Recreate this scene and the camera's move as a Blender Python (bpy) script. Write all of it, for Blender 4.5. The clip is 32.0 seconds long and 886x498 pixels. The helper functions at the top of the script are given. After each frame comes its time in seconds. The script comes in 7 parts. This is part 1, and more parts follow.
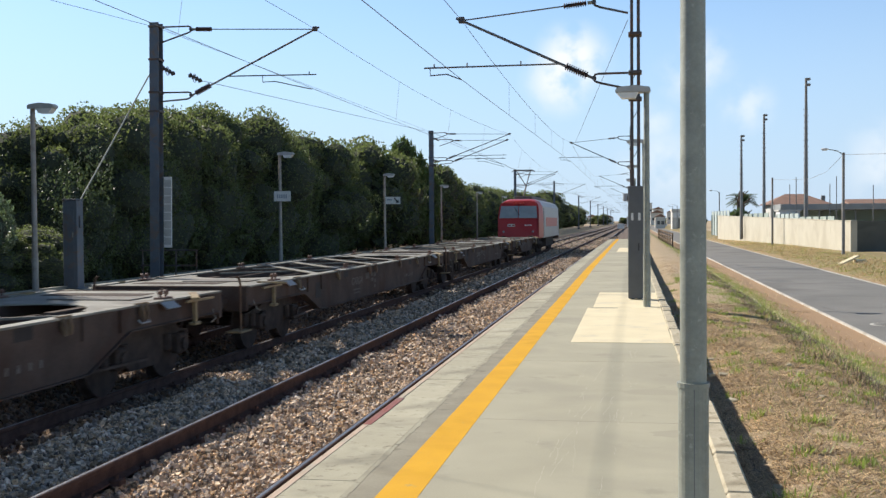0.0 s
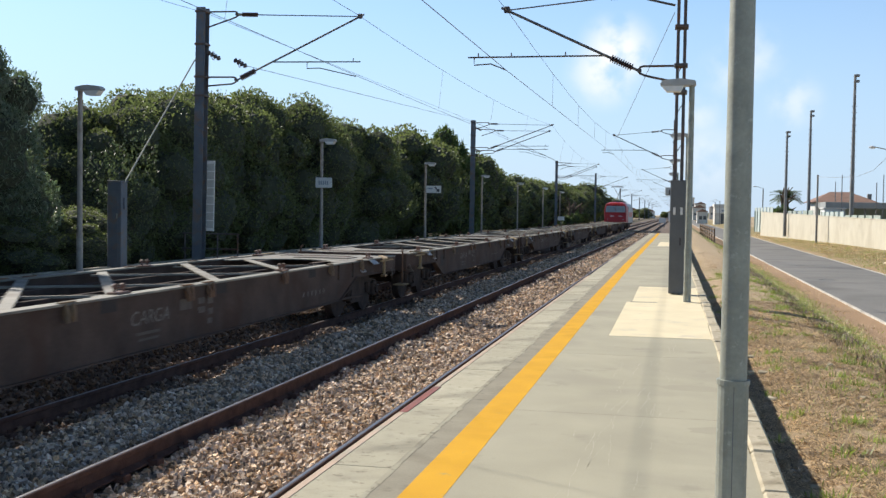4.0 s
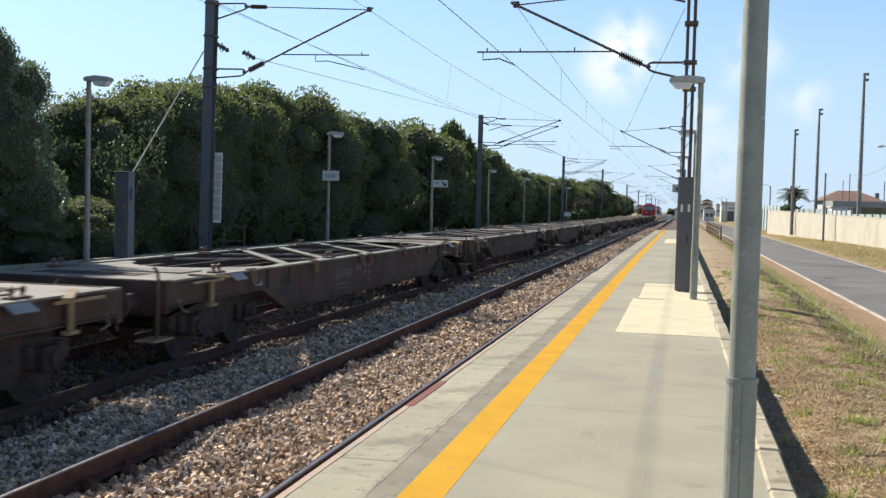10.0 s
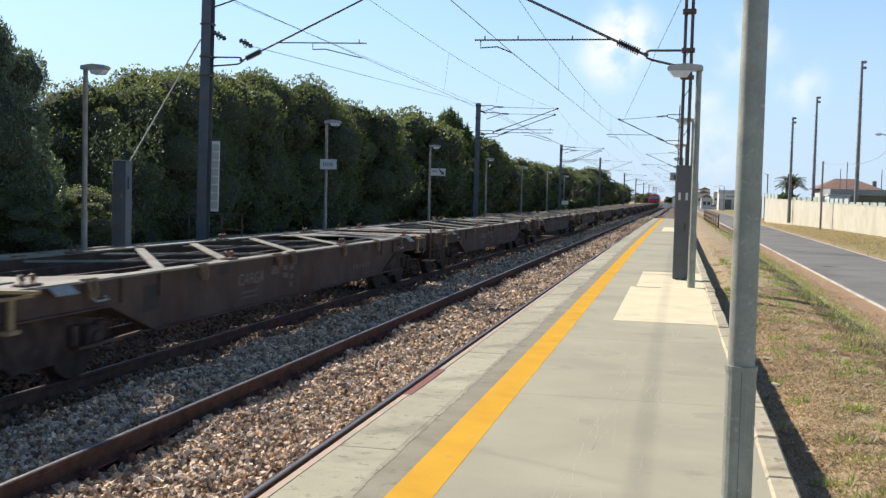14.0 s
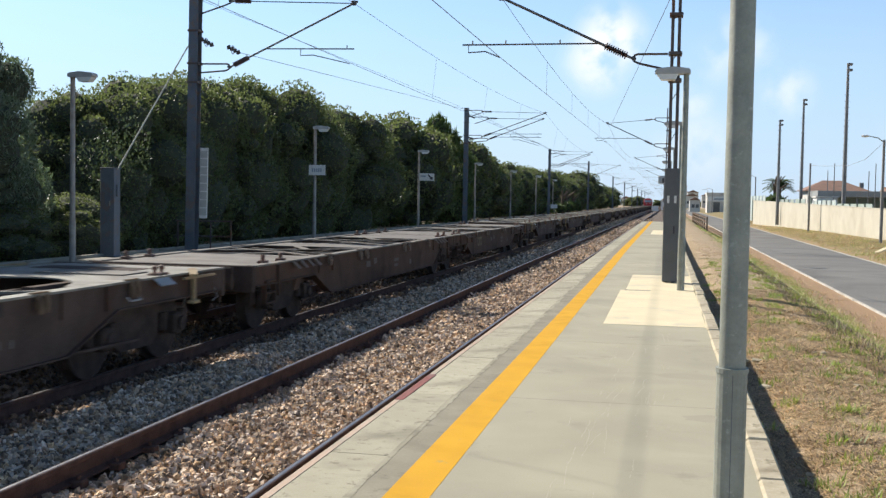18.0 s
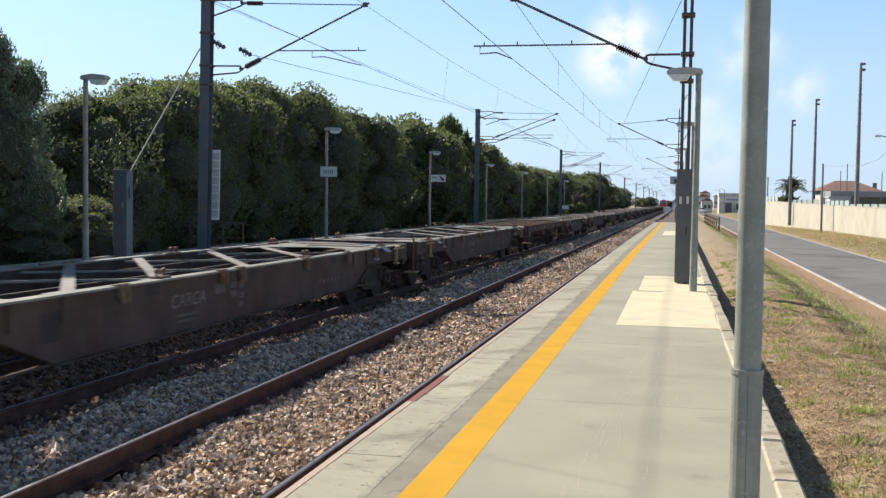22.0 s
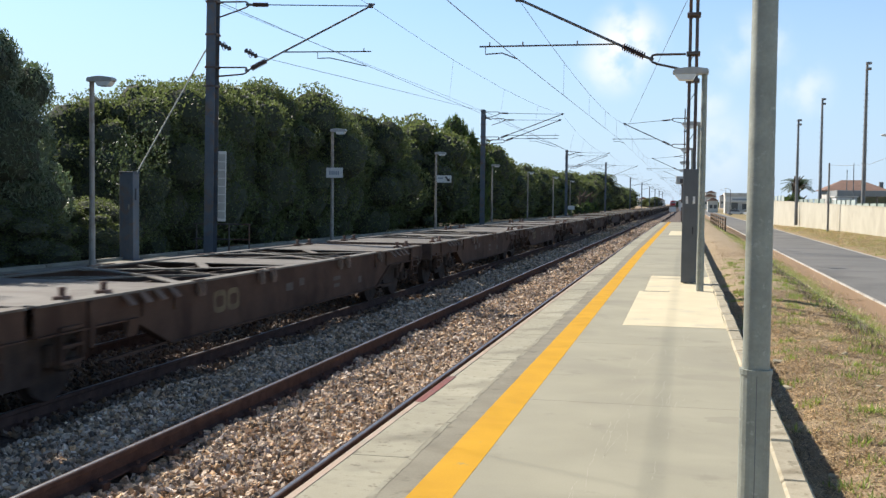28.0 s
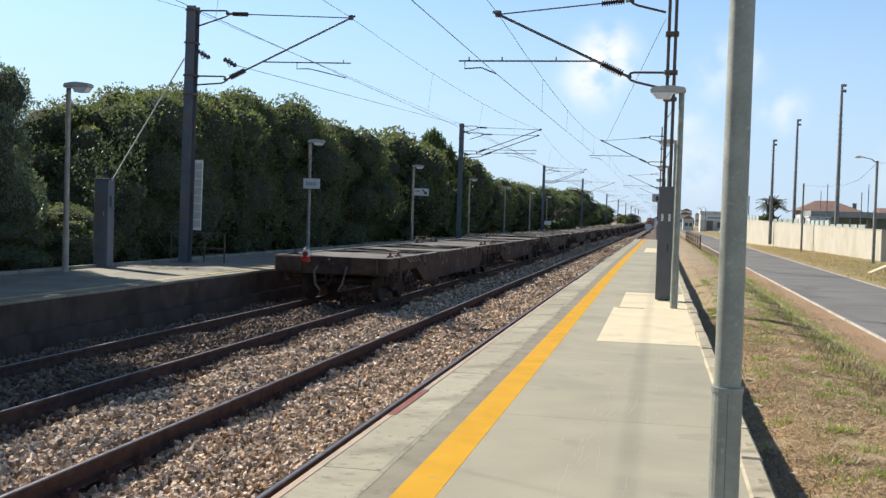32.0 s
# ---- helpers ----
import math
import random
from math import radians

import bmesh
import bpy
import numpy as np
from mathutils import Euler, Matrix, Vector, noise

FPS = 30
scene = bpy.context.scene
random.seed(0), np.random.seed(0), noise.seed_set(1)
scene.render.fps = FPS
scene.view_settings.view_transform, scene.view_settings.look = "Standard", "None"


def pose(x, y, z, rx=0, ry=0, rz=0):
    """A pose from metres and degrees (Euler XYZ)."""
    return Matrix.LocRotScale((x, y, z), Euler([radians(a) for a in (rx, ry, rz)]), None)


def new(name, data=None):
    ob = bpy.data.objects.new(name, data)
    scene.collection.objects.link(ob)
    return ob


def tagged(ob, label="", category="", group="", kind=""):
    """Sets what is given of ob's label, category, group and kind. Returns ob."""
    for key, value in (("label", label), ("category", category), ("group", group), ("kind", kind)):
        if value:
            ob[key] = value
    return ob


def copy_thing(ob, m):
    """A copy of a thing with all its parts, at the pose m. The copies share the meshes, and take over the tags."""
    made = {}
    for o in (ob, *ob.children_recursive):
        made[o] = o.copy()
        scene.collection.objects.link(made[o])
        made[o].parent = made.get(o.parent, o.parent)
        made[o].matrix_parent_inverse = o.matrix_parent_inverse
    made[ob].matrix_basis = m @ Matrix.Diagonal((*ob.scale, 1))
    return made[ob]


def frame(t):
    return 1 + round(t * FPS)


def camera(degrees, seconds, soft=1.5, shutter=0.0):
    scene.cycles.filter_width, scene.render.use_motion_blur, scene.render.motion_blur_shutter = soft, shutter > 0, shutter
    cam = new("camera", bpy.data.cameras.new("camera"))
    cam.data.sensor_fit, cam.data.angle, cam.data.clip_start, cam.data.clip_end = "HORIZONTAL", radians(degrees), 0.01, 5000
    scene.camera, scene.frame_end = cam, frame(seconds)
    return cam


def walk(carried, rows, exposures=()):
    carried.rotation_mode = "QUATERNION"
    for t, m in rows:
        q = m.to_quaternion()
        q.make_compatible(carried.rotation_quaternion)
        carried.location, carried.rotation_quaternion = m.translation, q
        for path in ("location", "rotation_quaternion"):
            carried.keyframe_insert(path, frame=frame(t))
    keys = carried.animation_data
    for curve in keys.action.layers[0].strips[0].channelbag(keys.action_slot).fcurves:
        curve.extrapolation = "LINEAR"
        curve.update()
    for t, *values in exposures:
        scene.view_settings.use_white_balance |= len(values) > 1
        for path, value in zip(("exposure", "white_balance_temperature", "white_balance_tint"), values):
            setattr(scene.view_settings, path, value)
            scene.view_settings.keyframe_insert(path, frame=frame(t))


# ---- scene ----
LENS = 44.85
cam = camera(LENS, 32.0, soft=1.4, shutter=0.15)
PATH = [
    (0, pose(0.0428, 0.0000, 1.4975, 88.556, 0.424, 9.910)),
    (0.5, pose(0.0416, 0.0000, 1.4975, 88.603, 0.229, 10.063)),
    (1, pose(0.0398, 0.0000, 1.4975, 88.584, 0.001, 10.068)),
    (1.5, pose(0.0395, 0.0000, 1.4975, 88.412, -0.301, 10.300)),
    (2, pose(0.0407, 0.0000, 1.4975, 88.537, -0.337, 10.742)),
    (2.5, pose(0.0411, 0.0000, 1.4975, 88.684, -0.154, 11.377)),
    (3, pose(0.0398, 0.0000, 1.4975, 88.615, -0.287, 11.798)),
    (3.5, pose(0.0382, 0.0000, 1.4975, 88.220, -0.659, 11.903)),
    (5.5, pose(0.0339, 0.0000, 1.4975, 87.784, -1.214, 12.286)),
    (6, pose(0.0321, 0.0000, 1.4975, 87.745, -0.820, 12.539)),
    (6.5, pose(0.0292, 0.0000, 1.4975, 87.595, -1.090, 12.574)),
    (7, pose(0.0263, 0.0000, 1.4975, 87.260, -1.757, 12.236)),
    (7.5, pose(0.0250, 0.0000, 1.4975, 87.179, -1.649, 12.030)),
    (8, pose(0.0250, 0.0000, 1.4975, 87.368, -1.549, 11.988)),
    (8.5, pose(0.0252, 0.0000, 1.4975, 87.427, -1.310, 12.249)),
    (9, pose(0.0252, 0.0000, 1.4975, 87.529, -1.462, 12.442)),
    (9.5, pose(0.0248, 0.0000, 1.4975, 87.664, -1.609, 12.432)),
    (10, pose(0.0235, 0.0000, 1.4975, 87.680, -1.548, 12.384)),
    (10.5, pose(0.0225, 0.0000, 1.4975, 87.583, -1.377, 12.362)),
    (11, pose(0.0225, 0.0000, 1.4975, 87.549, -1.200, 12.339)),
    (11.5, pose(0.0222, 0.0000, 1.4975, 87.658, -1.067, 12.214)),
    (12, pose(0.0209, 0.0000, 1.4975, 87.626, -1.476, 12.170)),
    (12.5, pose(0.0191, 0.0000, 1.4975, 87.545, -1.182, 12.095)),
    (13, pose(0.0175, 0.0000, 1.4975, 87.318, -1.216, 12.023)),
    (13.5, pose(0.0166, 0.0000, 1.4975, 87.072, -1.284, 12.088)),
    (14, pose(0.0158, 0.0000, 1.4975, 87.069, -1.495, 12.246)),
    (14.5, pose(0.0149, 0.0000, 1.4975, 87.222, -1.457, 12.199)),
    (16.5, pose(0.0141, 0.0000, 1.4975, 87.364, -1.209, 11.737)),
    (17, pose(0.0135, 0.0000, 1.4975, 87.416, -1.301, 11.762)),
    (17.5, pose(0.0130, 0.0000, 1.4975, 87.401, -1.243, 11.769)),
    (18, pose(0.0122, 0.0000, 1.4975, 87.343, -1.031, 11.661)),
    (18.5, pose(0.0118, 0.0000, 1.4975, 87.549, -0.943, 11.551)),
    (19, pose(0.0112, 0.0000, 1.4975, 87.672, -1.073, 11.498)),
    (19.5, pose(0.0089, 0.0000, 1.4975, 87.666, -0.812, 11.598)),
    (20, pose(0.0052, 0.0000, 1.4975, 87.503, -0.957, 11.666)),
    (20.5, pose(0.0024, 0.0000, 1.4975, 87.352, -1.015, 11.763)),
    (21, pose(0.0018, 0.0000, 1.4975, 87.278, -1.149, 12.045)),
    (21.5, pose(0.0022, 0.0000, 1.4975, 87.312, -1.065, 12.248)),
    (22, pose(0.0025, 0.0000, 1.4975, 87.398, -0.895, 12.261)),
    (22.5, pose(0.0033, 0.0000, 1.4975, 87.513, -1.087, 12.257)),
    (23, pose(0.0038, 0.0000, 1.4975, 87.595, -1.092, 12.200)),
    (23.5, pose(0.0044, 0.0000, 1.4975, 87.767, -1.168, 12.333)),
    (24, pose(0.0057, 0.0000, 1.4975, 87.692, -1.200, 12.413)),
    (24.5, pose(0.0067, 0.0000, 1.4975, 87.615, -0.817, 12.345)),
    (25, pose(0.0072, 0.0000, 1.4975, 87.622, -0.967, 12.303)),
    (25.5, pose(0.0077, 0.0000, 1.4975, 87.794, -1.280, 12.298)),
    (27.5, pose(-0.0046, 0.0000, 1.4975, 87.728, -1.026, 12.888)),
    (28, pose(-0.0041, 0.0000, 1.4975, 87.430, -0.716, 12.562)),
    (28.5, pose(-0.0024, 0.0000, 1.4975, 87.516, -0.760, 12.456)),
    (29, pose(-0.0009, 0.0000, 1.4975, 87.917, -1.176, 12.327)),
    (29.5, pose(-0.0003, 0.0000, 1.4975, 88.190, -1.306, 12.184)),
    (30, pose(0.0003, 0.0000, 1.4975, 88.273, -1.384, 11.826)),
    (30.5, pose(0.0005, 0.0000, 1.4975, 88.263, -1.307, 11.533)),
    (31, pose(-0.0001, 0.0000, 1.4975, 88.305, -1.461, 11.647)),
    (31.5, pose(-0.0003, 0.0000, 1.4975, 88.250, -1.474, 11.735)),
    (32, pose(-0.0000, 0.0000, 1.4975, 88.158, -1.780, 11.332)),
]

walk(cam, PATH, exposures=[(0, 0.57), (4, 0.59), (6, 0.63), (29, 0.63), (32, 0.59)])

# ---- world, sun ----
SUN_AZ, SUN_EL = radians(-57), radians(34.5)   # to the left of the track's direction, height
to_sun = Vector((math.sin(SUN_AZ) * math.cos(SUN_EL), math.cos(SUN_AZ) * math.cos(SUN_EL), math.sin(SUN_EL)))
sun = new("sun", bpy.data.lights.new("sun", "SUN"))
sun.data.energy, sun.data.angle, sun.data.color = 4.6, radians(0.53), (1.0, 0.93, 0.83)
sun.matrix_world = Matrix.Translation((0, 0, 40)) @ (-to_sun).to_track_quat("-Z", "Y").to_matrix().to_4x4()
world = bpy.data.worlds.new("world")
scene.world = world
world.use_nodes = True


def sky_nodes(nt):
    N, L = nt.nodes, nt.links
    bg = N["Background"]
    sky = N.new("ShaderNodeTexSky")
    sky.sky_type, sky.sun_disc = "NISHITA", False
    sky.sun_elevation, sky.sun_rotation = SUN_EL, SUN_AZ
    sky.altitude, sky.air_density, sky.dust_density, sky.ozone_density = 20, 1.0, 0.25, 2.2
    # a few thin fair-weather clouds
    co = N.new("ShaderNodeTexCoord")
    noise1 = N.new("ShaderNodeTexNoise")
    noise1.inputs["Scale"].default_value, noise1.inputs["Detail"].default_value = 34.0, 7.0
    L.new(co.outputs["Generated"], noise1.inputs["Vector"])
    last = None
    for az, el, size, amount in CLOUDS:
        d = N.new("ShaderNodeVectorMath")
        d.operation = "DISTANCE"
        d.inputs[1].default_value = (math.sin(radians(az)) * math.cos(radians(el)), math.cos(radians(az)) * math.cos(radians(el)), math.sin(radians(el)))
        L.new(co.outputs["Generated"], d.inputs[0])
        r = N.new("ShaderNodeMapRange")
        r.interpolation_type = "SMOOTHSTEP"
        r.inputs[1].default_value, r.inputs[2].default_value = 0.0, size
        r.inputs[3].default_value, r.inputs[4].default_value = amount, 0.0
        L.new(d.outputs["Value"], r.inputs[0])
        if last is None:
            last = r.outputs[0]
        else:
            m = N.new("ShaderNodeMath")
            m.operation = "MAXIMUM"
            L.new(last, m.inputs[0]), L.new(r.outputs[0], m.inputs[1])
            last = m.outputs[0]
    ramp = N.new("ShaderNodeMapRange")
    ramp.interpolation_type = "SMOOTHSTEP"
    ramp.inputs[1].default_value, ramp.inputs[2].default_value = 0.30, 0.62
    L.new(noise1.outputs["Fac"], ramp.inputs[0])
    mul = N.new("ShaderNodeMath")
    mul.operation = "MULTIPLY"
    L.new(last, mul.inputs[0]), L.new(ramp.outputs[0], mul.inputs[1])
    mix = N.new("ShaderNodeMix")
    mix.data_type = "RGBA"
    mix.inputs["B"].default_value = (6.6, 6.9, 7.2, 1)
    tint = N.new("ShaderNodeMix")
    tint.data_type, tint.blend_type = "RGBA", "MULTIPLY"
    tint.inputs["Factor"].default_value, tint.inputs["B"].default_value = 1.0, (0.86, 0.97, 1.08, 1)
    L.new(sky.outputs[0], tint.inputs["A"])
    # pale blue haze towards the horizon
    sep = N.new("ShaderNodeSeparateXYZ")
    L.new(co.outputs["Generated"], sep.inputs[0])
    hz = N.new("ShaderNodeMapRange")
    hz.interpolation_type = "SMOOTHSTEP"
    hz.inputs[1].default_value, hz.inputs[2].default_value, hz.inputs[3].default_value, hz.inputs[4].default_value = 0.0, 0.30, 0.80, 0.0
    L.new(sep.outputs["Z"], hz.inputs[0])
    # the haze glows towards the sun's side and fades on the other
    dot = N.new("ShaderNodeVectorMath")
    dot.operation = "DOT_PRODUCT"
    dot.inputs[1].default_value = (math.sin(SUN_AZ), math.cos(SUN_AZ), 0)
    L.new(co.outputs["Generated"], dot.inputs[0])
    side = N.new("ShaderNodeMapRange")
    side.interpolation_type = "SMOOTHSTEP"
    side.inputs[1].default_value, side.inputs[2].default_value, side.inputs[3].default_value, side.inputs[4].default_value = -0.7, 0.3, 0.12, 1.0
    L.new(dot.outputs["Value"], side.inputs[0])
    hs = N.new("ShaderNodeMath")
    hs.operation = "MULTIPLY"
    L.new(hz.outputs[0], hs.inputs[0]), L.new(side.outputs[0], hs.inputs[1])
    # the zenith is dimmed and warmed, which sets the tone of the shade
    zen = N.new("ShaderNodeMapRange")
    zen.interpolation_type = "SMOOTHSTEP"
    zen.inputs[1].default_value, zen.inputs[2].default_value, zen.inputs[3].default_value, zen.inputs[4].default_value = 0.27, 0.70, 0.0, 1.0
    L.new(sep.outputs["Z"], zen.inputs[0])
    deep = N.new("ShaderNodeMix")
    deep.data_type, deep.blend_type = "RGBA", "MULTIPLY"
    deep.inputs["Factor"].default_value = 1.0
    L.new(tint.outputs["Result"], deep.inputs["A"])
    high = N.new("ShaderNodeMix")
    high.data_type = "RGBA"
    high.inputs["A"].default_value, high.inputs["B"].default_value = (1, 1, 1, 1), (0.60, 0.50, 0.44, 1)
    L.new(zen.outputs[0], high.inputs["Factor"])
    L.new(high.outputs["Result"], deep.inputs["B"])
    haze = N.new("ShaderNodeMix")
    haze.data_type = "RGBA"
    haze.inputs["B"].default_value = (3.6, 4.75, 6.45, 1)
    L.new(hs.outputs[0], haze.inputs["Factor"]), L.new(deep.outputs["Result"], haze.inputs["A"])
    L.new(mul.outputs[0], mix.inputs["Factor"]), L.new(haze.outputs["Result"], mix.inputs["A"])
    L.new(mix.outputs["Result"], bg.inputs["Color"])
    bg.inputs["Strength"].default_value = 0.10


# direction (degrees right of the track, height), size, density
CLOUDS = [(-3.0, 8.4, 0.044, 1.3), (-3.7, 7.4, 0.042, 1.1), (3.6, 8.0, 0.040, 0.65), (2.4, 7.3, 0.030, 0.4), (5.9, 5.8, 0.034, 0.55), (1.3, 5.1, 0.026, 0.5), (12.6, 2.8, 0.05, 0.6), (14.2, 3.0, 0.05, 0.7), (1.5, 3.0, 0.05, 0.5)]
sky_nodes(world.node_tree)


# ---- materials ----
def surface(name, a, b, scale=4.0, rough=0.8, metal=0.0, bump=0.25, fine=60.0, stain=None, stain_scale=0.7, island=0.0, rand=0.0, rough2=None, spec=0.5, dirt=None, hues=0.0):
    """A grained surface: two colours mixed by coarse and fine noise, stains of a third one, relief; variation by island or object."""
    m = bpy.data.materials.new(name)
    m.use_nodes = True
    N, L = m.node_tree.nodes, m.node_tree.links
    p = N["Principled BSDF"]
    p.inputs["Metallic"].default_value, p.inputs["Specular IOR Level"].default_value = metal, spec
    co = N.new("ShaderNodeTexCoord")
    n1, n2 = N.new("ShaderNodeTexNoise"), N.new("ShaderNodeTexNoise")
    n1.inputs["Scale"].default_value, n1.inputs["Detail"].default_value = scale, 6.0
    n2.inputs["Scale"].default_value, n2.inputs["Detail"].default_value = fine, 4.0
    L.new(co.outputs["Object"], n1.inputs["Vector"]), L.new(co.outputs["Object"], n2.inputs["Vector"])
    add = N.new("ShaderNodeMath")
    add.operation = "MULTIPLY_ADD"
    add.inputs[1].default_value = 0.45
    L.new(n2.outputs["Fac"], add.inputs[0]), L.new(n1.outputs["Fac"], add.inputs[2])
    r = N.new("ShaderNodeMapRange")
    r.inputs[1].default_value, r.inputs[2].default_value = 0.5, 0.95
    L.new(add.outputs[0], r.inputs[0])
    mix = N.new("ShaderNodeMix")
    mix.data_type = "RGBA"
    mix.inputs["A"].default_value, mix.inputs["B"].default_value = (*a, 1), (*b, 1)
    L.new(r.outputs[0], mix.inputs["Factor"])
    out = mix.outputs["Result"]
    if stain:
        n3 = N.new("ShaderNodeTexNoise")
        n3.inputs["Scale"].default_value, n3.inputs["Detail"].default_value, n3.inputs["Distortion"].default_value = stain_scale, 7.0, 0.8
        L.new(co.outputs["Object"], n3.inputs["Vector"])
        r3 = N.new("ShaderNodeMapRange")
        r3.inputs[1].default_value, r3.inputs[2].default_value, r3.inputs[4].default_value = 0.5, 0.7, 0.85
        L.new(n3.outputs["Fac"], r3.inputs[0])
        mx = N.new("ShaderNodeMix")
        mx.data_type = "RGBA"
        mx.inputs["B"].default_value = (*stain, 1)
        L.new(out, mx.inputs["A"]), L.new(r3.outputs[0], mx.inputs["Factor"])
        out = mx.outputs["Result"]
    if dirt:
        # small spots and scabs of another colour: colour, scale, share
        n4 = N.new("ShaderNodeTexNoise")
        n4.inputs["Scale"].default_value, n4.inputs["Detail"].default_value, n4.inputs["Roughness"].default_value = dirt[1], 8.0, 0.68
        L.new(co.outputs["Object"], n4.inputs["Vector"])
        r4 = N.new("ShaderNodeMapRange")
        r4.inputs[1].default_value, r4.inputs[2].default_value, r4.inputs[4].default_value = 0.66 - dirt[2], 0.74 - dirt[2], 0.8
        L.new(n4.outputs["Fac"], r4.inputs[0])
        mx4 = N.new("ShaderNodeMix")
        mx4.data_type = "RGBA"
        mx4.inputs["B"].default_value = (*dirt[0], 1)
        L.new(out, mx4.inputs["A"]), L.new(r4.outputs[0], mx4.inputs["Factor"])
        out = mx4.outputs["Result"]
    if island or rand:
        hsv = N.new("ShaderNodeHueSaturation")
        src = N.new("ShaderNodeNewGeometry").outputs["Random Per Island"] if island else N.new("ShaderNodeObjectInfo").outputs["Random"]
        k = island or rand
        rv = N.new("ShaderNodeMapRange")
        rv.inputs[3].default_value, rv.inputs[4].default_value = 1 - k, 1 + k
        L.new(src, rv.inputs[0]), L.new(rv.outputs[0], hsv.inputs["Value"]), L.new(out, hsv.inputs["Color"])
        if hues:
            mu, fr, sa = N.new("ShaderNodeMath"), N.new("ShaderNodeMath"), N.new("ShaderNodeMapRange")
            mu.operation, fr.operation = "MULTIPLY", "FRACT"
            mu.inputs[1].default_value = 7.31
            sa.inputs[3].default_value, sa.inputs[4].default_value = 1 - hues, 1 + 0.5 * hues
            L.new(src, mu.inputs[0]), L.new(mu.outputs[0], fr.inputs[0]), L.new(fr.outputs[0], sa.inputs[0]), L.new(sa.outputs[0], hsv.inputs["Saturation"])
        out = hsv.outputs["Color"]
    L.new(out, p.inputs["Base Color"])
    rr = N.new("ShaderNodeMapRange")
    rr.inputs[3].default_value, rr.inputs[4].default_value = rough, (rough2 if rough2 is not None else min(1, rough + 0.15))
    L.new(n1.outputs["Fac"], rr.inputs[0]), L.new(rr.outputs[0], p.inputs["Roughness"])
    if bump:
        bp = N.new("ShaderNodeBump")
        bp.inputs["Strength"].default_value, bp.inputs["Distance"].default_value = bump, 0.02
        L.new(add.outputs[0], bp.inputs["Height"]), L.new(bp.outputs["Normal"], p.inputs["Normal"])
    return m


def foliage(name, a, b, k=0.45, pass_on=0.30, tint=(1.0, 1.3, 0.8)):
    """Leaves: colour by leaf, a little light passing through."""
    m = surface(name, a, b, 0.6, 0.48, 0, 0.0, 8.0, island=k, spec=0.5)
    N, L = m.node_tree.nodes, m.node_tree.links
    p, o = N["Principled BSDF"], N["Material Output"]
    tr = N.new("ShaderNodeBsdfTranslucent")
    tr.inputs["Color"].default_value = (b[0] * tint[0], b[1] * tint[1], b[2] * tint[2], 1)
    ms = N.new("ShaderNodeMixShader")
    ms.inputs[0].default_value = pass_on
    L.new(p.outputs[0], ms.inputs[1]), L.new(tr.outputs[0], ms.inputs[2]), L.new(ms.outputs[0], o.inputs["Surface"])
    return m


M = {}
M["platform"] = surface("platform_concrete", (0.342, 0.316, 0.228), (0.420, 0.390, 0.284), 1.2, 0.85, 0, 0.12, 90, stain=(0.291, 0.268, 0.203), stain_scale=0.42, dirt=((0.301, 0.278, 0.206), 1.3, 0.07))
M["coping"] = surface("coping_concrete", (0.371, 0.337, 0.241), (0.448, 0.419, 0.309), 2.5, 0.9, 0, 0.35, 70, stain=(0.225, 0.205, 0.150), stain_scale=1.7, rand=0.12, dirt=((0.19, 0.168, 0.115), 9.0, 0.10))
# far platform's concrete, made darker to carry the trees' shade
M["platform2"] = surface("tree_shade_concrete", (0.250, 0.231, 0.183), (0.362, 0.338, 0.268), 1.2, 0.9, 0, 0.2, 70, stain=(0.188, 0.169, 0.128), stain_scale=0.9)
M["pad"] = surface("new_concrete", (0.680, 0.585, 0.382), (0.772, 0.675, 0.455), 1.8, 0.8, 0, 0.12, 90, dirt=((0.597, 0.530, 0.386), 1.6, 0.10))
M["strip"] = surface("stained_edge_concrete", (0.225, 0.202, 0.147), (0.328, 0.298, 0.220), 2.2, 0.9, 0, 0.2, 60, stain=(0.227, 0.200, 0.143), stain_scale=1.8, dirt=((0.175, 0.155, 0.110), 4.0, 0.10))
M["smear"] = surface("damp_concrete", (0.318, 0.293, 0.213), (0.372, 0.344, 0.252), 2.2, 0.85, 0, 0.1, 90, stain=(0.34, 0.315, 0.23), stain_scale=3.0)
M["pink"] = surface("faded_pink_paint", (0.46, 0.33, 0.24), (0.54, 0.42, 0.32), 4, 0.85, 0, 0.2, 60, stain=(0.38, 0.345, 0.27), stain_scale=2.5)
M["scuff"] = surface("chalky_scuff", (0.458, 0.418, 0.322), (0.535, 0.492, 0.384), 20, 0.9, 0, 0.05, 90)
M["joint"] = surface("joint_filler", (0.258, 0.230, 0.170), (0.319, 0.285, 0.216), 3, 0.9, 0, 0.1, 60)
M["kerb"] = surface("kerb_concrete", (0.401, 0.347, 0.243), (0.534, 0.473, 0.343), 4, 0.9, 0, 0.4, 60, stain=(0.222, 0.179, 0.108), stain_scale=3, rand=0.08, dirt=((0.166, 0.142, 0.081), 6.0, 0.10))
M["yellow"] = surface("yellow_paint", (0.645, 0.335, 0.014), (0.720, 0.385, 0.020), 3, 0.72, 0, 0.12, 80, stain=(0.60, 0.315, 0.01), stain_scale=2.2, spec=0.2, dirt=((0.46, 0.33, 0.13), 7.0, 0.04))
M["yellow_dim"] = surface("worn_yellow_paint", (0.58, 0.44, 0.15), (0.66, 0.52, 0.22), 3, 0.7, 0, 0.1, 80, stain=(0.33, 0.30, 0.24), stain_scale=3)
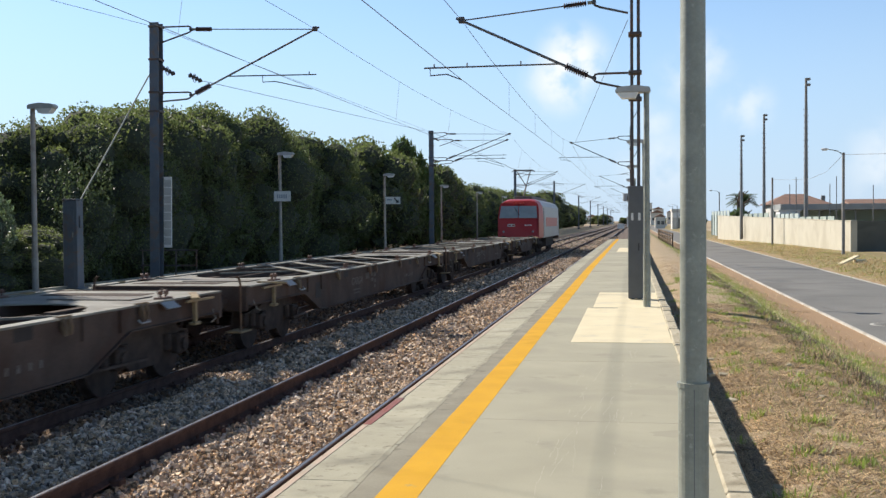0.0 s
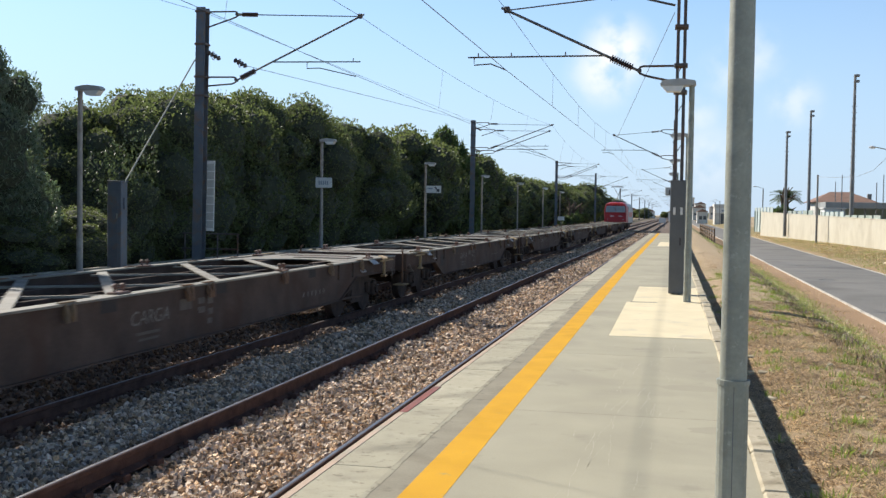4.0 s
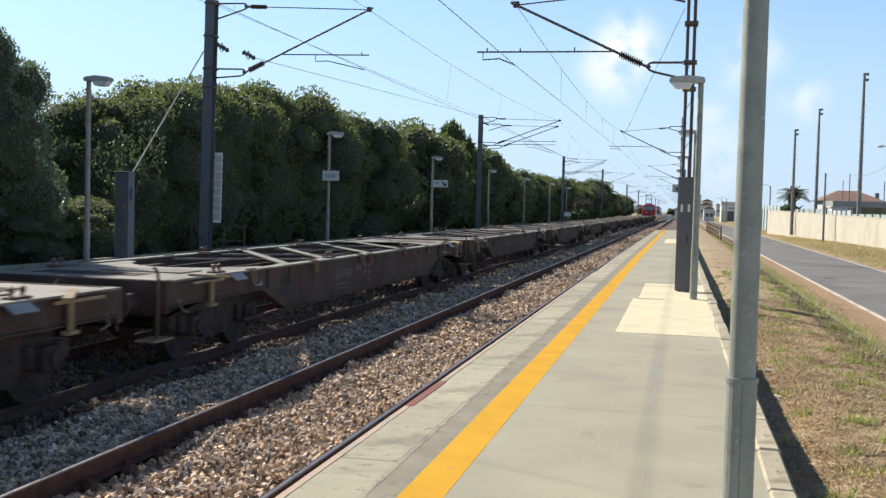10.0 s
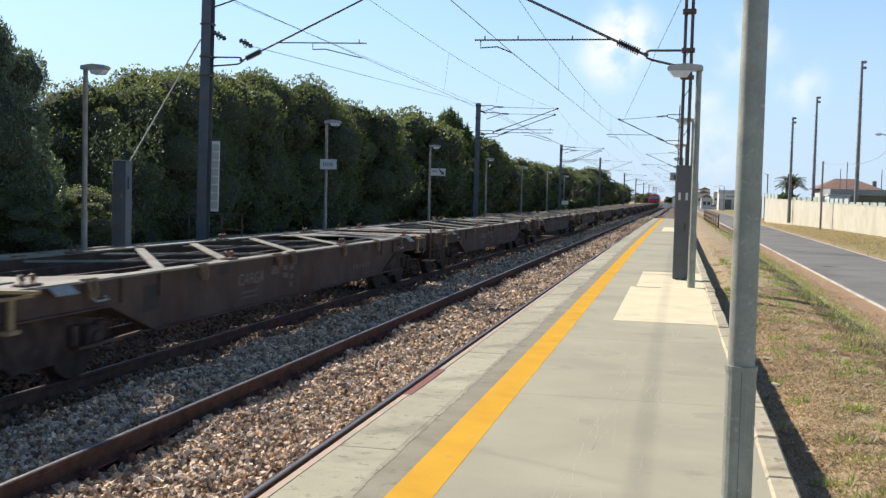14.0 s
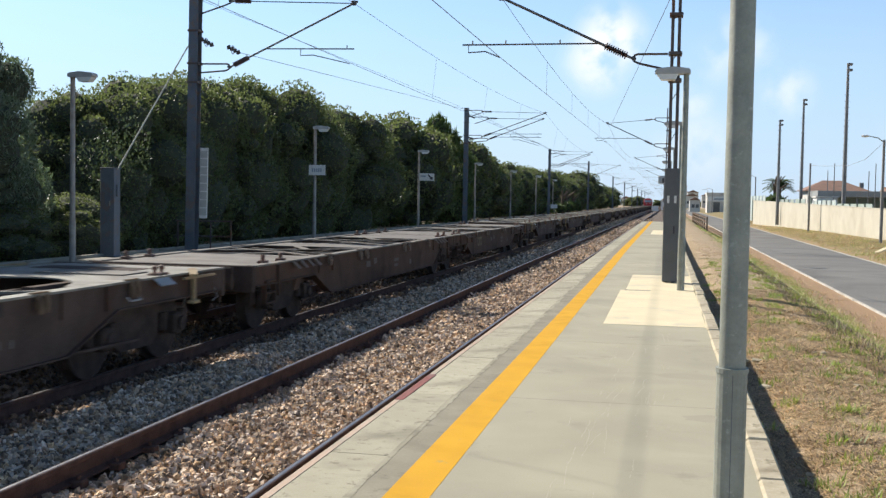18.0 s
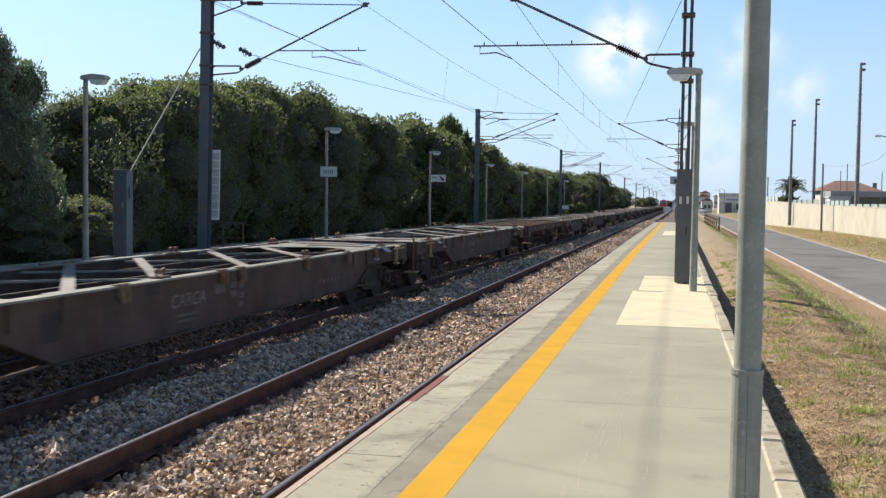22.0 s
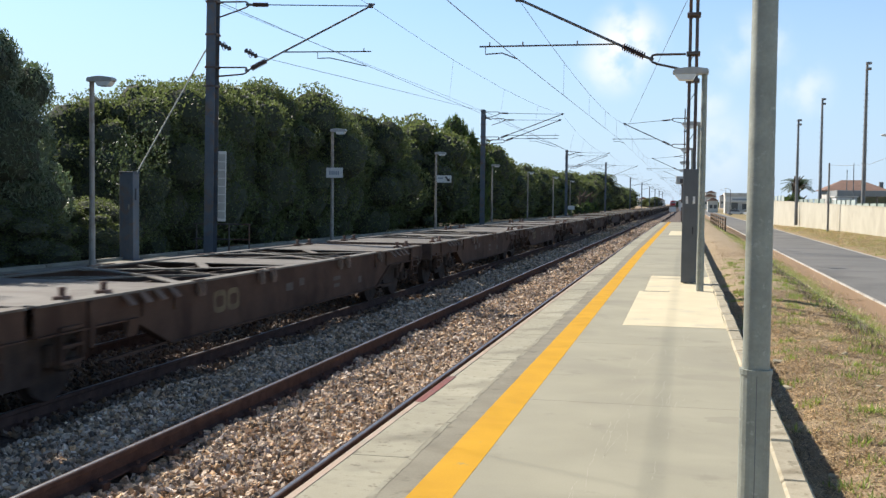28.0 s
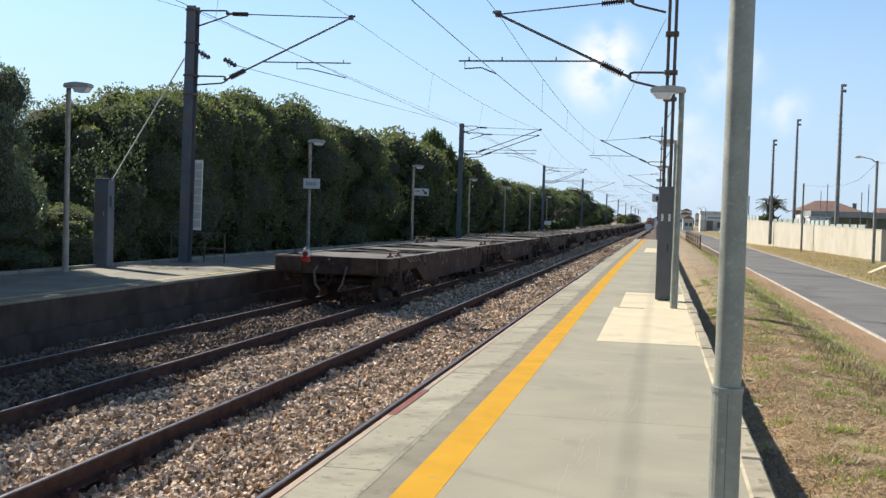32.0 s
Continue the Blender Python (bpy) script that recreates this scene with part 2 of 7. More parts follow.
M["red"] = surface("red_oxide_paint", (0.20, 0.055, 0.042), (0.28, 0.085, 0.065), 5, 0.7, 0, 0.2, 70, stain=(0.2, 0.12, 0.1), stain_scale=2)
# soiled concrete; the colour also carries the shade on the platform faces
M["face"] = surface("shaded_soiled_concrete", (0.062, 0.040, 0.030), (0.115, 0.080, 0.062), 2, 0.9, 0, 0.5, 40, stain=(0.036, 0.024, 0.018), stain_scale=1.1, dirt=((0.17, 0.135, 0.11), 3.0, 0.03))
M["stone"] = surface("ballast_stone", (0.314, 0.214, 0.138), (0.779, 0.603, 0.422), 9, 0.85, 0, 0.3, 70, island=0.72, hues=0.45)
# oily stones, darkened further for the shade of trees and wagons
M["stone2"] = surface("oily_shaded_stone", (0.124, 0.080, 0.052), (0.269, 0.181, 0.119), 9, 0.85, 0, 0.25, 70, island=0.6, hues=0.5)
M["bed"] = surface("ballast_bed", (0.048, 0.035, 0.028), (0.204, 0.150, 0.114), 24, 0.9, 0, 1.0, 45)
M["rail"] = surface("rusty_rail_side", (0.070, 0.044, 0.038), (0.125, 0.080, 0.066), 6, 0.9, 0.0, 0.3, 60, spec=0.12)
M["railtop"] = surface("polished_rail_head", (0.20, 0.195, 0.195), (0.29, 0.285, 0.285), 14, 0.36, 0.9, 0.03, 90)
M["galv"] = surface("galvanised_steel", (0.255, 0.27, 0.232), (0.36, 0.375, 0.325), 9, 0.5, 0.2, 0.15, 70, stain=(0.22, 0.235, 0.205), stain_scale=5, dirt=((0.46, 0.47, 0.42), 26.0, 0.07))
M["mast"] = surface("blue_grey_mast_paint", (0.102, 0.123, 0.155), (0.154, 0.175, 0.205), 3, 0.55, 0.3, 0.1, 60, stain=(0.200, 0.138, 0.098), stain_scale=4)
M["mastdark"] = surface("dark_mast_steel", (0.088, 0.081, 0.085), (0.150, 0.131, 0.122), 4, 0.6, 0.4, 0.15, 60, stain=(0.200, 0.094, 0.049), stain_scale=3)
M["pole"] = surface("faded_grey_pole_paint", (0.29, 0.265, 0.24), (0.40, 0.365, 0.33), 5, 0.6, 0.1, 0.1, 60, stain=(0.24, 0.19, 0.15), stain_scale=4)
M["box"] = surface("grey_cabinet_paint", (0.105, 0.110, 0.115), (0.140, 0.145, 0.151), 3, 0.5, 0.2, 0.06, 60)
M["wire"] = surface("weathered_wire", (0.160, 0.160, 0.160), (0.256, 0.240, 0.224), 10, 0.5, 0.6, 0.0, 50)
M["insul"] = surface("brown_insulator", (0.05, 0.025, 0.02), (0.09, 0.045, 0.035), 8, 0.25, 0, 0.05, 50)
M["lamp"] = surface("lamp_housing", (0.42, 0.42, 0.40), (0.52, 0.52, 0.50), 6, 0.45, 0.1, 0.05, 60)
M["lampglass"] = surface("lamp_lens", (0.74, 0.74, 0.71), (0.82, 0.82, 0.79), 10, 0.25, 0, 0.02, 60)
M["white"] = surface("white_sign_face", (0.68, 0.68, 0.66), (0.78, 0.78, 0.76), 4, 0.5, 0, 0.03, 60, stain=(0.55, 0.55, 0.53), stain_scale=4)
M["black"] = surface("black_print", (0.03, 0.03, 0.035), (0.05, 0.05, 0.055), 6, 0.6, 0, 0.03, 60)
M["bluegrey"] = surface("blue_grey_print", (0.25, 0.30, 0.36), (0.32, 0.37, 0.42), 6, 0.6, 0, 0.03, 60)
M["asphalt"] = surface("road_asphalt", (0.15, 0.145, 0.132), (0.205, 0.197, 0.18), 0.35, 0.85, 0, 0.25, 110, stain=(0.105, 0.10, 0.092), stain_scale=0.25)
M["line"] = surface("road_edge_concrete", (0.42, 0.40, 0.35), (0.54, 0.52, 0.47), 3, 0.8, 0, 0.2, 60, stain=(0.34, 0.31, 0.26), stain_scale=1.4)
M["wall"] = surface("cream_wall_render", (0.46, 0.425, 0.335), (0.54, 0.505, 0.41), 0.6, 0.9, 0, 0.2, 30, stain=(0.40, 0.36, 0.28), stain_scale=0.35)
# wall return faces away from the sun: its shade is painted in
M["wallshade"] = surface("shade_dark_wall", (0.085, 0.09, 0.08), (0.12, 0.125, 0.11), 0.8, 0.9, 0, 0.2, 30, stain=(0.07, 0.075, 0.065), stain_scale=0.5)
M["bark"] = surface("bark", (0.07, 0.05, 0.035), (0.14, 0.10, 0.07), 6, 0.9, 0, 0.6, 40)
M["leaf"] = foliage("pine_leaves", (0.053, 0.063, 0.030), (0.119, 0.134, 0.062), 0.42, pass_on=0.42, tint=(1.65, 1.85, 1.25))
# crown cores: the shade among the inner leaves is put into this colour
M["innershade"] = surface("shade_dark_inner_leaves", (0.036, 0.043, 0.026), (0.072, 0.080, 0.049), 3, 0.95, 0, 1.0, 14)
M["leaf2"] = foliage("olive_leaves", (0.110, 0.135, 0.095), (0.198, 0.225, 0.163))
M["leaf4"] = foliage("pale_shrub_leaves", (0.066, 0.076, 0.041), (0.112, 0.122, 0.073))
M["leaf3"] = foliage("bright_leaves", (0.060, 0.090, 0.026), (0.120, 0.150, 0.049))
M["palm"] = foliage("palm_fronds", (0.04, 0.06, 0.025), (0.09, 0.11, 0.04))
M["grass"] = foliage("green_weeds", (0.198, 0.226, 0.055), (0.361, 0.374, 0.110), 0.4, pass_on=0.35)
M["darkstem"] = foliage("dark_brown_stems", (0.106, 0.082, 0.055), (0.244, 0.186, 0.126), 0.5, pass_on=0.12, tint=(1.0, 0.95, 0.85))
M["deadstem"] = foliage("dead_brown_stems", (0.303, 0.213, 0.117), (0.606, 0.446, 0.255), 0.5, pass_on=0.12, tint=(1.0, 0.95, 0.85))
M["greystem"] = foliage("grey_dead_stems", (0.299, 0.216, 0.131), (0.522, 0.396, 0.252), 0.45, pass_on=0.12, tint=(1.0, 0.95, 0.85))
M["straw"] = foliage("dry_grass", (0.457, 0.321, 0.164), (0.706, 0.525, 0.292), 0.55, pass_on=0.12, tint=(1.0, 0.95, 0.85))


def ground_material():
    """Dry earth with straw; a green ditch, bare brown earth beside the road and a grassy verge, with ragged borders."""
    m = surface("dry_earth", (0.300, 0.218, 0.132), (0.560, 0.425, 0.270), 22.0, 0.95, 0, 1.0, 70, stain=(0.285, 0.228, 0.110), stain_scale=1.6, dirt=((0.11, 0.078, 0.05), 38.0, 0.03))
    N, L = m.node_tree.nodes, m.node_tree.links
    p = N["Principled BSDF"]
    base = p.inputs["Base Color"].links[0].from_socket
    co = N.new("ShaderNodeTexCoord")
    sep = N.new("ShaderNodeSeparateXYZ")
    L.new(co.outputs["Object"], sep.inputs[0])
    wob = N.new("ShaderNodeTexNoise")
    wob.inputs["Scale"].default_value, wob.inputs["Detail"].default_value = 0.9, 6.0
    L.new(co.outputs["Object"], wob.inputs["Vector"])
    wx = N.new("ShaderNodeMath")
    wx.operation = "MULTIPLY_ADD"
    wx.inputs[1].default_value = 2.4
    L.new(wob.outputs["Fac"], wx.inputs[0]), L.new(sep.outputs["X"], wx.inputs[2])
    grain = N.new("ShaderNodeTexNoise")
    grain.inputs["Scale"].default_value, grain.inputs["Detail"].default_value = 26.0, 5.0
    L.new(co.outputs["Object"], grain.inputs["Vector"])

    def band(x0, x1, soft, a, b):
        nonlocal base
        up, dn, f, c, mx = N.new("ShaderNodeMapRange"), N.new("ShaderNodeMapRange"), N.new("ShaderNodeMath"), N.new("ShaderNodeMix"), N.new("ShaderNodeMix")
        for r, lo, hi in ((up, x0 - soft, x0 + soft), (dn, x1 + soft, x1 - soft)):
            r.inputs[1].default_value, r.inputs[2].default_value = lo + 1.2, hi + 1.2
            L.new(wx.outputs[0], r.inputs[0])
        f.operation = "MULTIPLY"
        L.new(up.outputs[0], f.inputs[0]), L.new(dn.outputs[0], f.inputs[1])
        c.data_type = mx.data_type = "RGBA"
        c.inputs["A"].default_value, c.inputs["B"].default_value = (*a, 1), (*b, 1)
        L.new(grain.outputs["Fac"], c.inputs["Factor"])
        L.new(f.outputs[0], mx.inputs["Factor"]), L.new(base, mx.inputs["A"]), L.new(c.outputs["Result"], mx.inputs["B"])
        base = mx.outputs["Result"]

    band(2.65, 4.25, 0.30, (0.19, 0.185, 0.05), (0.40, 0.37, 0.12))
    band(4.05, 5.6, 0.35, (0.27, 0.165, 0.085), (0.44, 0.29, 0.165))
    band(9.4, 10.2, 0.30, (0.27, 0.175, 0.09), (0.40, 0.28, 0.16))
    band(10.2, 15.5, 0.35, (0.17, 0.135, 0.05), (0.33, 0.255, 0.11))
    L.new(base, p.inputs["Base Color"])
    return m


M["earth"] = ground_material()


# ---- building helpers ----
def part(name, bm, material, parent=None, label=""):
    """Links a bmesh, or a mesh, as one object, under a thing or a part."""
    if isinstance(bm, bmesh.types.BMesh):
        me = bpy.data.meshes.new(name)
        bm.to_mesh(me)
        bm.free()
    else:
        me = bm
    if material is not None and not me.materials:
        me.materials.append(material)
    ob = new(name, me)
    if parent is not None:
        ob.parent = parent
    if label:
        ob["label"] = label
    return ob


def thing(name, label, category, at=(0, 0, 0), turn=0, group="", kind=""):
    e = new(name)
    e.empty_display_size = 0.2
    e.matrix_basis = pose(*at, 0, 0, turn)
    return tagged(e, label, category, group, kind)


def box(bm, lo, hi, bev=0.0):
    r = bmesh.ops.create_cube(bm, size=1.0)
    c = [(a + b) / 2 for a, b in zip(lo, hi)]
    s = [b - a for a, b in zip(lo, hi)]
    for v in r["verts"]:
        v.co = Vector((v.co.x * s[0] + c[0], v.co.y * s[1] + c[1], v.co.z * s[2] + c[2]))
    if bev:
        es = list({e for v in r["verts"] for e in v.link_edges})
        bmesh.ops.bevel(bm, geom=es, offset=bev, segments=1, affect="EDGES")
    return bm


def B():
    return bmesh.new()


def cyl(bm, p, q, r1, r2=None, seg=12):
    p, q = Vector(p), Vector(q)
    d = q - p
    m = Matrix.Translation((p + q) / 2) @ d.to_track_quat("Z", "Y").to_matrix().to_4x4()
    bmesh.ops.create_cone(bm, cap_ends=True, segments=seg, radius1=r1, radius2=r1 if r2 is None else r2, depth=d.length, matrix=m)
    return bm


def bar(bm, p, q, w, h):
    """A beam of section w x h from p to q."""
    p, q = Vector(p), Vector(q)
    d = q - p
    r = bmesh.ops.create_cube(bm, size=1.0)
    m = Matrix.Translation((p + q) / 2) @ d.to_track_quat("Y", "Z").to_matrix().to_4x4() @ Matrix.Diagonal((w, d.length, h, 1))
    bmesh.ops.transform(bm, matrix=m, verts=r["verts"])
    return bm


def prism(bm, poly, a, b, axis="x"):
    """A prism over a polygon: the polygon's pairs lie across the axis, which runs from a to b."""
    put = {"x": lambda u, v, w: (w, u, v), "y": lambda u, v, w: (u, w, v), "z": lambda u, v, w: (u, v, w)}[axis]
    v0 = [bm.verts.new(put(u, v, a)) for u, v in poly]
    v1 = [bm.verts.new(put(u, v, b)) for u, v in poly]
    n = len(poly)
    for i in range(n):
        bm.faces.new((v0[i], v0[(i + 1) % n], v1[(i + 1) % n], v1[i]))
    bm.faces.new(v0[::-1])
    bm.faces.new(v1)
    bmesh.ops.recalc_face_normals(bm, faces=bm.faces[:])
    return bm


def smooth(ob, angle=40):
    ob.data.shade_smooth()
    ob.data.set_sharp_from_angle(angle=radians(angle))
    return ob


def pydata(name, verts, faces, material=None, mats=None, index=None):
    me = bpy.data.meshes.new(name)
    me.from_pydata(verts if isinstance(verts, list) else verts.tolist(), [], faces if isinstance(faces, list) else faces.tolist())
    if material is not None:
        me.materials.append(material)
    for m in mats or ():
        me.materials.append(m)
    if index is not None:
        me.polygons.foreach_set("material_index", index)
    me.update()
    return me


def bend(y):
    """How far the line has turned aside at y metres along it."""
    return 0.0 if y < 35 else 0.0042 * (y - 35)


def drift(y):
    """The row of trees and the lamp posts draw slightly away from the line."""
    return 0.0 if y < 0 else -0.00015 * y * y if y < 30 else -0.135 - 0.009 * (y - 30)


def heading(y):
    return 0.0 if y < 35 else math.degrees(-0.0042)


def road_bend(y):
    """The road runs nearly straight beside the line."""
    return 0.0 if y < 80 else 0.002 * (y - 80)


def wall_line(y):
    """The boundary wall draws in towards the road."""
    return 14.45 - 0.0531 * (y - 74.5)


def stations(a, b):
    """Steps along the line, short near the camera and longer far off."""
    ys, y = [a], a
    while y < b:
        y = min(b, y + (4 if y < 60 else 10 if y < 160 else 40))
        ys.append(y)
    return ys


def sweep(profile, a, b, side=bend, closed=True, step=None):
    """A body of a constant cross-section (pairs of x, z) along the line from a to b."""
    bm = B()
    ys = stations(a, b) if step is None else [a + (b - a) * i / step for i in range(step + 1)]
    rings = [[bm.verts.new((x + side(y), y, z)) for x, z in profile] for y in ys]
    n = len(profile)
    for r0, r1 in zip(rings, rings[1:]):
        for i in range(n if closed else n - 1):
            bm.faces.new((r0[i], r0[(i + 1) % n], r1[(i + 1) % n], r1[i]))
    if closed:
        bm.faces.new(rings[0][::-1]), bm.faces.new(rings[-1])
    bmesh.ops.recalc_face_normals(bm, faces=bm.faces[:])
    return bm


def structure(name, bm, material, label, category):
    return tagged(part(name, bm, material), label, category, kind="structure")


def tube(bm, pts, r, seg=6):
    """A round bar through points."""
    pts = [Vector(p) for p in pts]
    rings = []
    for i, p in enumerate(pts):
        d = (pts[min(i + 1, len(pts) - 1)] - pts[max(i - 1, 0)]).normalized()
        m = d.to_track_quat("Z", "Y").to_matrix()
        rings.append([bm.verts.new(p + m @ Vector((r * math.cos(2 * math.pi * k / seg), r * math.sin(2 * math.pi * k / seg), 0))) for k in range(seg)])
    for r0, r1 in zip(rings, rings[1:]):
        for k in range(seg):
            bm.faces.new((r0[k], r0[(k + 1) % seg], r1[(k + 1) % seg], r1[k]))
    bm.faces.new(rings[0][::-1]), bm.faces.new(rings[-1])
    return bm


RAIL = -0.62        # top of the rails
BED = -0.80         # top of the ballast
TRACK = (-3.67, -7.28)
GAUGE = 0.87        # half the distance of the rails' middles


# ---- ground, tracks, platforms, road ----
def ground_height(x, y):
    """Level of the open ground beside the line; the road's stretch follows the road's curve."""
    pts = [(-2500, -0.5), (-40, -0.35), (-13.4, -0.25), (-13.05, -0.95), (0.62, -0.95), (0.68, -0.26), (0.98, -0.235), (1.3, -0.165), (2.0, -0.20), (2.6, -0.28), (3.0, -0.52), (3.7, -0.98), (4.5, -1.12), (5.25, -1.13),
           (9.75, -1.13), (10.6, -0.98), (12.6, -0.75), (13.3, -0.68), (20, -0.6), (2500, -0.6)]
    for (x0, z0), (x1, z1) in zip(pts, pts[1:]):
        if x0 <= x <= x1:
            z = z0 + (z1 - z0) * (x - x0) / (x1 - x0)
            break
    if 0.75 < x < 5.0 or 9.9 < x < 14:
        z += (0.05 if x > 5 else 0.03) * noise.noise(Vector((x * 1.3, y * 0.9, 0))) + 0.014 * noise.noise(Vector((x * 4, y * 3, 5)))
    return z


def build_ground():
    xs = [-2500, -600, -120, -40, -20, -13.4, -13.05, -9, -5, -2, 0.62, 0.68, 0.85, 1.0, 1.25, 1.5, 1.75, 2.0, 2.2, 2.4, 2.6, 2.75, 2.9, 3.05, 3.25, 3.5, 3.75, 4.0, 4.3, 4.6, 4.9, 5.25,
          5.4, 9.6, 9.75, 10.1, 10.6, 11.0, 11.5, 12, 12.6, 13.3, 16, 20, 40, 120, 600, 2500]
    ys = [-2500, -400, -60, -20, -8] + [-4 + 0.45 * i for i in range(90)] + [36.5 + 1.5 * i for i in range(60)] + [130, 145, 160, 200, 260, 350, 600, 1200, 3000]
    verts = []
    for y in ys:
        for x in xs:
            f = min(max((x - 0.7) / 4.6, 0), 1) if x < 100 else 1
            verts.append((x + (road_bend(y) * f if x < 100 and x > 0.68 else bend(y) if -30 < x <= 0.68 else 0), y, ground_height(x, y)))
    n = len(xs)
    faces = []
    for j in range(len(ys) - 1):
        for i in range(n - 1):
            faces.append((j * n + i, j * n + i + 1, (j + 1) * n + i + 1, (j + 1) * n + i))
    me = pydata("ground", verts, faces, M["earth"])
    me.shade_smooth()
    return tagged(part("ground", me, None), "dry earth with straw, green ditch and verge", "ground", kind="structure")


build_ground()

# ballast of the two tracks, a flat bed with a shoulder under loose stones
bed = [(-9.35, -0.95), (-9.3, BED - 0.03), (-6.1, BED - 0.02), (-5.45, BED - 0.05), (-4.60, BED - 0.03), (-4.40, BED - 0.085), (-3.2, BED - 0.085), (-2.9, BED - 0.05), (-2.0, BED - 0.03), (-1.95, -0.95)]
structure("ballast_bed", sweep(bed, -12, 900), M["bed"], "grey brown crushed stone bed under two tracks", "ballast")
bed2 = [(-11.6, -0.95), (-10.2, BED - 0.03), (-9.3, BED - 0.03), (-9.3, -0.95)]
structure("ballast_verge", sweep([(-1.94, -0.95), (-1.94, -0.70), (0.3, -0.45), (1.1, -0.16), (1.1, -0.95)], 88.6, 900), M["bed"], "brown ballast beyond the end of the platform", "ballast")
structure("ballast_shoulder", sweep([(x - 0.02, z) for x, z in bed2], 118, 900), M["bed"], "crushed stone shoulder beside the track", "ballast")


def rail_profile(cx):
    h = 0.172
    half = [(0.075, -h), (0.075, -h + 0.012), (0.012, -h + 0.035), (0.010, -0.05), (0.036, -0.036), (0.036, -0.006), (0.028, 0.0)]
    return [(cx + a, RAIL + b) for a, b in half] + [(cx - a, RAIL + b) for a, b in half[::-1]]


for k, c in enumerate(TRACK):
    track = thing("railway_track", "railway track of two rusty rails with polished heads", "railway track", kind="structure", group="tracks")
    for s in (1, -1):
        r = part("rail", sweep(rail_profile(c + s * GAUGE), -12, 900), M["rail"], track)
        cx = c + s * GAUGE
        part("rail_head", sweep([(cx - 0.019, RAIL - 0.001), (cx + 0.019, RAIL - 0.001), (cx + 0.013, RAIL + 0.003), (cx - 0.013, RAIL + 0.003)], -12, 900), M["railtop"], r, "polished rail head")
        clip = B()
        box(clip, (-0.16, -0.06, -0.20), (-0.045, 0.06, -0.135), 0.01)
        box(clip, (0.045, -0.06, -0.20), (0.16, 0.06, -0.135), 0.01)
        cyl(clip, (-0.10, 0, -0.14), (-0.10, 0, -0.10), 0.018, seg=6)
        cyl(clip, (0.10, 0, -0.14), (0.10, 0, -0.10), 0.018, seg=6)
        cm = bpy.data.meshes.new("rail_fastening")
        clip.to_mesh(cm), clip.free()
        cm.materials.append(M["rail"])
        for i in range(55):
            y = 4.0 + 0.6 * i
            o = part("rail_fastening", cm, None, r)
            o.location = (cx + bend(y), y, RAIL)


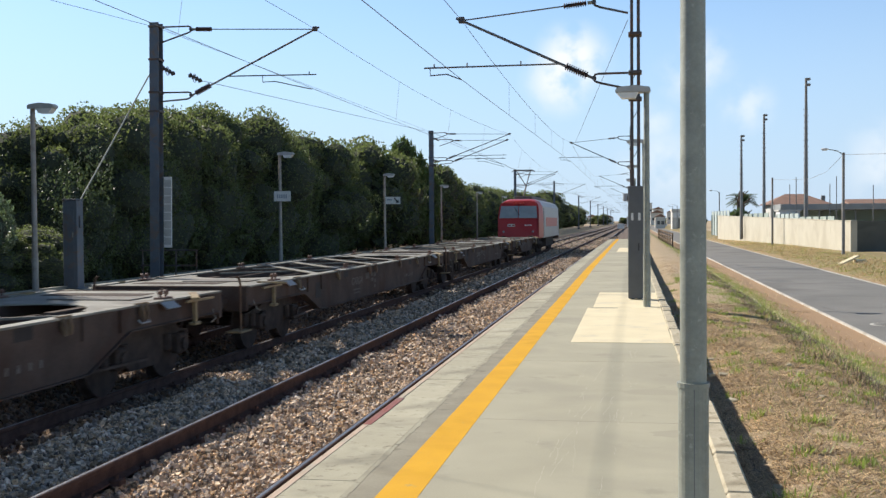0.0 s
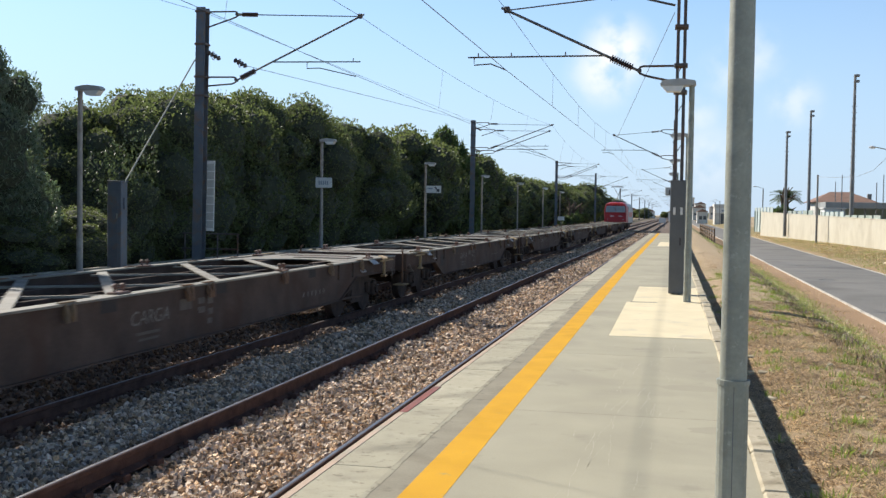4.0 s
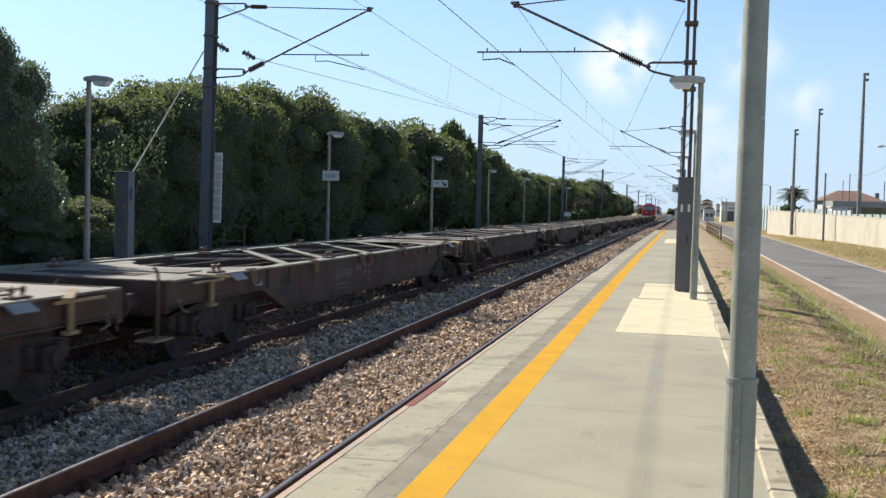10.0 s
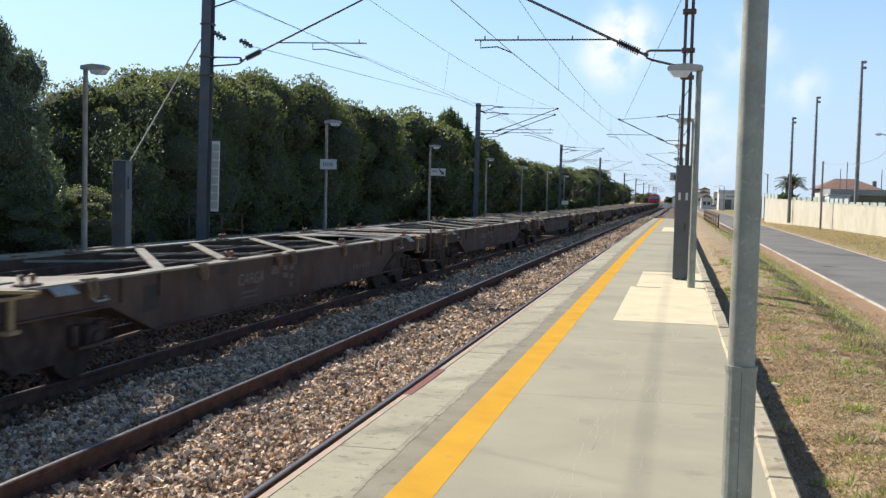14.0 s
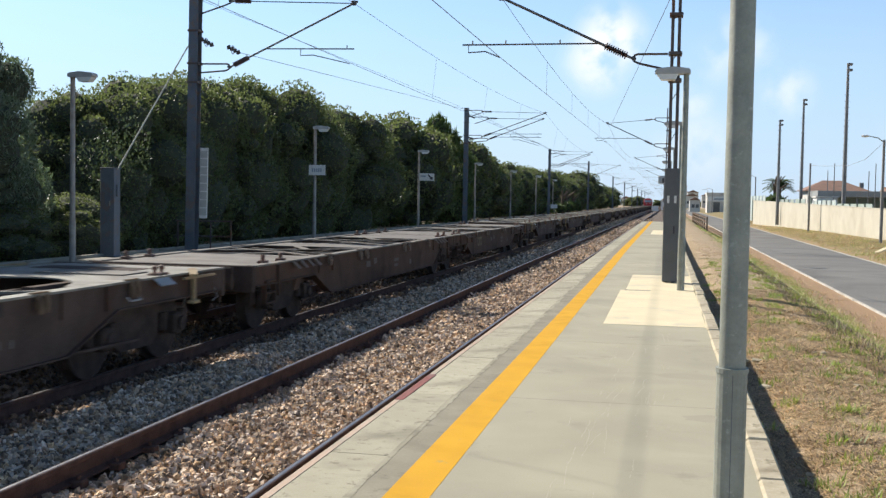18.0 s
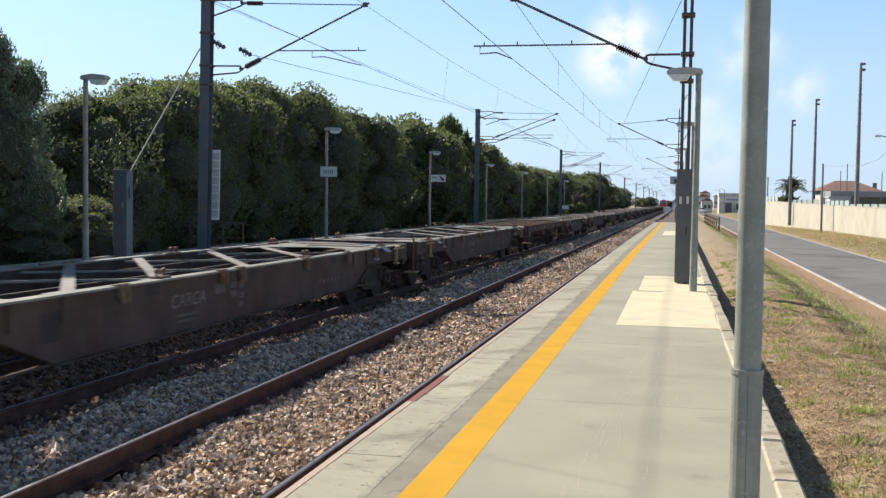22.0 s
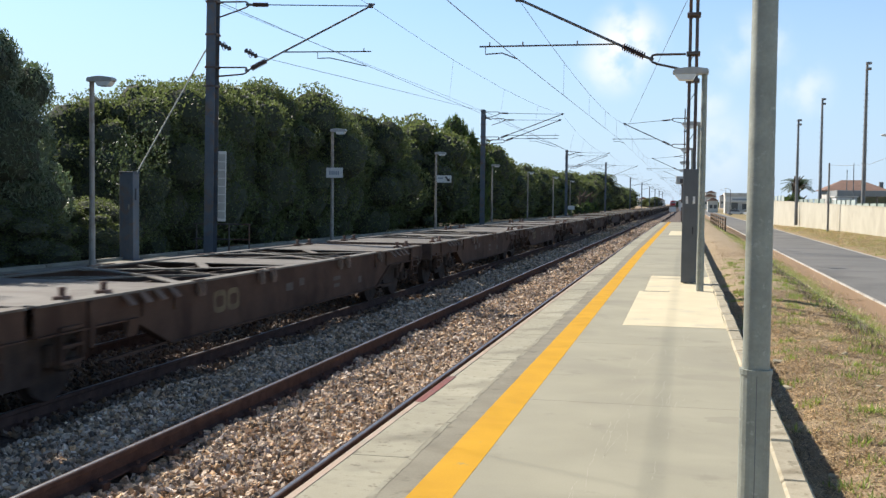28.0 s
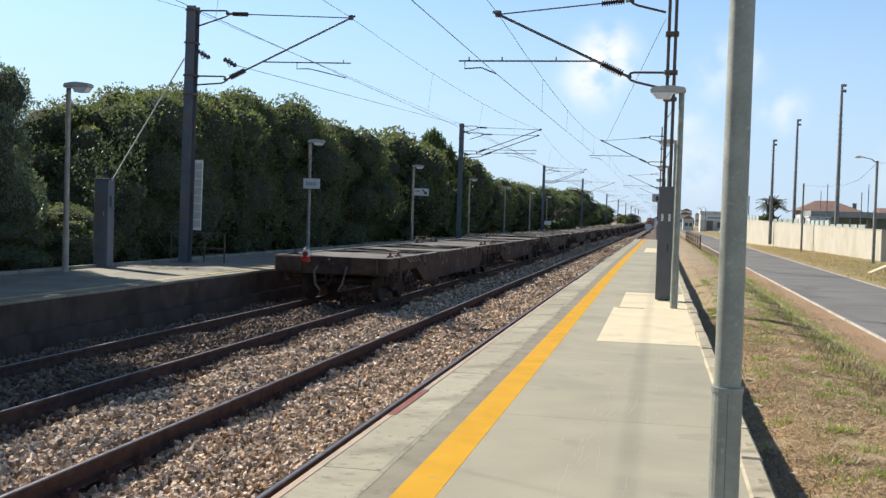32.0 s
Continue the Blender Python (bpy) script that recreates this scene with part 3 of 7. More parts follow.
# platforms
def platform_right():
    plat = thing("platform_1", "grey concrete platform with a yellow safety line", "platform", kind="structure")
    part("slab", sweep([(-1.299, -0.05), (-1.299, 0.0), (0.55, 0.0), (0.55, -0.05)], -8, 88.5), M["platform"], plat)
    part("front_wall", sweep([(-1.86, -0.95), (-1.86, -0.13), (-1.518, -0.13), (-1.518, -0.052), (0.54, -0.052), (0.54, -0.95)], -8, 88.4), M["face"], plat, "soiled concrete platform face, darkened for shade")
    part("stained_strip", sweep([(-1.518, -0.05), (-1.518, -0.001), (-1.301, -0.001), (-1.301, -0.05)], -8, 88.5), M["strip"], plat, "dark stained strip behind the edge stones")
    rag = B()
    rows = []
    for i in range(560):
        y = 3.0 + 0.045 * i
        w = 0.020 + 0.030 * abs(noise.noise(Vector((y * 1.1, 2, 1)))) + 0.022 * noise.noise(Vector((y * 9.0, 5, 2)))
        rows.append((rag.verts.new((-1.527, y, 0.0022)), rag.verts.new((-1.518 + max(0.002, w), y, 0.0006))))
    for p, q in zip(rows, rows[1:]):
        rag.faces.new((p[0], p[1], q[1], q[0]))
    part("ragged_mortar_edge", rag, M["coping"], plat, "crumbling mortar along the edge stones")
    part("red_band", sweep([(-1.917, -0.12), (-1.917, 0.0045), (-1.855, 0.0045), (-1.855, 0.0), (-1.90, 0.0), (-1.90, -0.12)], 7.7, 8.9), M["red"], plat, "faded red oxide paint on the edge")
    for a, b in ((3.0, 7.69), (8.91, 26.0)):
        part("faded_edge_band", sweep([(-1.915, -0.06), (-1.915, 0.0042), (-1.872, 0.0042), (-1.872, 0.0), (-1.90, 0.0), (-1.90, -0.06)], a, b), M["pink"], plat, "faded pinkish paint along the edge")
    part("yellow_line", sweep([(-1.335, -0.003), (-1.335, 0.0012), (-1.105, 0.0012), (-1.105, -0.003)], -8, 88.4), M["yellow"], plat, "worn yellow safety line")
    part("new_pad", sweep([(-0.69, -0.02), (-0.69, 0.003), (0.545, 0.003), (0.545, -0.02)], 13.3, 18.6, step=4), M["pad"], plat, "pale new concrete patch")
    part("new_pad", sweep([(-0.60, -0.02), (-0.60, 0.0034), (0.545, 0.0034), (0.545, -0.02)], 18.61, 22.6, step=4), M["pad"], plat)
    part("pad_slot", box(B(), (-0.62, 18.52, -0.01), (-0.18, 18.66, 0.0046)), M["joint"], plat, "dark slot in the pale patch")
    part("new_pad", sweep([(-0.69, -0.02), (-0.69, 0.003), (0.545, 0.003), (0.545, -0.02)], 52.0, 60.0, step=4), M["pad"], plat)
    # edge stones with joints
    rnd = random.Random(3)
    y = -8.0
    while y < 88:
        ln = 1.995
        bm = box(B(), (-0.193, -ln / 2, -0.13), (0.193, ln / 2, 0), 0.004)
        o = part("edge_stone", bm, M["coping"], plat)
        o.matrix_basis = pose(-1.712 + bend(y + 1) + rnd.uniform(-0.008, 0.008), y + 1, rnd.uniform(-0.0005, 0.0015), 0, 0, rnd.uniform(-0.12, 0.12))
        y += 2.0
    y = -8.0
    while y < 88:
        bm = box(B(), (-0.072, -0.495, -0.5), (0.078, 0.495, 0.02), 0.018)
        o = part("kerb_stone", bm, M["kerb"], plat)
        o.matrix_basis = pose(0.62 + bend(y + 0.5) + rnd.uniform(-0.008, 0.008), y + 0.5, rnd.uniform(-0.01, 0.008), 0, rnd.uniform(-1, 1), rnd.uniform(-0.4, 0.4))
        y += 1.0
    # cut joints and hair cracks across the slab
    for y, w in ((8.05, 0.006), (11.5, 0.006), (4.9, 0.006), (26, 0.012), (32, 0.012), (38, 0.012), (44, 0.012), (50, 0.012), (66, 0.012), (74, 0.012)):
        part("slab_joint", box(B(), (-1.1, y - w / 2, -0.01), (0.54, y + w / 2, 0.0006)), M["joint"], plat)
    # damp dark smears across the slab
    for x, y, rx, ry in ((0.26, 9.50, 0.30, 0.16), (0.37, 7.65, 0.20, 0.13), (0.40, 11.4, 0.16, 0.3)):
        for k, f in enumerate((1.0, 0.72, 0.42)):
            bm = B()
            bm.faces.new([bm.verts.new((min(0.54, x + rx * f * (1 + 0.35 * noise.noise(Vector((math.cos(t) * 2 + x, math.sin(t) * 2 + y, k)))) * math.cos(t)), y + ry * f * (1 + 0.35 * noise.noise(Vector((math.cos(t) * 2 + y, math.sin(t) * 2, k)))) * math.sin(t), 0.0001 + 0.0001 * k)) for t in [2 * math.pi * i / 28 for i in range(28)]])
            part("damp_smear", bm, M["smear"], plat)
    # chalky scuffs dragged along the middle
    for i in range(46):
        y = rnd.uniform(4.6, 12.0)
        x = rnd.choice((-0.42, -0.34, -0.12, 0.0)) + 0.03 * (y - 9) + rnd.gauss(0, 0.05)
        bm = B()
        a, drift_x = Vector((x, y, 0.0004)), rnd.uniform(-0.02, 0.07)
        for k in range(rnd.randint(3, 9)):
            b = a + Vector((drift_x * 0.2 + rnd.uniform(-0.012, 0.012), rnd.uniform(0.04, 0.12), 0))
            w = rnd.uniform(0.0006, 0.0020)
            bm.faces.new([bm.verts.new(v) for v in (a + Vector((-w, 0, 0)), a + Vector((w, 0, 0)), b + Vector((w, 0, 0)), b + Vector((-w, 0, 0)))])
            a = b + Vector((0, rnd.choice((0, 0, 0, 0.05)), 0))
        part("scuff_mark", bm, M["scuff"], plat)
    return plat


platform_right()


def platform_left():
    plat = thing("platform_2", "shaded grey concrete platform across the tracks", "platform", kind="structure")
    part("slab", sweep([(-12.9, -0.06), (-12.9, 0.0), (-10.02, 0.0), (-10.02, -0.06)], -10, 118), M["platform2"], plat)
    part("front_wall", sweep([(-9.45, -0.95), (-9.45, -0.055), (-10.02, -0.055), (-10.02, -0.065), (-12.9, -0.065), (-12.9, -0.95)], -10, 117.9), M["face"], plat, "soiled platform face, darkened for shade")
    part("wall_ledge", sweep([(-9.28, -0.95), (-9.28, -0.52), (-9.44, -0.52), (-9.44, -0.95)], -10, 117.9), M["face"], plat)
    part("yellow_line", sweep([(-9.83, 0.0), (-9.83, 0.011), (-9.73, 0.011), (-9.73, 0.0)], -10, 117.9), M["yellow_dim"], plat, "worn yellow safety line")
    rnd = random.Random(5)
    for i in range(63):
        y = -10 + 2 * i
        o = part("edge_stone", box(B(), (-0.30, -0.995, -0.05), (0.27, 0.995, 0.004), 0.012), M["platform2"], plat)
        o.location = (-9.70 + bend(y + 1), y + 1, rnd.uniform(-0.004, 0.004))
    for i in range(63):
        y = -10 + 2 * i
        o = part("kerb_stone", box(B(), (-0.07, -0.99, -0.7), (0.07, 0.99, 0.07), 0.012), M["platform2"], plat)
        o.location = (-12.98 + bend(y + 1), y + 1, 0)


platform_left()


def road():
    r = thing("road", "grey asphalt road with pale concrete edges", "road", kind="structure")
    part("asphalt", sweep([(5.3, -1.4), (5.3, -1.09), (7.4, -1.06), (9.6, -1.09), (9.6, -1.4)], -60, 700, road_bend), M["asphalt"], r)
    part("road_edge", sweep([(5.235, -1.4), (5.235, -1.075), (5.29, -1.075), (5.29, -1.4)], -60, 700, road_bend), M["line"], r, "pale broken concrete road edge")
    part("road_edge", sweep([(9.61, -1.4), (9.61, -1.08), (9.72, -1.08), (9.72, -1.4)], -60, 700, road_bend), M["line"], r)
    cover = B()
    cyl(cover, (6.2, 27.5, -1.15), (6.2, 27.5, -1.072), 0.42, seg=24)
    part("manhole_cover", cover, M["line"], r, "pale ring round a manhole cover")
    lid = B()
    cyl(lid, (6.2, 27.5, -1.15), (6.2, 27.5, -1.066), 0.33, seg=24)
    part("manhole_lid", lid, M["asphalt"], r)


road()


def stones(name, n, box_lo, box_hi, size, seed, zfun, keep=None, mat="stone"):
    """Loose crushed stones, each a rough eight-cornered lump, in one mesh."""
    g = np.random.default_rng(seed)
    x = g.uniform(box_lo[0], box_hi[0], n)
    u = g.uniform(0, 1, n)
    y = box_lo[1] + (box_hi[1] - box_lo[1]) * u
    if keep is not None:
        k = keep(x)
        x, y = x[k], y[k]
        n = len(x)
    corner = np.array([(a, b, c) for c in (-1, 1) for b in (-1, 1) for a in (-1, 1)], float)
    s = g.uniform(0.55, 1.15, (n, 1, 3)) * size * np.array([1.35, 0.88, 0.62])
    v = corner[None] * s * g.uniform(0.55, 1.1, (n, 8, 3))
    # any heading, lying rather flat
    yaw, tilt = g.uniform(0, np.pi, n), g.normal(size=(n, 2)) * 0.42
    q = np.stack([np.cos(yaw), tilt[:, 0], tilt[:, 1], np.sin(yaw)], -1)
    q /= np.linalg.norm(q, axis=1)[:, None]
    w, a, b, c = q.T
    R = np.stack([np.stack([1 - 2 * (b * b + c * c), 2 * (a * b - c * w), 2 * (a * c + b * w)], -1),
                  np.stack([2 * (a * b + c * w), 1 - 2 * (a * a + c * c), 2 * (b * c - a * w)], -1),
                  np.stack([2 * (a * c - b * w), 2 * (b * c + a * w), 1 - 2 * (a * a + b * b)], -1)], -2)
    v = np.einsum("nij,nkj->nki", R, v)
    z = zfun(x, y) + g.uniform(-1.25, 1.0, n) * size
    off = np.where(y < 35, 0.0, 0.0042 * (y - 35))
    v += np.stack([x + off, y, z], -1)[:, None]
    f = np.array([(0, 2, 3, 1), (4, 5, 7, 6), (0, 1, 5, 4), (2, 6, 7, 3), (0, 4, 6, 2), (1, 3, 7, 5)])
    faces = (f[None] + 8 * np.arange(n)[:, None, None]).reshape(-1, 4)
    me = bpy.data.meshes.new(name)
    me.vertices.add(8 * n)
    me.vertices.foreach_set("co", v.reshape(-1))
    me.loops.add(4 * len(faces))
    me.loops.foreach_set("vertex_index", faces.reshape(-1))
    me.polygons.add(len(faces))
    me.polygons.foreach_set("loop_start", np.arange(0, 4 * len(faces), 4))
    me.update(calc_edges=True)
    me.materials.append(M[mat])
    me.shade_flat()
    return tagged(part(name, me, None), "loose grey and brown crushed track stones", "ballast", kind="stuff")


def clear_of_rails(x):
    k = np.ones(len(x), bool)
    for c in TRACK:
        for s in (1, -1):
            k &= np.abs(x - c - s * GAUGE) > 0.075
    return k


def near_side(x):
    return clear_of_rails(x) & (x > -5.9)


def far_side(x):
    return clear_of_rails(x) & (x <= -5.9)


def bed_z(x, y):
    wave = 0.025 * np.sin(x * 5 + y * 1.7) + 0.02 * np.sin(x * 9 - y * 2.3)
    heap = 0.05 * np.exp(-((x + 5.45) / 0.55) ** 2) - 0.05 * np.exp(-((x + 3.85) / 0.7) ** 4) - 0.02 * np.exp(-((x + 2.0) / 0.4) ** 2)
    return BED + wave + heap


# ---- overhead line ----
def insulator(bm, p, q, r=0.055, n=9):
    """A ribbed insulator turned as one body from p to q."""
    p, q = Vector(p), Vector(q)
    m = (q - p).to_track_quat("Z", "Y").to_matrix()
    rows = [(0.0, 0.45)]
    for i in range(n):
        rows += [((i + 0.15) / n, 0.45), ((i + 0.30) / n, 1.0), ((i + 0.62) / n, 0.85), ((i + 0.85) / n, 0.45)]
    rows.append((1.0, 0.45))
    rings = [[bm.verts.new(p.lerp(q, f) + m @ Vector((r * k * math.cos(math.pi * a / 5), r * k * math.sin(math.pi * a / 5), 0))) for a in range(10)] for f, k in rows]
    for r0, r1 in zip(rings, rings[1:]):
        for a in range(10):
            bm.faces.new((r0[a], r0[(a + 1) % 10], r1[(a + 1) % 10], r1[a]))
    bm.faces.new(rings[0][::-1]), bm.faces.new(rings[-1])


def cantilever(m, side, ztop, zlow, reach, zc, xc, reg=0.36, ins="insul", drop=0.12):
    """Top tie, sloping bracket tube, registration tube and steady arm on a mast; side: +1 reaches to +x."""
    s = side
    x0 = 0.13 * s
    out = 0.88 if s > 0 else 0.66
    for z, dz in ((ztop, -0.42 if s > 0 else -0.31), (zlow, -0.24 if s > 0 else -0.30)):
        e = x0 + out * s
        a = tube(B(), [(x0, 0, z), (e - 0.10 * s, 0, z), (e - 0.03 * s, 0, z - 0.02), (e, 0, z - 0.08), (e - 0.04 * s, 0, z - 0.14), (e - 0.14 * s, 0, z - 0.18), (x0, 0, z + dz)], 0.022, 8)
        part("bracket_hinge", a, M["mastdark"], m)
        part("hinge_eye", cyl(B(), (e - 0.02 * s, -0.05, z - 0.08), (e - 0.02 * s, 0.05, z - 0.08), 0.045, seg=10), M["mastdark"], m)
    tip = Vector((reach * s, 0, ztop - drop))
    low = Vector((x0 + out * s, 0, zlow - 0.08))
    top = Vector((x0 + out * s, 0, ztop - 0.08))
    i1 = B()
    d = (tip - top).normalized()
    insulator(i1, top + d * 0.12, top + d * 0.56, 0.064, 10)
    part("insulator", i1, M[ins], m)
    part("insulator_cap", cyl(B(), top, top + d * 0.10, 0.035, seg=8), M["galv"], m)
    part("top_tie", tube(B(), [top + d * 0.56, tip], 0.014), M["wire"], m)
    i1 = B()
    d = (tip - low).normalized()
    insulator(i1, low + d * 0.12, low + d * 0.58, 0.080, 10)
    part("insulator", i1, M[ins], m)
    part("bracket_tube", tube(B(), [low, tip + d * 0.12], 0.026, 8), M["wire"], m)
    part("messenger_clamp", box(B(), (tip.x - 0.06, -0.05, tip.z - 0.05), (tip.x + 0.06, 0.05, tip.z + 0.07), 0.015), M["mastdark"], m)
    g = B()
    k = (zc + reg - low.z) / (tip.z - low.z)
    on = low.lerp(tip, min(max(k, 0.12), 0.8))
    far = Vector((xc + (0.12 if s > 0 else -0.75), 0, on.z))
    tube(g, [on, far], 0.017)
    part("registration_tube", g, M["wire"], m)
    st = B()
    if s > 0:
        dx = on.x + 0.4 * (far.x - on.x)
        tube(st, [(dx, 0, on.z), (dx, 0, on.z - 0.17), (dx + 0.35, 0, on.z - 0.16), (xc, 0, zc)], 0.014)
        part("register_stud", tube(B(), [(far.x - 0.2, 0, on.z + 0.09), (far.x - 0.2, 0, on.z)], 0.014), M["wire"], m)
    else:
        tube(st, [(far.x + 0.12, 0, on.z), (far.x + 0.12, 0, on.z - 0.15), (far.x + 0.45, 0, on.z - 0.13), (xc, 0, zc)], 0.014)
        for e in (0.2, 0.85, 1.9):
            part("register_stud", tube(B(), [(far.x + e, 0, on.z + 0.08), (far.x + e, 0, on.z)], 0.014), M["wire"], m)
    part("steady_arm", st, M["wire"], m)
    return tip


# masts: x, y, top, side of the bracket, tie height, foot height, reach, contact wire's height and x, both relative to the mast's foot
LEFT_MASTS = [(-12.47, 27.0, 6.85, 6.74, 5.0, 4.39, 5.02, 4.31), (-12.2, 66.0, 7.19, 7.05, 5.5, 4.9, 5.0, 4.6), (-12.58, 119.0, 7.28, 7.1, 5.6, 4.6, 5.05, 4.3), (-11.75, 169.0, 7.8, 7.4, 5.8, 4.8, 5.25, 4.6)]
RIGHT_MASTS = [(0.135, 20.75, 6.3, 5.74, 4.30, 3.32, 4.26, 3.32), (0.10, 64.0, 7.0, 6.45, 4.95, 3.5, 5.0, 3.5), (0.35, 119.0, 7.2, 6.7, 5.2, 3.6, 5.0, 3.5), (0.75, 169.0, 7.2, 6.8, 5.4, 3.6, 5.05, 3.5)]
LEFT_MASTS += [(bend(y) - 12.3, y, 7.2, 7.0, 5.6, 4.7, 5.1, 4.5) for y in (243, 306, 369, 432, 495, 560)]
RIGHT_MASTS += [(bend(y) + 0.15, y, 7.2, 6.9, 5.5, 3.6, 5.1, 3.5) for y in (243, 306, 369, 432, 495, 560)]
TIPS = {1: [], 0: []}


def mast(x, y, top, ztop, zlow, reach, zc, xc, left, first):
    m = thing("catenary_mast", ("blue-grey steel overhead line mast with a bracket arm" if left else "dark rusty steel overhead line mast with a bracket arm"), "mast", (x, y, 0), group="overhead line masts")
    if left:
        w, d, t = 0.13, 0.14, 0.018
        sec = [(-w, -d), (w, -d), (w, -d + t), (0.008, -d + t), (0.008, d - t), (w, d - t), (w, d), (-w, d), (-w, d - t), (-0.008, d - t), (-0.008, -d + t), (-w, -d + t)]
        part("post", prism(B(), sec, -0.3, top, "z"), M["mast"], m)
        part("base_plate", box(B(), (-0.30, -0.30, -0.3), (0.30, 0.30, 0.02), 0.02), M["mast"], m)
    else:
        for sx in (-1, 1):
            part("channel", box(B(), (sx * 0.062 - 0.03, -0.08, -0.3), (sx * 0.062 + 0.03, 0.08, top), 0.006), M["mastdark"], m)
        for i in range(int(top / 0.75) if y < 130 else 0):
            z = 0.4 + 0.75 * i
            part("lacing_bar", bar(B(), (-0.06, -0.06, z), (0.06, -0.06, z + 0.2), 0.04, 0.012), M["mastdark"], m)
    for z in (ztop, zlow, zlow - 0.5, (ztop + zlow) / 2):
        part("clamp_band", box(B(), (-0.16 if left else -0.125, -0.16, z - 0.03), (0.16 if left else 0.125, 0.16, z + 0.03), 0.01), M["mastdark"], m)
    s = 1 if left else -1
    tip = cantilever(m, s, ztop, zlow, reach, zc, xc * s, 0.38 if left else 0.25, drop=0.17 if left else 0.33)
    return m, tip


for k, r in enumerate(LEFT_MASTS):
    m, tip = mast(*r, True, k == 0)
    TIPS[1].append(((r[0] + tip.x, r[1], tip.z), (r[0] + r[7], r[1], r[6])))
    if k == 0:
        mast1_left = m
        m.matrix_basis = pose(r[0], r[1], 0, 0, 0.65, 0)
# second bracket on two masts of the far platform
for x, y, top, ztop, zlow, reach, zc, xc in LEFT_MASTS[1:3]:
    m2 = thing("catenary_bracket", "second bracket arm on a blue-grey mast", "bracket", (x, y + 2.2, 0), group="second brackets")
    cantilever(m2, 1, ztop - 0.25, zlow - 0.05, reach - 0.4, zc, xc - 0.3)
    part("bracket_beam", bar(B(), (0.08, -2.1, zlow - 0.1), (0.08, 0.1, zlow - 0.1), 0.07, 0.07), M["mastdark"], m2)
    part("bracket_beam", bar(B(), (0.08, -2.1, ztop - 0.3), (0.08, 0.1, ztop - 0.3), 0.07, 0.07), M["mastdark"], m2)
for k, r in enumerate(RIGHT_MASTS):
    m, tip = mast(*r, False, k == 0)
    TIPS[0].append(((r[0] + tip.x, r[1], tip.z), (r[0] - r[7], r[1], r[6])))
    if k == 0:
        mast1_right = m

# grey cable cover and fittings on the first mast of the near platform
cover = B()
box(cover, (-0.14, -0.17, 0.02), (0.14, -0.085, 2.15), 0.012)
c = part("cable_cover", cover, M["box"], mast1_right, "grey steel cable cover at the foot of the mast")
for sx in (-0.06, 0.07):
    part("label_plate", box(B(), (sx - 0.022, -0.178, 1.50), (sx + 0.022, -0.1705, 1.64), 0.004), M["white"], c)
part("cover_slot", box(B(), (0.045, -0.176, 0.93), (0.07, -0.1705, 1.07), 0.003), M["black"], c)
# notice board, guy and railings at the first mast of the far platform
board = part("notice_plate", box(B(), (0.21, -0.03, 0.87), (0.44, 0.0, 2.76), 0.01), M["white"], mast1_left, "narrow white plate beside the post")
for i in range(8):
    part("plate_slat", box(B(), (0.225, -0.036, 0.95 + 0.22 * i), (0.425, -0.0305, 1.14 + 0.22 * i), 0.002), M["lamp"], board)
for a, b in (((0.16, 0, 5.66), (0.52, 0, 5.48)), ((0.92, 0, 5.46), (1.28, 0, 5.28))):
    cab = B()
    insulator(cab, a, b, 0.07, 4)
    part("feeder_insulator", cab, M["mastdark"], mast1_left)
    mid = (Vector(a) + Vector(b)) / 2
    part("guard_ring", tube(B(), [(mid.x - 0.02, 0.11 * math.cos(radians(t)), mid.z + 0.11 * math.sin(radians(t))) for t in range(0, 361, 30)], 0.010), M["wire"], mast1_left)


def wire(name, pts, r, label):
    return tagged(part(name, tube(B(), pts, r, 5), M["wire"]), label, "wire")


def overhead(tips, back):
    """Messenger, contact wire and droppers of one track, hung from mast to mast."""
    cat = thing("overhead_wires", "overhead contact wire hung from a messenger by droppers", "overhead wires", group="overhead wires")
    first = tips[0]
    prev = tuple((p[0] + d, back, p[2]) for p, d in zip(first, (0.45, -0.35)))
    chain = [prev] + tips
    for (m0, c0), (m1, c1) in zip(chain, chain[1:]):
        m0, m1, c0, c1 = map(Vector, (m0, m1, c0, c1))
        span = (m1 - m0).length
        sag = (0.00006 if m0.y < 0 else 0.00022) * span * span
        n = 10
        mes = tube(B(), [m0.lerp(m1, i / n) - Vector((0, 0, 4 * sag * (i / n) * (1 - i / n))) for i in range(n + 1)], 0.0062, 5)
        part("messenger_wire", mes, M["wire"], cat)
        part("contact_wire", tube(B(), [c0, c1], 0.0066, 5), M["wire"], cat)
        k = max(2, int(span / 8))
        for i in range(1, k):
            f = i / k
            top = m0.lerp(m1, f) - Vector((0, 0, 4 * sag * f * (1 - f)))
            part("dropper", tube(B(), [top, c0.lerp(c1, f)], 0.004, 4), M["wire"], cat)


overhead(TIPS[1], -30)
overhead(TIPS[0], -30)
wire("return_wire", [(-11.2, 27, 5.3)] + [(r[0] + 0.2, r[1], r[2] - 0.15) for r in LEFT_MASTS[1:8]], 0.008, "thin earth wire along the masts")
wire("feeder_wire", [(-12.75, -25, 7.0), (-12.65, 8, 6.15), (-12.55, 22, 6.46)] + [(r[0] + 0.1, r[1], r[2] - 0.12) for r in LEFT_MASTS[:8]], 0.006, "thin feeder wire along the masts")
wire("feeder_wire", [(0.0, 20.75, 5.3), (-2.2, 44, 4.6)], 0.006, "thin stay wire from the mast")


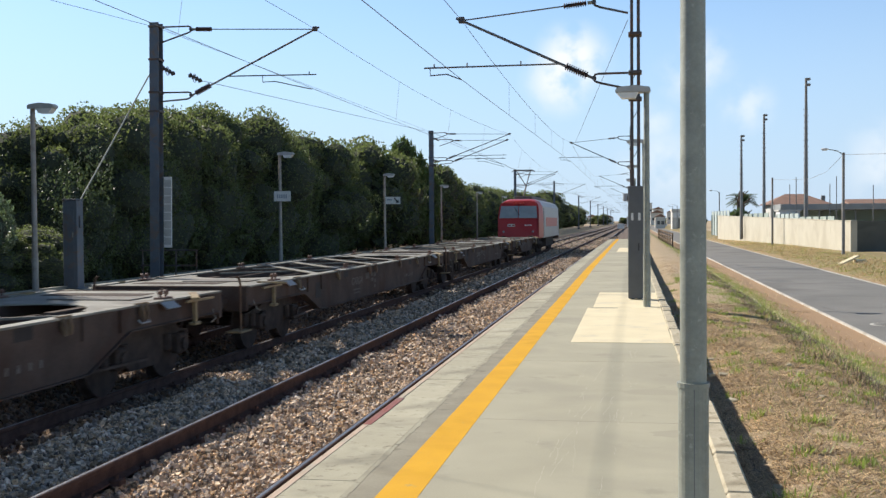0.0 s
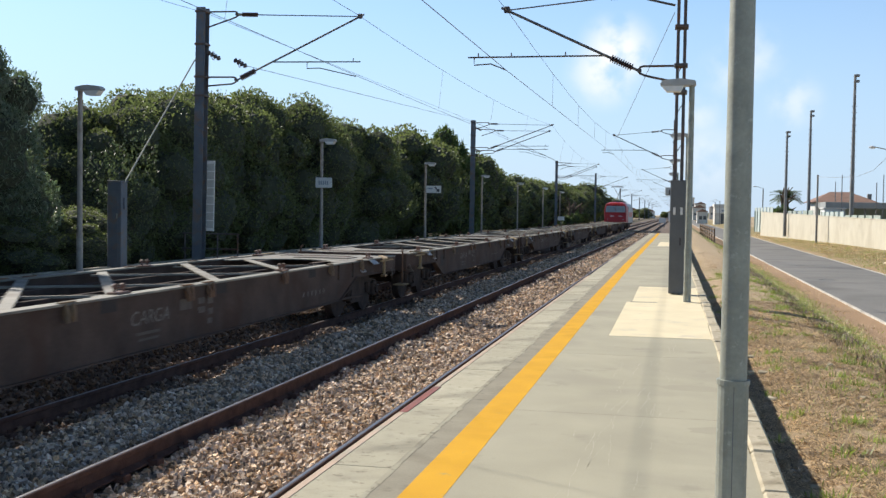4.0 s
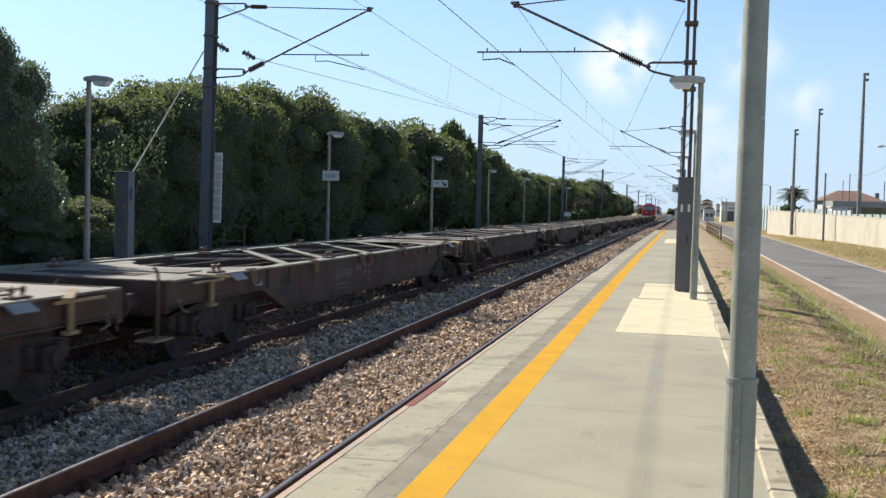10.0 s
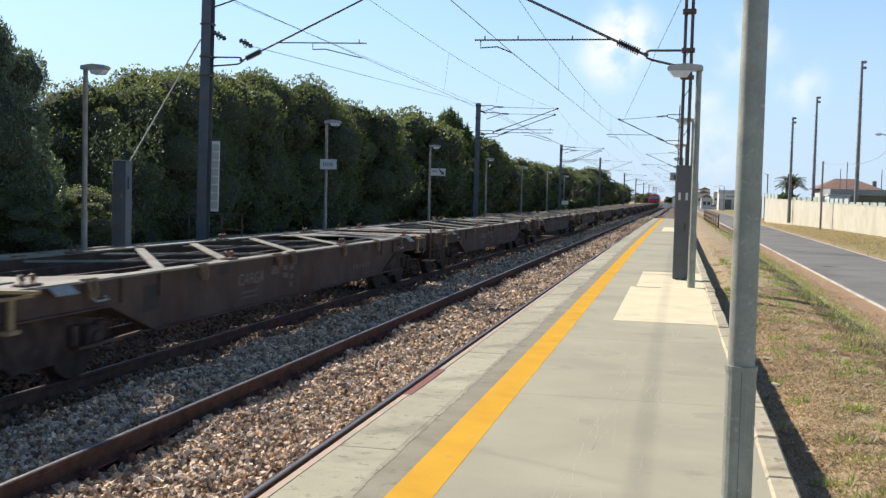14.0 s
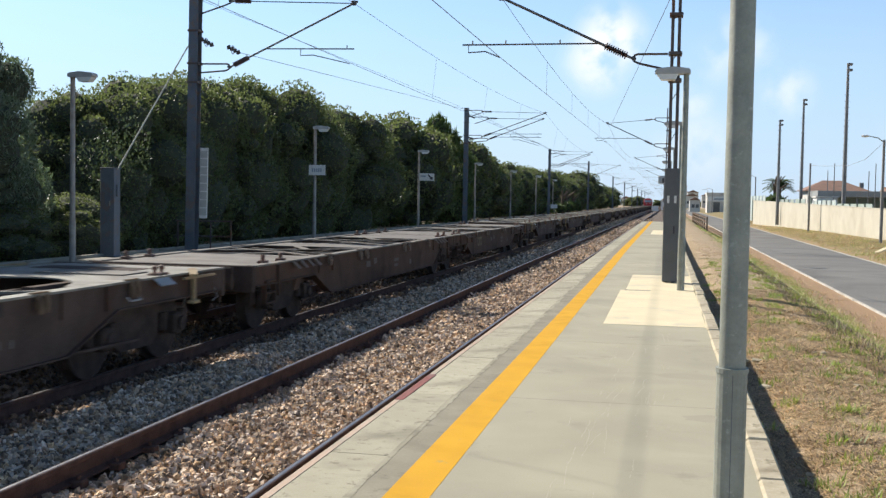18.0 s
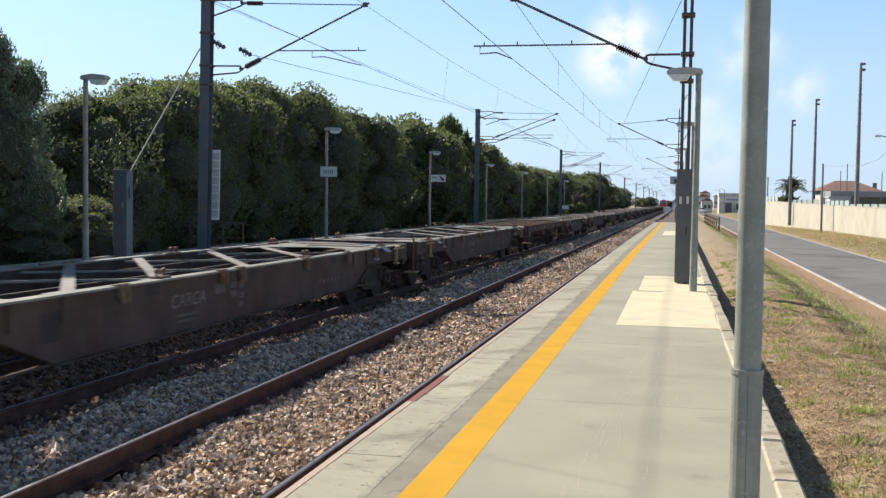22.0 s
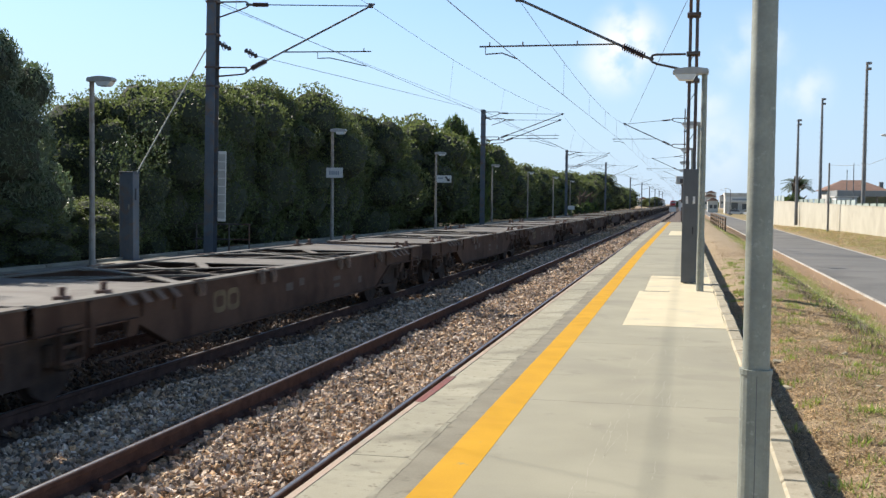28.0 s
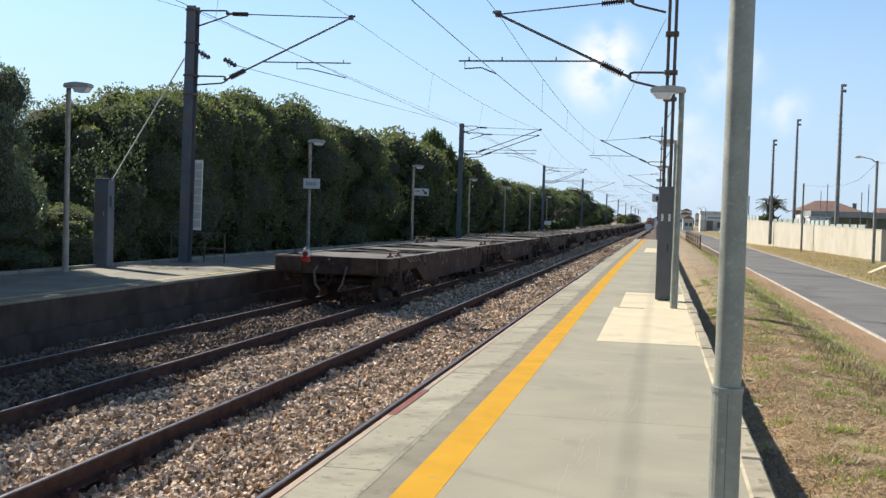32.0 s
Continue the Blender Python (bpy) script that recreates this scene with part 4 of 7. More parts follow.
# ---- platform lamps ----
def lamp(x, y, height, side, collar, r=0.065, label=""):
    l = thing("platform_lamp", label or "slim galvanised platform lamp with a flat pale head", "lamp", (x, y, 0), group="platform lamps")
    low, up = B(), B()
    metal = M["pole"] if x < -5 else M["galv"]
    cyl(low, (0, 0, -0.05), (0, 0, collar), r * 1.14, seg=20)
    part("base_tube", low, metal, l)
    cyl(up, (0, 0, collar), (0, 0, height), r, r * 0.84, seg=20)
    o = part("post", up, metal, l)
    smooth(o)
    part("seam", box(B(), (-0.0012, -r * 1.15, 0.0), (0.0012, -r * 1.13, collar - 0.01)), M["mast"], l)
    ring = B()
    cyl(ring, (0, 0, collar - 0.008), (0, 0, collar + 0.010), r * 1.22, seg=20)
    part("collar", ring, metal, l)
    head = B()
    prof = [(-0.07, 0.00), (-0.06, 0.09), (0.20, 0.125), (0.50, 0.095), (0.54, 0.03), (0.49, 0.0)]
    prism(head, [(side * a, height - 0.03 + b) for a, b in prof], -0.13, 0.13, "y")
    bmesh.ops.bevel(head, geom=head.edges[:], offset=0.015, segments=2, affect="EDGES")
    h = part("lamp_head", head, M["lamp"], l, "pale plastic lamp head")
    g = B()
    prism(g, [(side * a, height - 0.03 + b) for a, b in ((0.14, 0.0), (0.19, -0.095), (0.42, -0.095), (0.50, 0.0))], -0.11, 0.11, "y")
    part("lamp_glass", g, M["lampglass"], h, "frosted lamp lens")
    return l


def hung_sign(l, z, w, h, x0, arrow=False):
    """A white sign on a lamp post, from x0 to x0 + w beside it; its small print is plain bars."""
    f = part("sign_panel", box(B(), (x0, -0.115, z), (x0 + w, -0.085, z + h), 0.006), M["white"], l, "white platform sign")
    for dz in (0.07, h - 0.07):
        part("sign_clip", box(B(), (-0.08, -0.084, z + dz - 0.02), (0.08, 0.08, z + dz + 0.02), 0.006), M["galv"], f)
    if arrow:
        part("sign_text_bar", box(B(), (x0 + 0.06, -0.119, z + 0.20), (x0 + 0.34, -0.1155, z + 0.27)), M["bluegrey"], f)
        a = B()
        prism(a, [(x0 + w - 0.36, z + 0.30), (x0 + w - 0.30, z + 0.34), (x0 + w - 0.16, z + 0.18), (x0 + w - 0.10, z + 0.23), (x0 + w - 0.08, z + 0.06), (x0 + w - 0.26, z + 0.08), (x0 + w - 0.21, z + 0.13)], -0.119, -0.1155, "y")
        part("sign_arrow", a, M["black"], f)
    else:
        for k in range(5):
            part("sign_text_bar", box(B(), (x0 + 0.12 + 0.08 * k, -0.119, z + 0.11), (x0 + 0.17 + 0.08 * k, -0.1155, z + 0.25)), M["bluegrey"], f)


left_lamps = []
for x, y in ((-12.535, 21.15), (-12.55, 37.6), (-12.79, 55.6), (-12.97, 73.9), (-13.03, 92.0), (-12.84, 109.0), (-13.06, 128.0)):
    left_lamps.append(lamp(x, y, 4.0, 1, 0.9, 0.06))
hung_sign(left_lamps[1], 2.29, 0.63, 0.37, -0.20)
hung_sign(left_lamps[2], 2.46, 0.80, 0.38, 0.06, True)
lamp(0.261, 3.9, 4.0, -1, 0.912, 0.047, "near galvanised platform lamp post with a collar")
for k, y in enumerate((18.9, 34.6, 50.5, 66.5, 82.0)):
    lamp(0.345 + (0.2 if k else 0) + 0.5 * drift(y), y, 3.98 if k else 3.73, -1, 0.9, 0.056)


def cabinet():
    c = thing("steel_cabinet_post", "wide blue-grey steel counterweight post with a stay", "post", (-12.83, 23.3, 0))
    part("post_body", box(B(), (-0.18, -0.15, -0.02), (0.18, 0.15, 2.07), 0.012), M["mast"], c)
    part("post_door", box(B(), (-0.13, -0.158, 0.20), (0.10, -0.1505, 1.85), 0.004), M["mast"], c)
    part("door_lock", box(B(), (0.06, -0.166, 1.20), (0.085, -0.158, 1.32), 0.003), M["galv"], c)
    part("side_box", box(B(), (0.18, -0.06, 1.42), (0.22, 0.06, 1.70), 0.01), M["mast"], c)
    part("post_cap", box(B(), (-0.19, -0.165, 2.07), (0.19, 0.165, 2.10), 0.008), M["mast"], c)
    part("foot_plate", box(B(), (-0.24, -0.22, -0.01), (0.24, 0.22, 0.03), 0.008), M["mast"], c)
    part("stay_rod", tube(B(), [(0.18, 0, 2.05), (0.26, 3.6, 5.45)], 0.02), M["galv"], c, "pale stay rod up to the mast")


cabinet()


def railing(x, y, w):
    r = thing("railing", "low grey steel railing behind the mast", "railing", (x, y, 0))
    for dx in (0, 0.62 * w, w):
        part("rail_post", cyl(B(), (dx, 0, -0.1), (dx, 0, 0.79), 0.022, seg=8), M["mastdark"], r)
    for z in (0.37, 0.785):
        part("rail_bar", cyl(B(), (-0.08, 0, z), (w + 0.03, 0, z), 0.020, seg=8), M["mastdark"], r)


railing(-13.06, 27.4, 1.55)


# ---- train ----
M["wagon"] = surface("grimy_grey_wagon_paint", (0.065, 0.047, 0.040), (0.123, 0.090, 0.074), 1.6, 0.85, 0.0, 0.25, 40, spec=0.15, stain=(0.078, 0.047, 0.036), stain_scale=1.3)
M["deck"] = surface("worn_wagon_deck", (0.180, 0.171, 0.144), (0.306, 0.293, 0.252), 2.2, 0.65, 0.1, 0.25, 50, stain=(0.117, 0.095, 0.077), stain_scale=1.2)
M["deck2"] = surface("worn_brown_wagon_deck", (0.122, 0.108, 0.092), (0.212, 0.194, 0.168), 2.2, 0.7, 0.05, 0.25, 50, stain=(0.093, 0.068, 0.051), stain_scale=1.0)
M["brown"] = surface("rusty_brown_wagon_paint", (0.073, 0.045, 0.034), (0.119, 0.075, 0.055), 1.6, 0.85, 0.0, 0.25, 40, spec=0.15, stain=(0.051, 0.031, 0.024), stain_scale=1.2)
M["rust"] = surface("flaky_rust", (0.112, 0.063, 0.039), (0.225, 0.135, 0.084), 5, 0.85, 0, 0.4, 50)
M["ochre"] = surface("faded_ochre_paint", (0.26, 0.19, 0.10), (0.36, 0.27, 0.15), 6, 0.75, 0, 0.2, 60, stain=(0.22, 0.15, 0.09), stain_scale=5)
M["slat"] = surface("rusty_deck_slats", (0.130, 0.087, 0.063), (0.228, 0.168, 0.130), 4, 0.8, 0, 0.3, 50, stain=(0.140, 0.088, 0.063), stain_scale=3)
M["iron"] = surface("oily_black_iron", (0.043, 0.032, 0.027), (0.098, 0.070, 0.058), 5, 0.85, 0.0, 0.3, 50, spec=0.2)
M["print"] = surface("faded_white_lettering", (0.15, 0.135, 0.115), (0.235, 0.215, 0.19), 5, 0.9, 0, 0.1, 60, stain=(0.10, 0.085, 0.07), stain_scale=9)
M["emblem"] = surface("faded_yellow_emblem", (0.144, 0.112, 0.061), (0.194, 0.151, 0.086), 5, 0.9, 0, 0.1, 60, stain=(0.11, 0.075, 0.05), stain_scale=3)
M["stencil"] = surface("faded_stencil_paint", (0.10, 0.083, 0.070), (0.15, 0.128, 0.108), 5, 0.9, 0, 0.1, 60, stain=(0.075, 0.058, 0.048), stain_scale=5)
M["nearblack"] = surface("near_black_paint", (0.035, 0.029, 0.027), (0.055, 0.045, 0.042), 5, 0.9, 0, 0.1, 60)
M["claw"] = surface("rusty_ochre_bracket", (0.14, 0.095, 0.056), (0.215, 0.150, 0.090), 6, 0.8, 0, 0.3, 60, stain=(0.09, 0.052, 0.034), stain_scale=7)
M["knob"] = surface("rust_red_knobs", (0.13, 0.065, 0.045), (0.21, 0.12, 0.09), 8, 0.6, 0, 0.2, 60)
M["sheet"] = surface("bare_zinc_sheet", (0.306, 0.306, 0.306), (0.425, 0.425, 0.416), 7, 0.5, 0.3, 0.1, 60)
M["locored"] = surface("red_locomotive_paint", (0.359, 0.014, 0.016), (0.437, 0.023, 0.023), 1.2, 0.35, 0, 0.03, 40)
M["locogrey"] = surface("pale_grey_locomotive_paint", (0.319, 0.310, 0.310), (0.383, 0.372, 0.372), 1.2, 0.4, 0, 0.03, 40, stain=(0.40, 0.39, 0.38), stain_scale=1)
# pale base colour stands in for the sky reflected in the panes
M["glass"] = surface("sky_coloured_glass", (0.27, 0.31, 0.32), (0.36, 0.40, 0.41), 2, 0.08, 0, 0.0, 40)
M["lens"] = surface("red_lens", (0.5, 0.03, 0.02), (0.62, 0.05, 0.04), 4, 0.2, 0, 0.0, 40)


def bogie(parent, y0):
    """A two-axle bogie, with its side frames, bolster, springs and wheels."""
    b = B()
    box(b, (-0.95, y0 - 0.22, 0.52), (0.95, y0 + 0.22, 0.80), 0.02)
    o = part("bogie", b, M["iron"], parent, "oily black two-axle bogie")
    for s in (-1, 1):
        f = B()
        x = 1.0 * s
        prism(f, [(y0 - 1.42, 0.42), (y0 - 1.42, 0.62), (y0 - 0.75, 0.70), (y0 - 0.45, 0.74), (y0 + 0.45, 0.74), (y0 + 0.75, 0.70), (y0 + 1.42, 0.62), (y0 + 1.42, 0.42), (y0 + 0.65, 0.42), (y0 + 0.40, 0.24), (y0 - 0.40, 0.24), (y0 - 0.65, 0.42)], x - 0.05, x + 0.05)
        part("bogie_frame", f, M["iron"], o)
        for dy in (-0.9, 0.9):
            ab = B()
            box(ab, (x + (0.05 if s > 0 else -0.20), y0 + dy - 0.13, 0.33), (x + (0.20 if s > 0 else -0.05), y0 + dy + 0.13, 0.60), 0.03)
            cyl(ab, (x + s * 0.20, y0 + dy, 0.46), (x + s * 0.24, y0 + dy, 0.46), 0.09, seg=10)
            for e in (-0.26, 0.26):
                cyl(ab, (x + s * 0.08, y0 + dy + e, 0.40), (x + s * 0.08, y0 + dy + e, 0.62), 0.065, seg=8)
            part("axle_box", ab, M["iron"], o)
            w = B()
            cyl(w, (GAUGE * s - 0.065, y0 + dy, 0.46), (GAUGE * s + 0.065, y0 + dy, 0.46), 0.46, seg=28)
            cyl(w, (GAUGE * s - s * 0.065 - 0.015, y0 + dy, 0.46), (GAUGE * s - s * 0.065 + 0.015, y0 + dy, 0.46), 0.485, seg=28)
            cyl(w, (GAUGE * s + s * 0.06, y0 + dy, 0.46), (GAUGE * s + s * 0.085, y0 + dy, 0.46), 0.14, seg=14)
            part("wheel", w, M["iron"], o)
    for dy in (-0.9, 0.9):
        part("axle", cyl(B(), (-0.8, y0 + dy, 0.46), (0.8, y0 + dy, 0.46), 0.08, seg=10), M["iron"], o)
    return o


def end_gear(parent, L, s, mat, stanchion=True):
    """Buffers, hook, steps and shunter's handrails at one end (s: +1 front, -1 rear)."""
    y = s * (L / 2 - 0.62)
    part("headstock", box(B(), (-1.32, min(y, y + s * 0.10), 0.72), (1.32, max(y, y + s * 0.10), 1.12), 0.012), mat, parent)
    for sx in (-1, 1):
        bf = B()
        x = 0.9 * sx
        cyl(bf, (x, y + s * 0.08, 0.86), (x, y + s * 0.42, 0.86), 0.11, seg=12)
        cyl(bf, (x, y + s * 0.42, 0.86), (x, y + s * 0.56, 0.86), 0.075, seg=12)
        if stanchion:
            cyl(bf, (x, y + s * 0.56, 0.86), (x, y + s * 0.60, 0.86), 0.20, 0.18, seg=18)
        else:
            box(bf, (x - 0.30, y - 0.62, 0.80), (x + 0.30, y - 0.54, 1.13), 0.02)
        part("buffer", bf, M["iron"], parent)
    hk = B()
    tube(hk, [(0, y, 0.97), (0, y + s * 0.30, 0.97), (0, y + s * 0.36, 1.05), (0, y + s * 0.30, 1.08)], 0.035)
    tube(hk, [(0.06, y + s * 0.25, 0.95), (0.07, y + s * 0.34, 0.62), (0, y + s * 0.36, 0.50), (-0.07, y + s * 0.34, 0.62), (-0.06, y + s * 0.25, 0.95)], 0.02)
    part("coupling", hk, M["iron"], parent, "screw coupling on its hook")
    for sx in (-0.35, 0.35):
        part("brake_hose", tube(B(), [(sx, y + s * 0.10, 0.90), (sx * 1.05, y + s * 0.28, 0.78), (sx * 0.9, y + s * 0.33, 0.50), (sx * 0.6, y + s * 0.30, 0.36)], 0.025), M["iron"] if stanchion else M["print"], parent)
    if stanchion:
        for sx in (-1, 1):
            st = B()
            x = 1.24 * sx
            if s < 0:
                tube(st, [(x, y + s * 0.16, 0.42), (x, y + s * 0.16, 1.16), (x - sx * 0.02, y + s * 0.16, 1.24), (x - sx * 0.06, y + s * 0.16, 1.28)], 0.020, 8)
                part("stanchion", st, M["rust"], parent, "dark rusty stanchion")
                sp = box(B(), (x - 0.17, y - 0.24 + s * 0.16, 0.40), (x + 0.10, y + 0.24 + s * 0.16, 0.43), 0.006)
                part("step", sp, M["ochre"], parent, "faded ochre foot step")
            else:
                tube(st, [(x, y + s * 0.12, 0.62), (x, y + s * 0.12, 1.02), (x - sx * 0.12, y + s * 0.12, 1.10)], 0.016, 8)
                part("grab_iron", st, M["wagon"], parent)
            hr = B()
            tube(hr, [(x, y - s * 0.22, 1.02), (x + sx * 0.12, y - s * 0.26, 0.74), (x + sx * 0.12, y - s * 0.42, 0.70)], 0.014)
            part("handrail", hr, M["print"], parent)


def sill_side(w, s, h0, h1, mat, deck, ends=(2.9, 2.9), run=1.05, deep=0.44, shallow=0.82):
    """One deep-bellied side sill with its flanges, ribs and hanging plates; h0 and h1 are its ends."""
    x = 1.30 * s
    a, b = h0 + ends[0], h1 - ends[1]
    poly = [(h0, 1.10), (h1, 1.10), (h1, shallow), (b, shallow), (b - run, deep), (a + run, deep), (a, shallow), (h0, shallow)]
    o = part("side_sill", prism(B(), poly, x - 0.012, x + 0.012), mat, w)
    part("sill_flange", box(B(), (x - 0.12, h0, 1.10), (x + 0.05, h1, 1.125)), deck, o, "worn bright sill edge")
    low = B()
    box(low, (x - 0.09, a + run, deep - 0.02), (x + 0.05, b - run, deep))
    bar(low, (x - 0.02, a, shallow - 0.01), (x - 0.02, a + run, deep - 0.01), 0.14, 0.02)
    bar(low, (x - 0.02, b, shallow - 0.01), (x - 0.02, b - run, deep - 0.01), 0.14, 0.02)
    box(low, (x - 0.09, h0, shallow - 0.02), (x + 0.05, a, shallow))
    box(low, (x - 0.09, b, shallow - 0.02), (x + 0.05, h1, shallow))
    part("lower_flange", low, mat, o)
    # stays that tie the belly's foot to the bogie's end
    for y0, y1 in ((a + run, a - 0.55), (b - run, b + 0.55)):
        part("foot_stay", bar(B(), (x - 0.02, y0, deep), (x - 0.02, y1, deep - 0.03), 0.05, 0.03), mat, o)
    for y in (a + 0.25, b - 0.25, a + run + 0.1, b - run - 0.1):
        part("web_rib", box(B(), (x + 0.012 * s, y - 0.012, shallow), (x + 0.045 * s, y + 0.012, 1.098)) if s > 0 else box(B(), (x - 0.045, y - 0.012, shallow), (x - 0.012, y + 0.012, 1.098)), mat, o)
    return o


def claw(parent, x, y, mat):
    """A hinged container bracket: two bent leaves that hang outside the sill's edge."""
    e = 1 if x > 0 else -1
    b = B()
    for dy, lean in ((-0.085, 0.10), (0.055, 0.07)):
        prism(b, [(x + 0.052 * e, 1.118), (x + 0.066 * e, 1.118), (x + (0.045 + lean * 0.6) * e, 1.02), (x + (0.04 + lean * 0.6) * e, 0.93), (x + (0.025 + lean * 0.6) * e, 0.935), (x + 0.035 * e, 1.02)], y + dy - 0.03, y + dy + 0.025, "y")
    box(b, (min(x, x + 0.05 * e), y - 0.16, 1.126), (max(x, x + 0.05 * e), y + 0.12, 1.142))
    part("container_bracket", b, mat, parent, "hinged container bracket")


def ball_lock(parent, x, y, mat):
    """A pair of knobbed lock handles on the sill."""
    b = B()
    for dy in (-0.09, 0.09):
        cyl(b, (x, y + dy, 1.12), (x, y + dy, 1.18), 0.020, seg=8)
        bmesh.ops.create_icosphere(b, subdivisions=1, radius=0.042, matrix=Matrix.Translation((x, y + dy, 1.21)))
    box(b, (x - 0.07, y - 0.16, 1.122), (x + 0.07, y + 0.16, 1.15), 0.01)
    part("twist_lock", b, mat, parent)


def word(text, size, parent, material, x, y, z, width, label):
    """Painted lettering on a plate that faces +x, read along +y."""
    cu = bpy.data.curves.new("lettering", "FONT")
    cu.body, cu.size, cu.shear, cu.extrude = text, size, 0.18, 0.0
    me = bpy.data.meshes.new_from_object(bpy.data.objects.new("lettering", cu))
    xs = [v.co.x for v in me.vertices]
    k = width / (max(xs) - min(xs))
    x0 = min(xs)
    for v in me.vertices:
        v.co = Vector((x, y + (v.co.x - x0) * k, z + v.co.y))
    me.name = "lettering"
    return part("lettering", me, material, parent, label)


def wagon_grey(L):
    """Container wagon: fish-bellied side sills, plated ends, open middle with flat diagonal braces."""
    w = thing("container_wagon", "empty grimy grey bogie container wagon with open deck", "freight wagon", group="wagons of the train")
    h = L / 2 - 0.62
    q = h - 8.68
    sills = {s: sill_side(w, s, -h, h, M["wagon"], M["deck"]) for s in (-1, 1)}
    o = sills[1]
    word("CARGA", 0.235, o, M["print"], 1.3135, -2.52, 0.745, 0.95, "faded white lettering")
    for y, z, ln, hh in ((-1.12, 0.82, 0.34, 0.14), (-0.66, 0.86, 0.20, 0.08), (-0.66, 0.74, 0.20, 0.08), (-0.38, 0.84, 0.16, 0.11), (-0.38, 0.70, 0.16, 0.08), (-0.40, 0.58, 0.14, 0.07), (-2.1, 0.62, 0.62, 0.035), (-2.1, 0.55, 0.5, 0.03)):
        part("marking_bar", box(B(), (1.3125, y - ln / 2, z), (1.315, y + ln / 2, z + hh)), M["stencil"], o, "faded stencil block")
    for k in range(6):
        y = 2.75 + 0.21 * k + q
        part("marking_bar", box(B(), (1.3125, y - 0.02, 0.64), (1.315, y + 0.02, 0.72)), M["print"], o, "faded white tally mark")
    # no hole is cut: the opening's shade is painted as a dark plate
    part("inspection_plate", box(B(), (1.3125, -4.98 - q, 0.66), (1.316, -4.62 - q, 0.96)), M["nearblack"], o, "dark plate painted in for an opening in the sill")
    # three near-black patches just below the flange
    for y in (-3.2, -0.2, 3.6):
        part("soot_patch", box(B(), (1.3122, y, 0.95), (1.3138, y + 0.35, 1.09)), M["nearblack"], o)
    for s in (-1, 1):
        plate = B()
        y1, y0 = s * h, s * (h - 3.5)
        pts = [(-1.18, y1), (1.18, y1), (1.18, y0)] + [(1.02 - 2.04 * i / 12, y0 + s * 1.05 * math.sin(math.pi * i / 12) ** 0.6) for i in range(13)] + [(-1.18, y0)]
        prism(plate, pts, 1.092, 1.112, "z")
        part("end_deck", plate, M["deck"], w, "worn steel end deck")
        # the recess is a flat dark sheet; its shade is only colour
        hole = B()
        box(hole, (-0.95, min(y1 - s * 0.55, y1 - s * 1.05), 1.113), (0.55, max(y1 - s * 0.55, y1 - s * 1.05), 1.117))
        part("deck_recess", hole, M["iron"], w)
        part("hatch_cover", box(B(), (-0.35, min(y1 - s * 1.25, y1 - s * 1.9), 1.113), (0.85, max(y1 - s * 1.25, y1 - s * 1.9), 1.128), 0.004), M["deck2"], w)
        for x in (-0.6, 0.6):
            part("draw_beam", box(B(), (x - 0.06, min(y1, y0), 0.80), (x + 0.06, max(y1, y0), 1.09)), M["wagon"], w)
        bogie(w, s * (h - 1.95))
        end_gear(w, L, s, M["wagon"])
    # flat diagonals one way, thin rods the other way
    for y in (-4.7, -2.7, 0.05, 2.7):
        f = y * h / 8.98
        part("diagonal_brace", bar(B(), (1.24, f, 1.10), (-1.24, f + 4.1 if f + 4.1 < h - 2.5 else h - 2.5, 1.10), 0.15, 0.016), M["deck"], w)
        part("tie_rod", bar(B(), (1.22, f + 2.75, 1.07), (-1.22, f + 0.9, 1.07), 0.05, 0.03), M["deck"], w)
        part("brace_gusset", box(B(), (1.02, f - 0.14, 1.094), (1.24, f + 0.30, 1.110)), M["deck"], w)
    for y in (-h * 0.30, 0.0, h * 0.30):
        part("cross_member", box(B(), (-1.28, y - 0.05, 0.62), (1.28, y + 0.05, 0.80)), M["iron"], w)
    # unseen beams added to narrow the sunlight through the open deck
    for x in (-0.42, 0.42):
        part("inner_beam", box(B(), (x - 0.03, -h + 3.4, 0.70), (x + 0.03, h - 3.4, 1.06)), M["iron"], w)
    pipe = B()
    tube(pipe, [(0.35, -h, 0.62), (0.35, h, 0.62)], 0.025)
    cyl(pipe, (-0.9, -1.2, 0.70), (-0.9, 0.1, 0.70), 0.17, seg=14)
    part("brake_pipe", pipe, M["iron"], w)
    for y in (-6.26, -3.62, -1.02, -0.42, 2.2, 4.4, 6.2):
        for s in (-1, 1):
            claw(w, 1.30 * s, y * (h / 8.68), M["claw"] if (y < -3 or y > 4) else M["rust"])
    for y in (-7.1 - q, -2.6, 2.6, 7.0 + q):
        for s in (-1, 1):
            ball_lock(w, 1.20 * s, y, M["knob"])
    for s in (-1, 1):
        for e in (-1, 1):
            y = s * (h - 0.75)
            part("folding_flap", bar(B(), (1.22 * e, y, 1.14), (1.50 * e, y - s * 0.55, 1.10), 0.10, 0.03), M["ochre"], w, "folded ochre lashing flap")
            part("lashing_rail", bar(B(), (1.40 * e, y - s * 0.62, 1.06), (1.40 * e, y + s * 0.30, 1.06), 0.04, 0.03), M["ochre"], w)
            fl = prism(B(), [(1.335 * e, 1.105), (1.352 * e, 1.105), (1.46 * e, 1.025), (1.445 * e, 1.015)], min(y - s * 0.95, y - s * 1.34), max(y - s * 0.95, y - s * 1.34), "y")
            part("sheet_flap", fl, M["sheet"], w, "pale tilted sheet flap")
            hg = B()
            box(hg, (1.38 * e - 0.025, y - s * 0.30 - 0.035, 0.76), (1.38 * e + 0.025, y - s * 0.30 + 0.035, 1.06), 0.008)
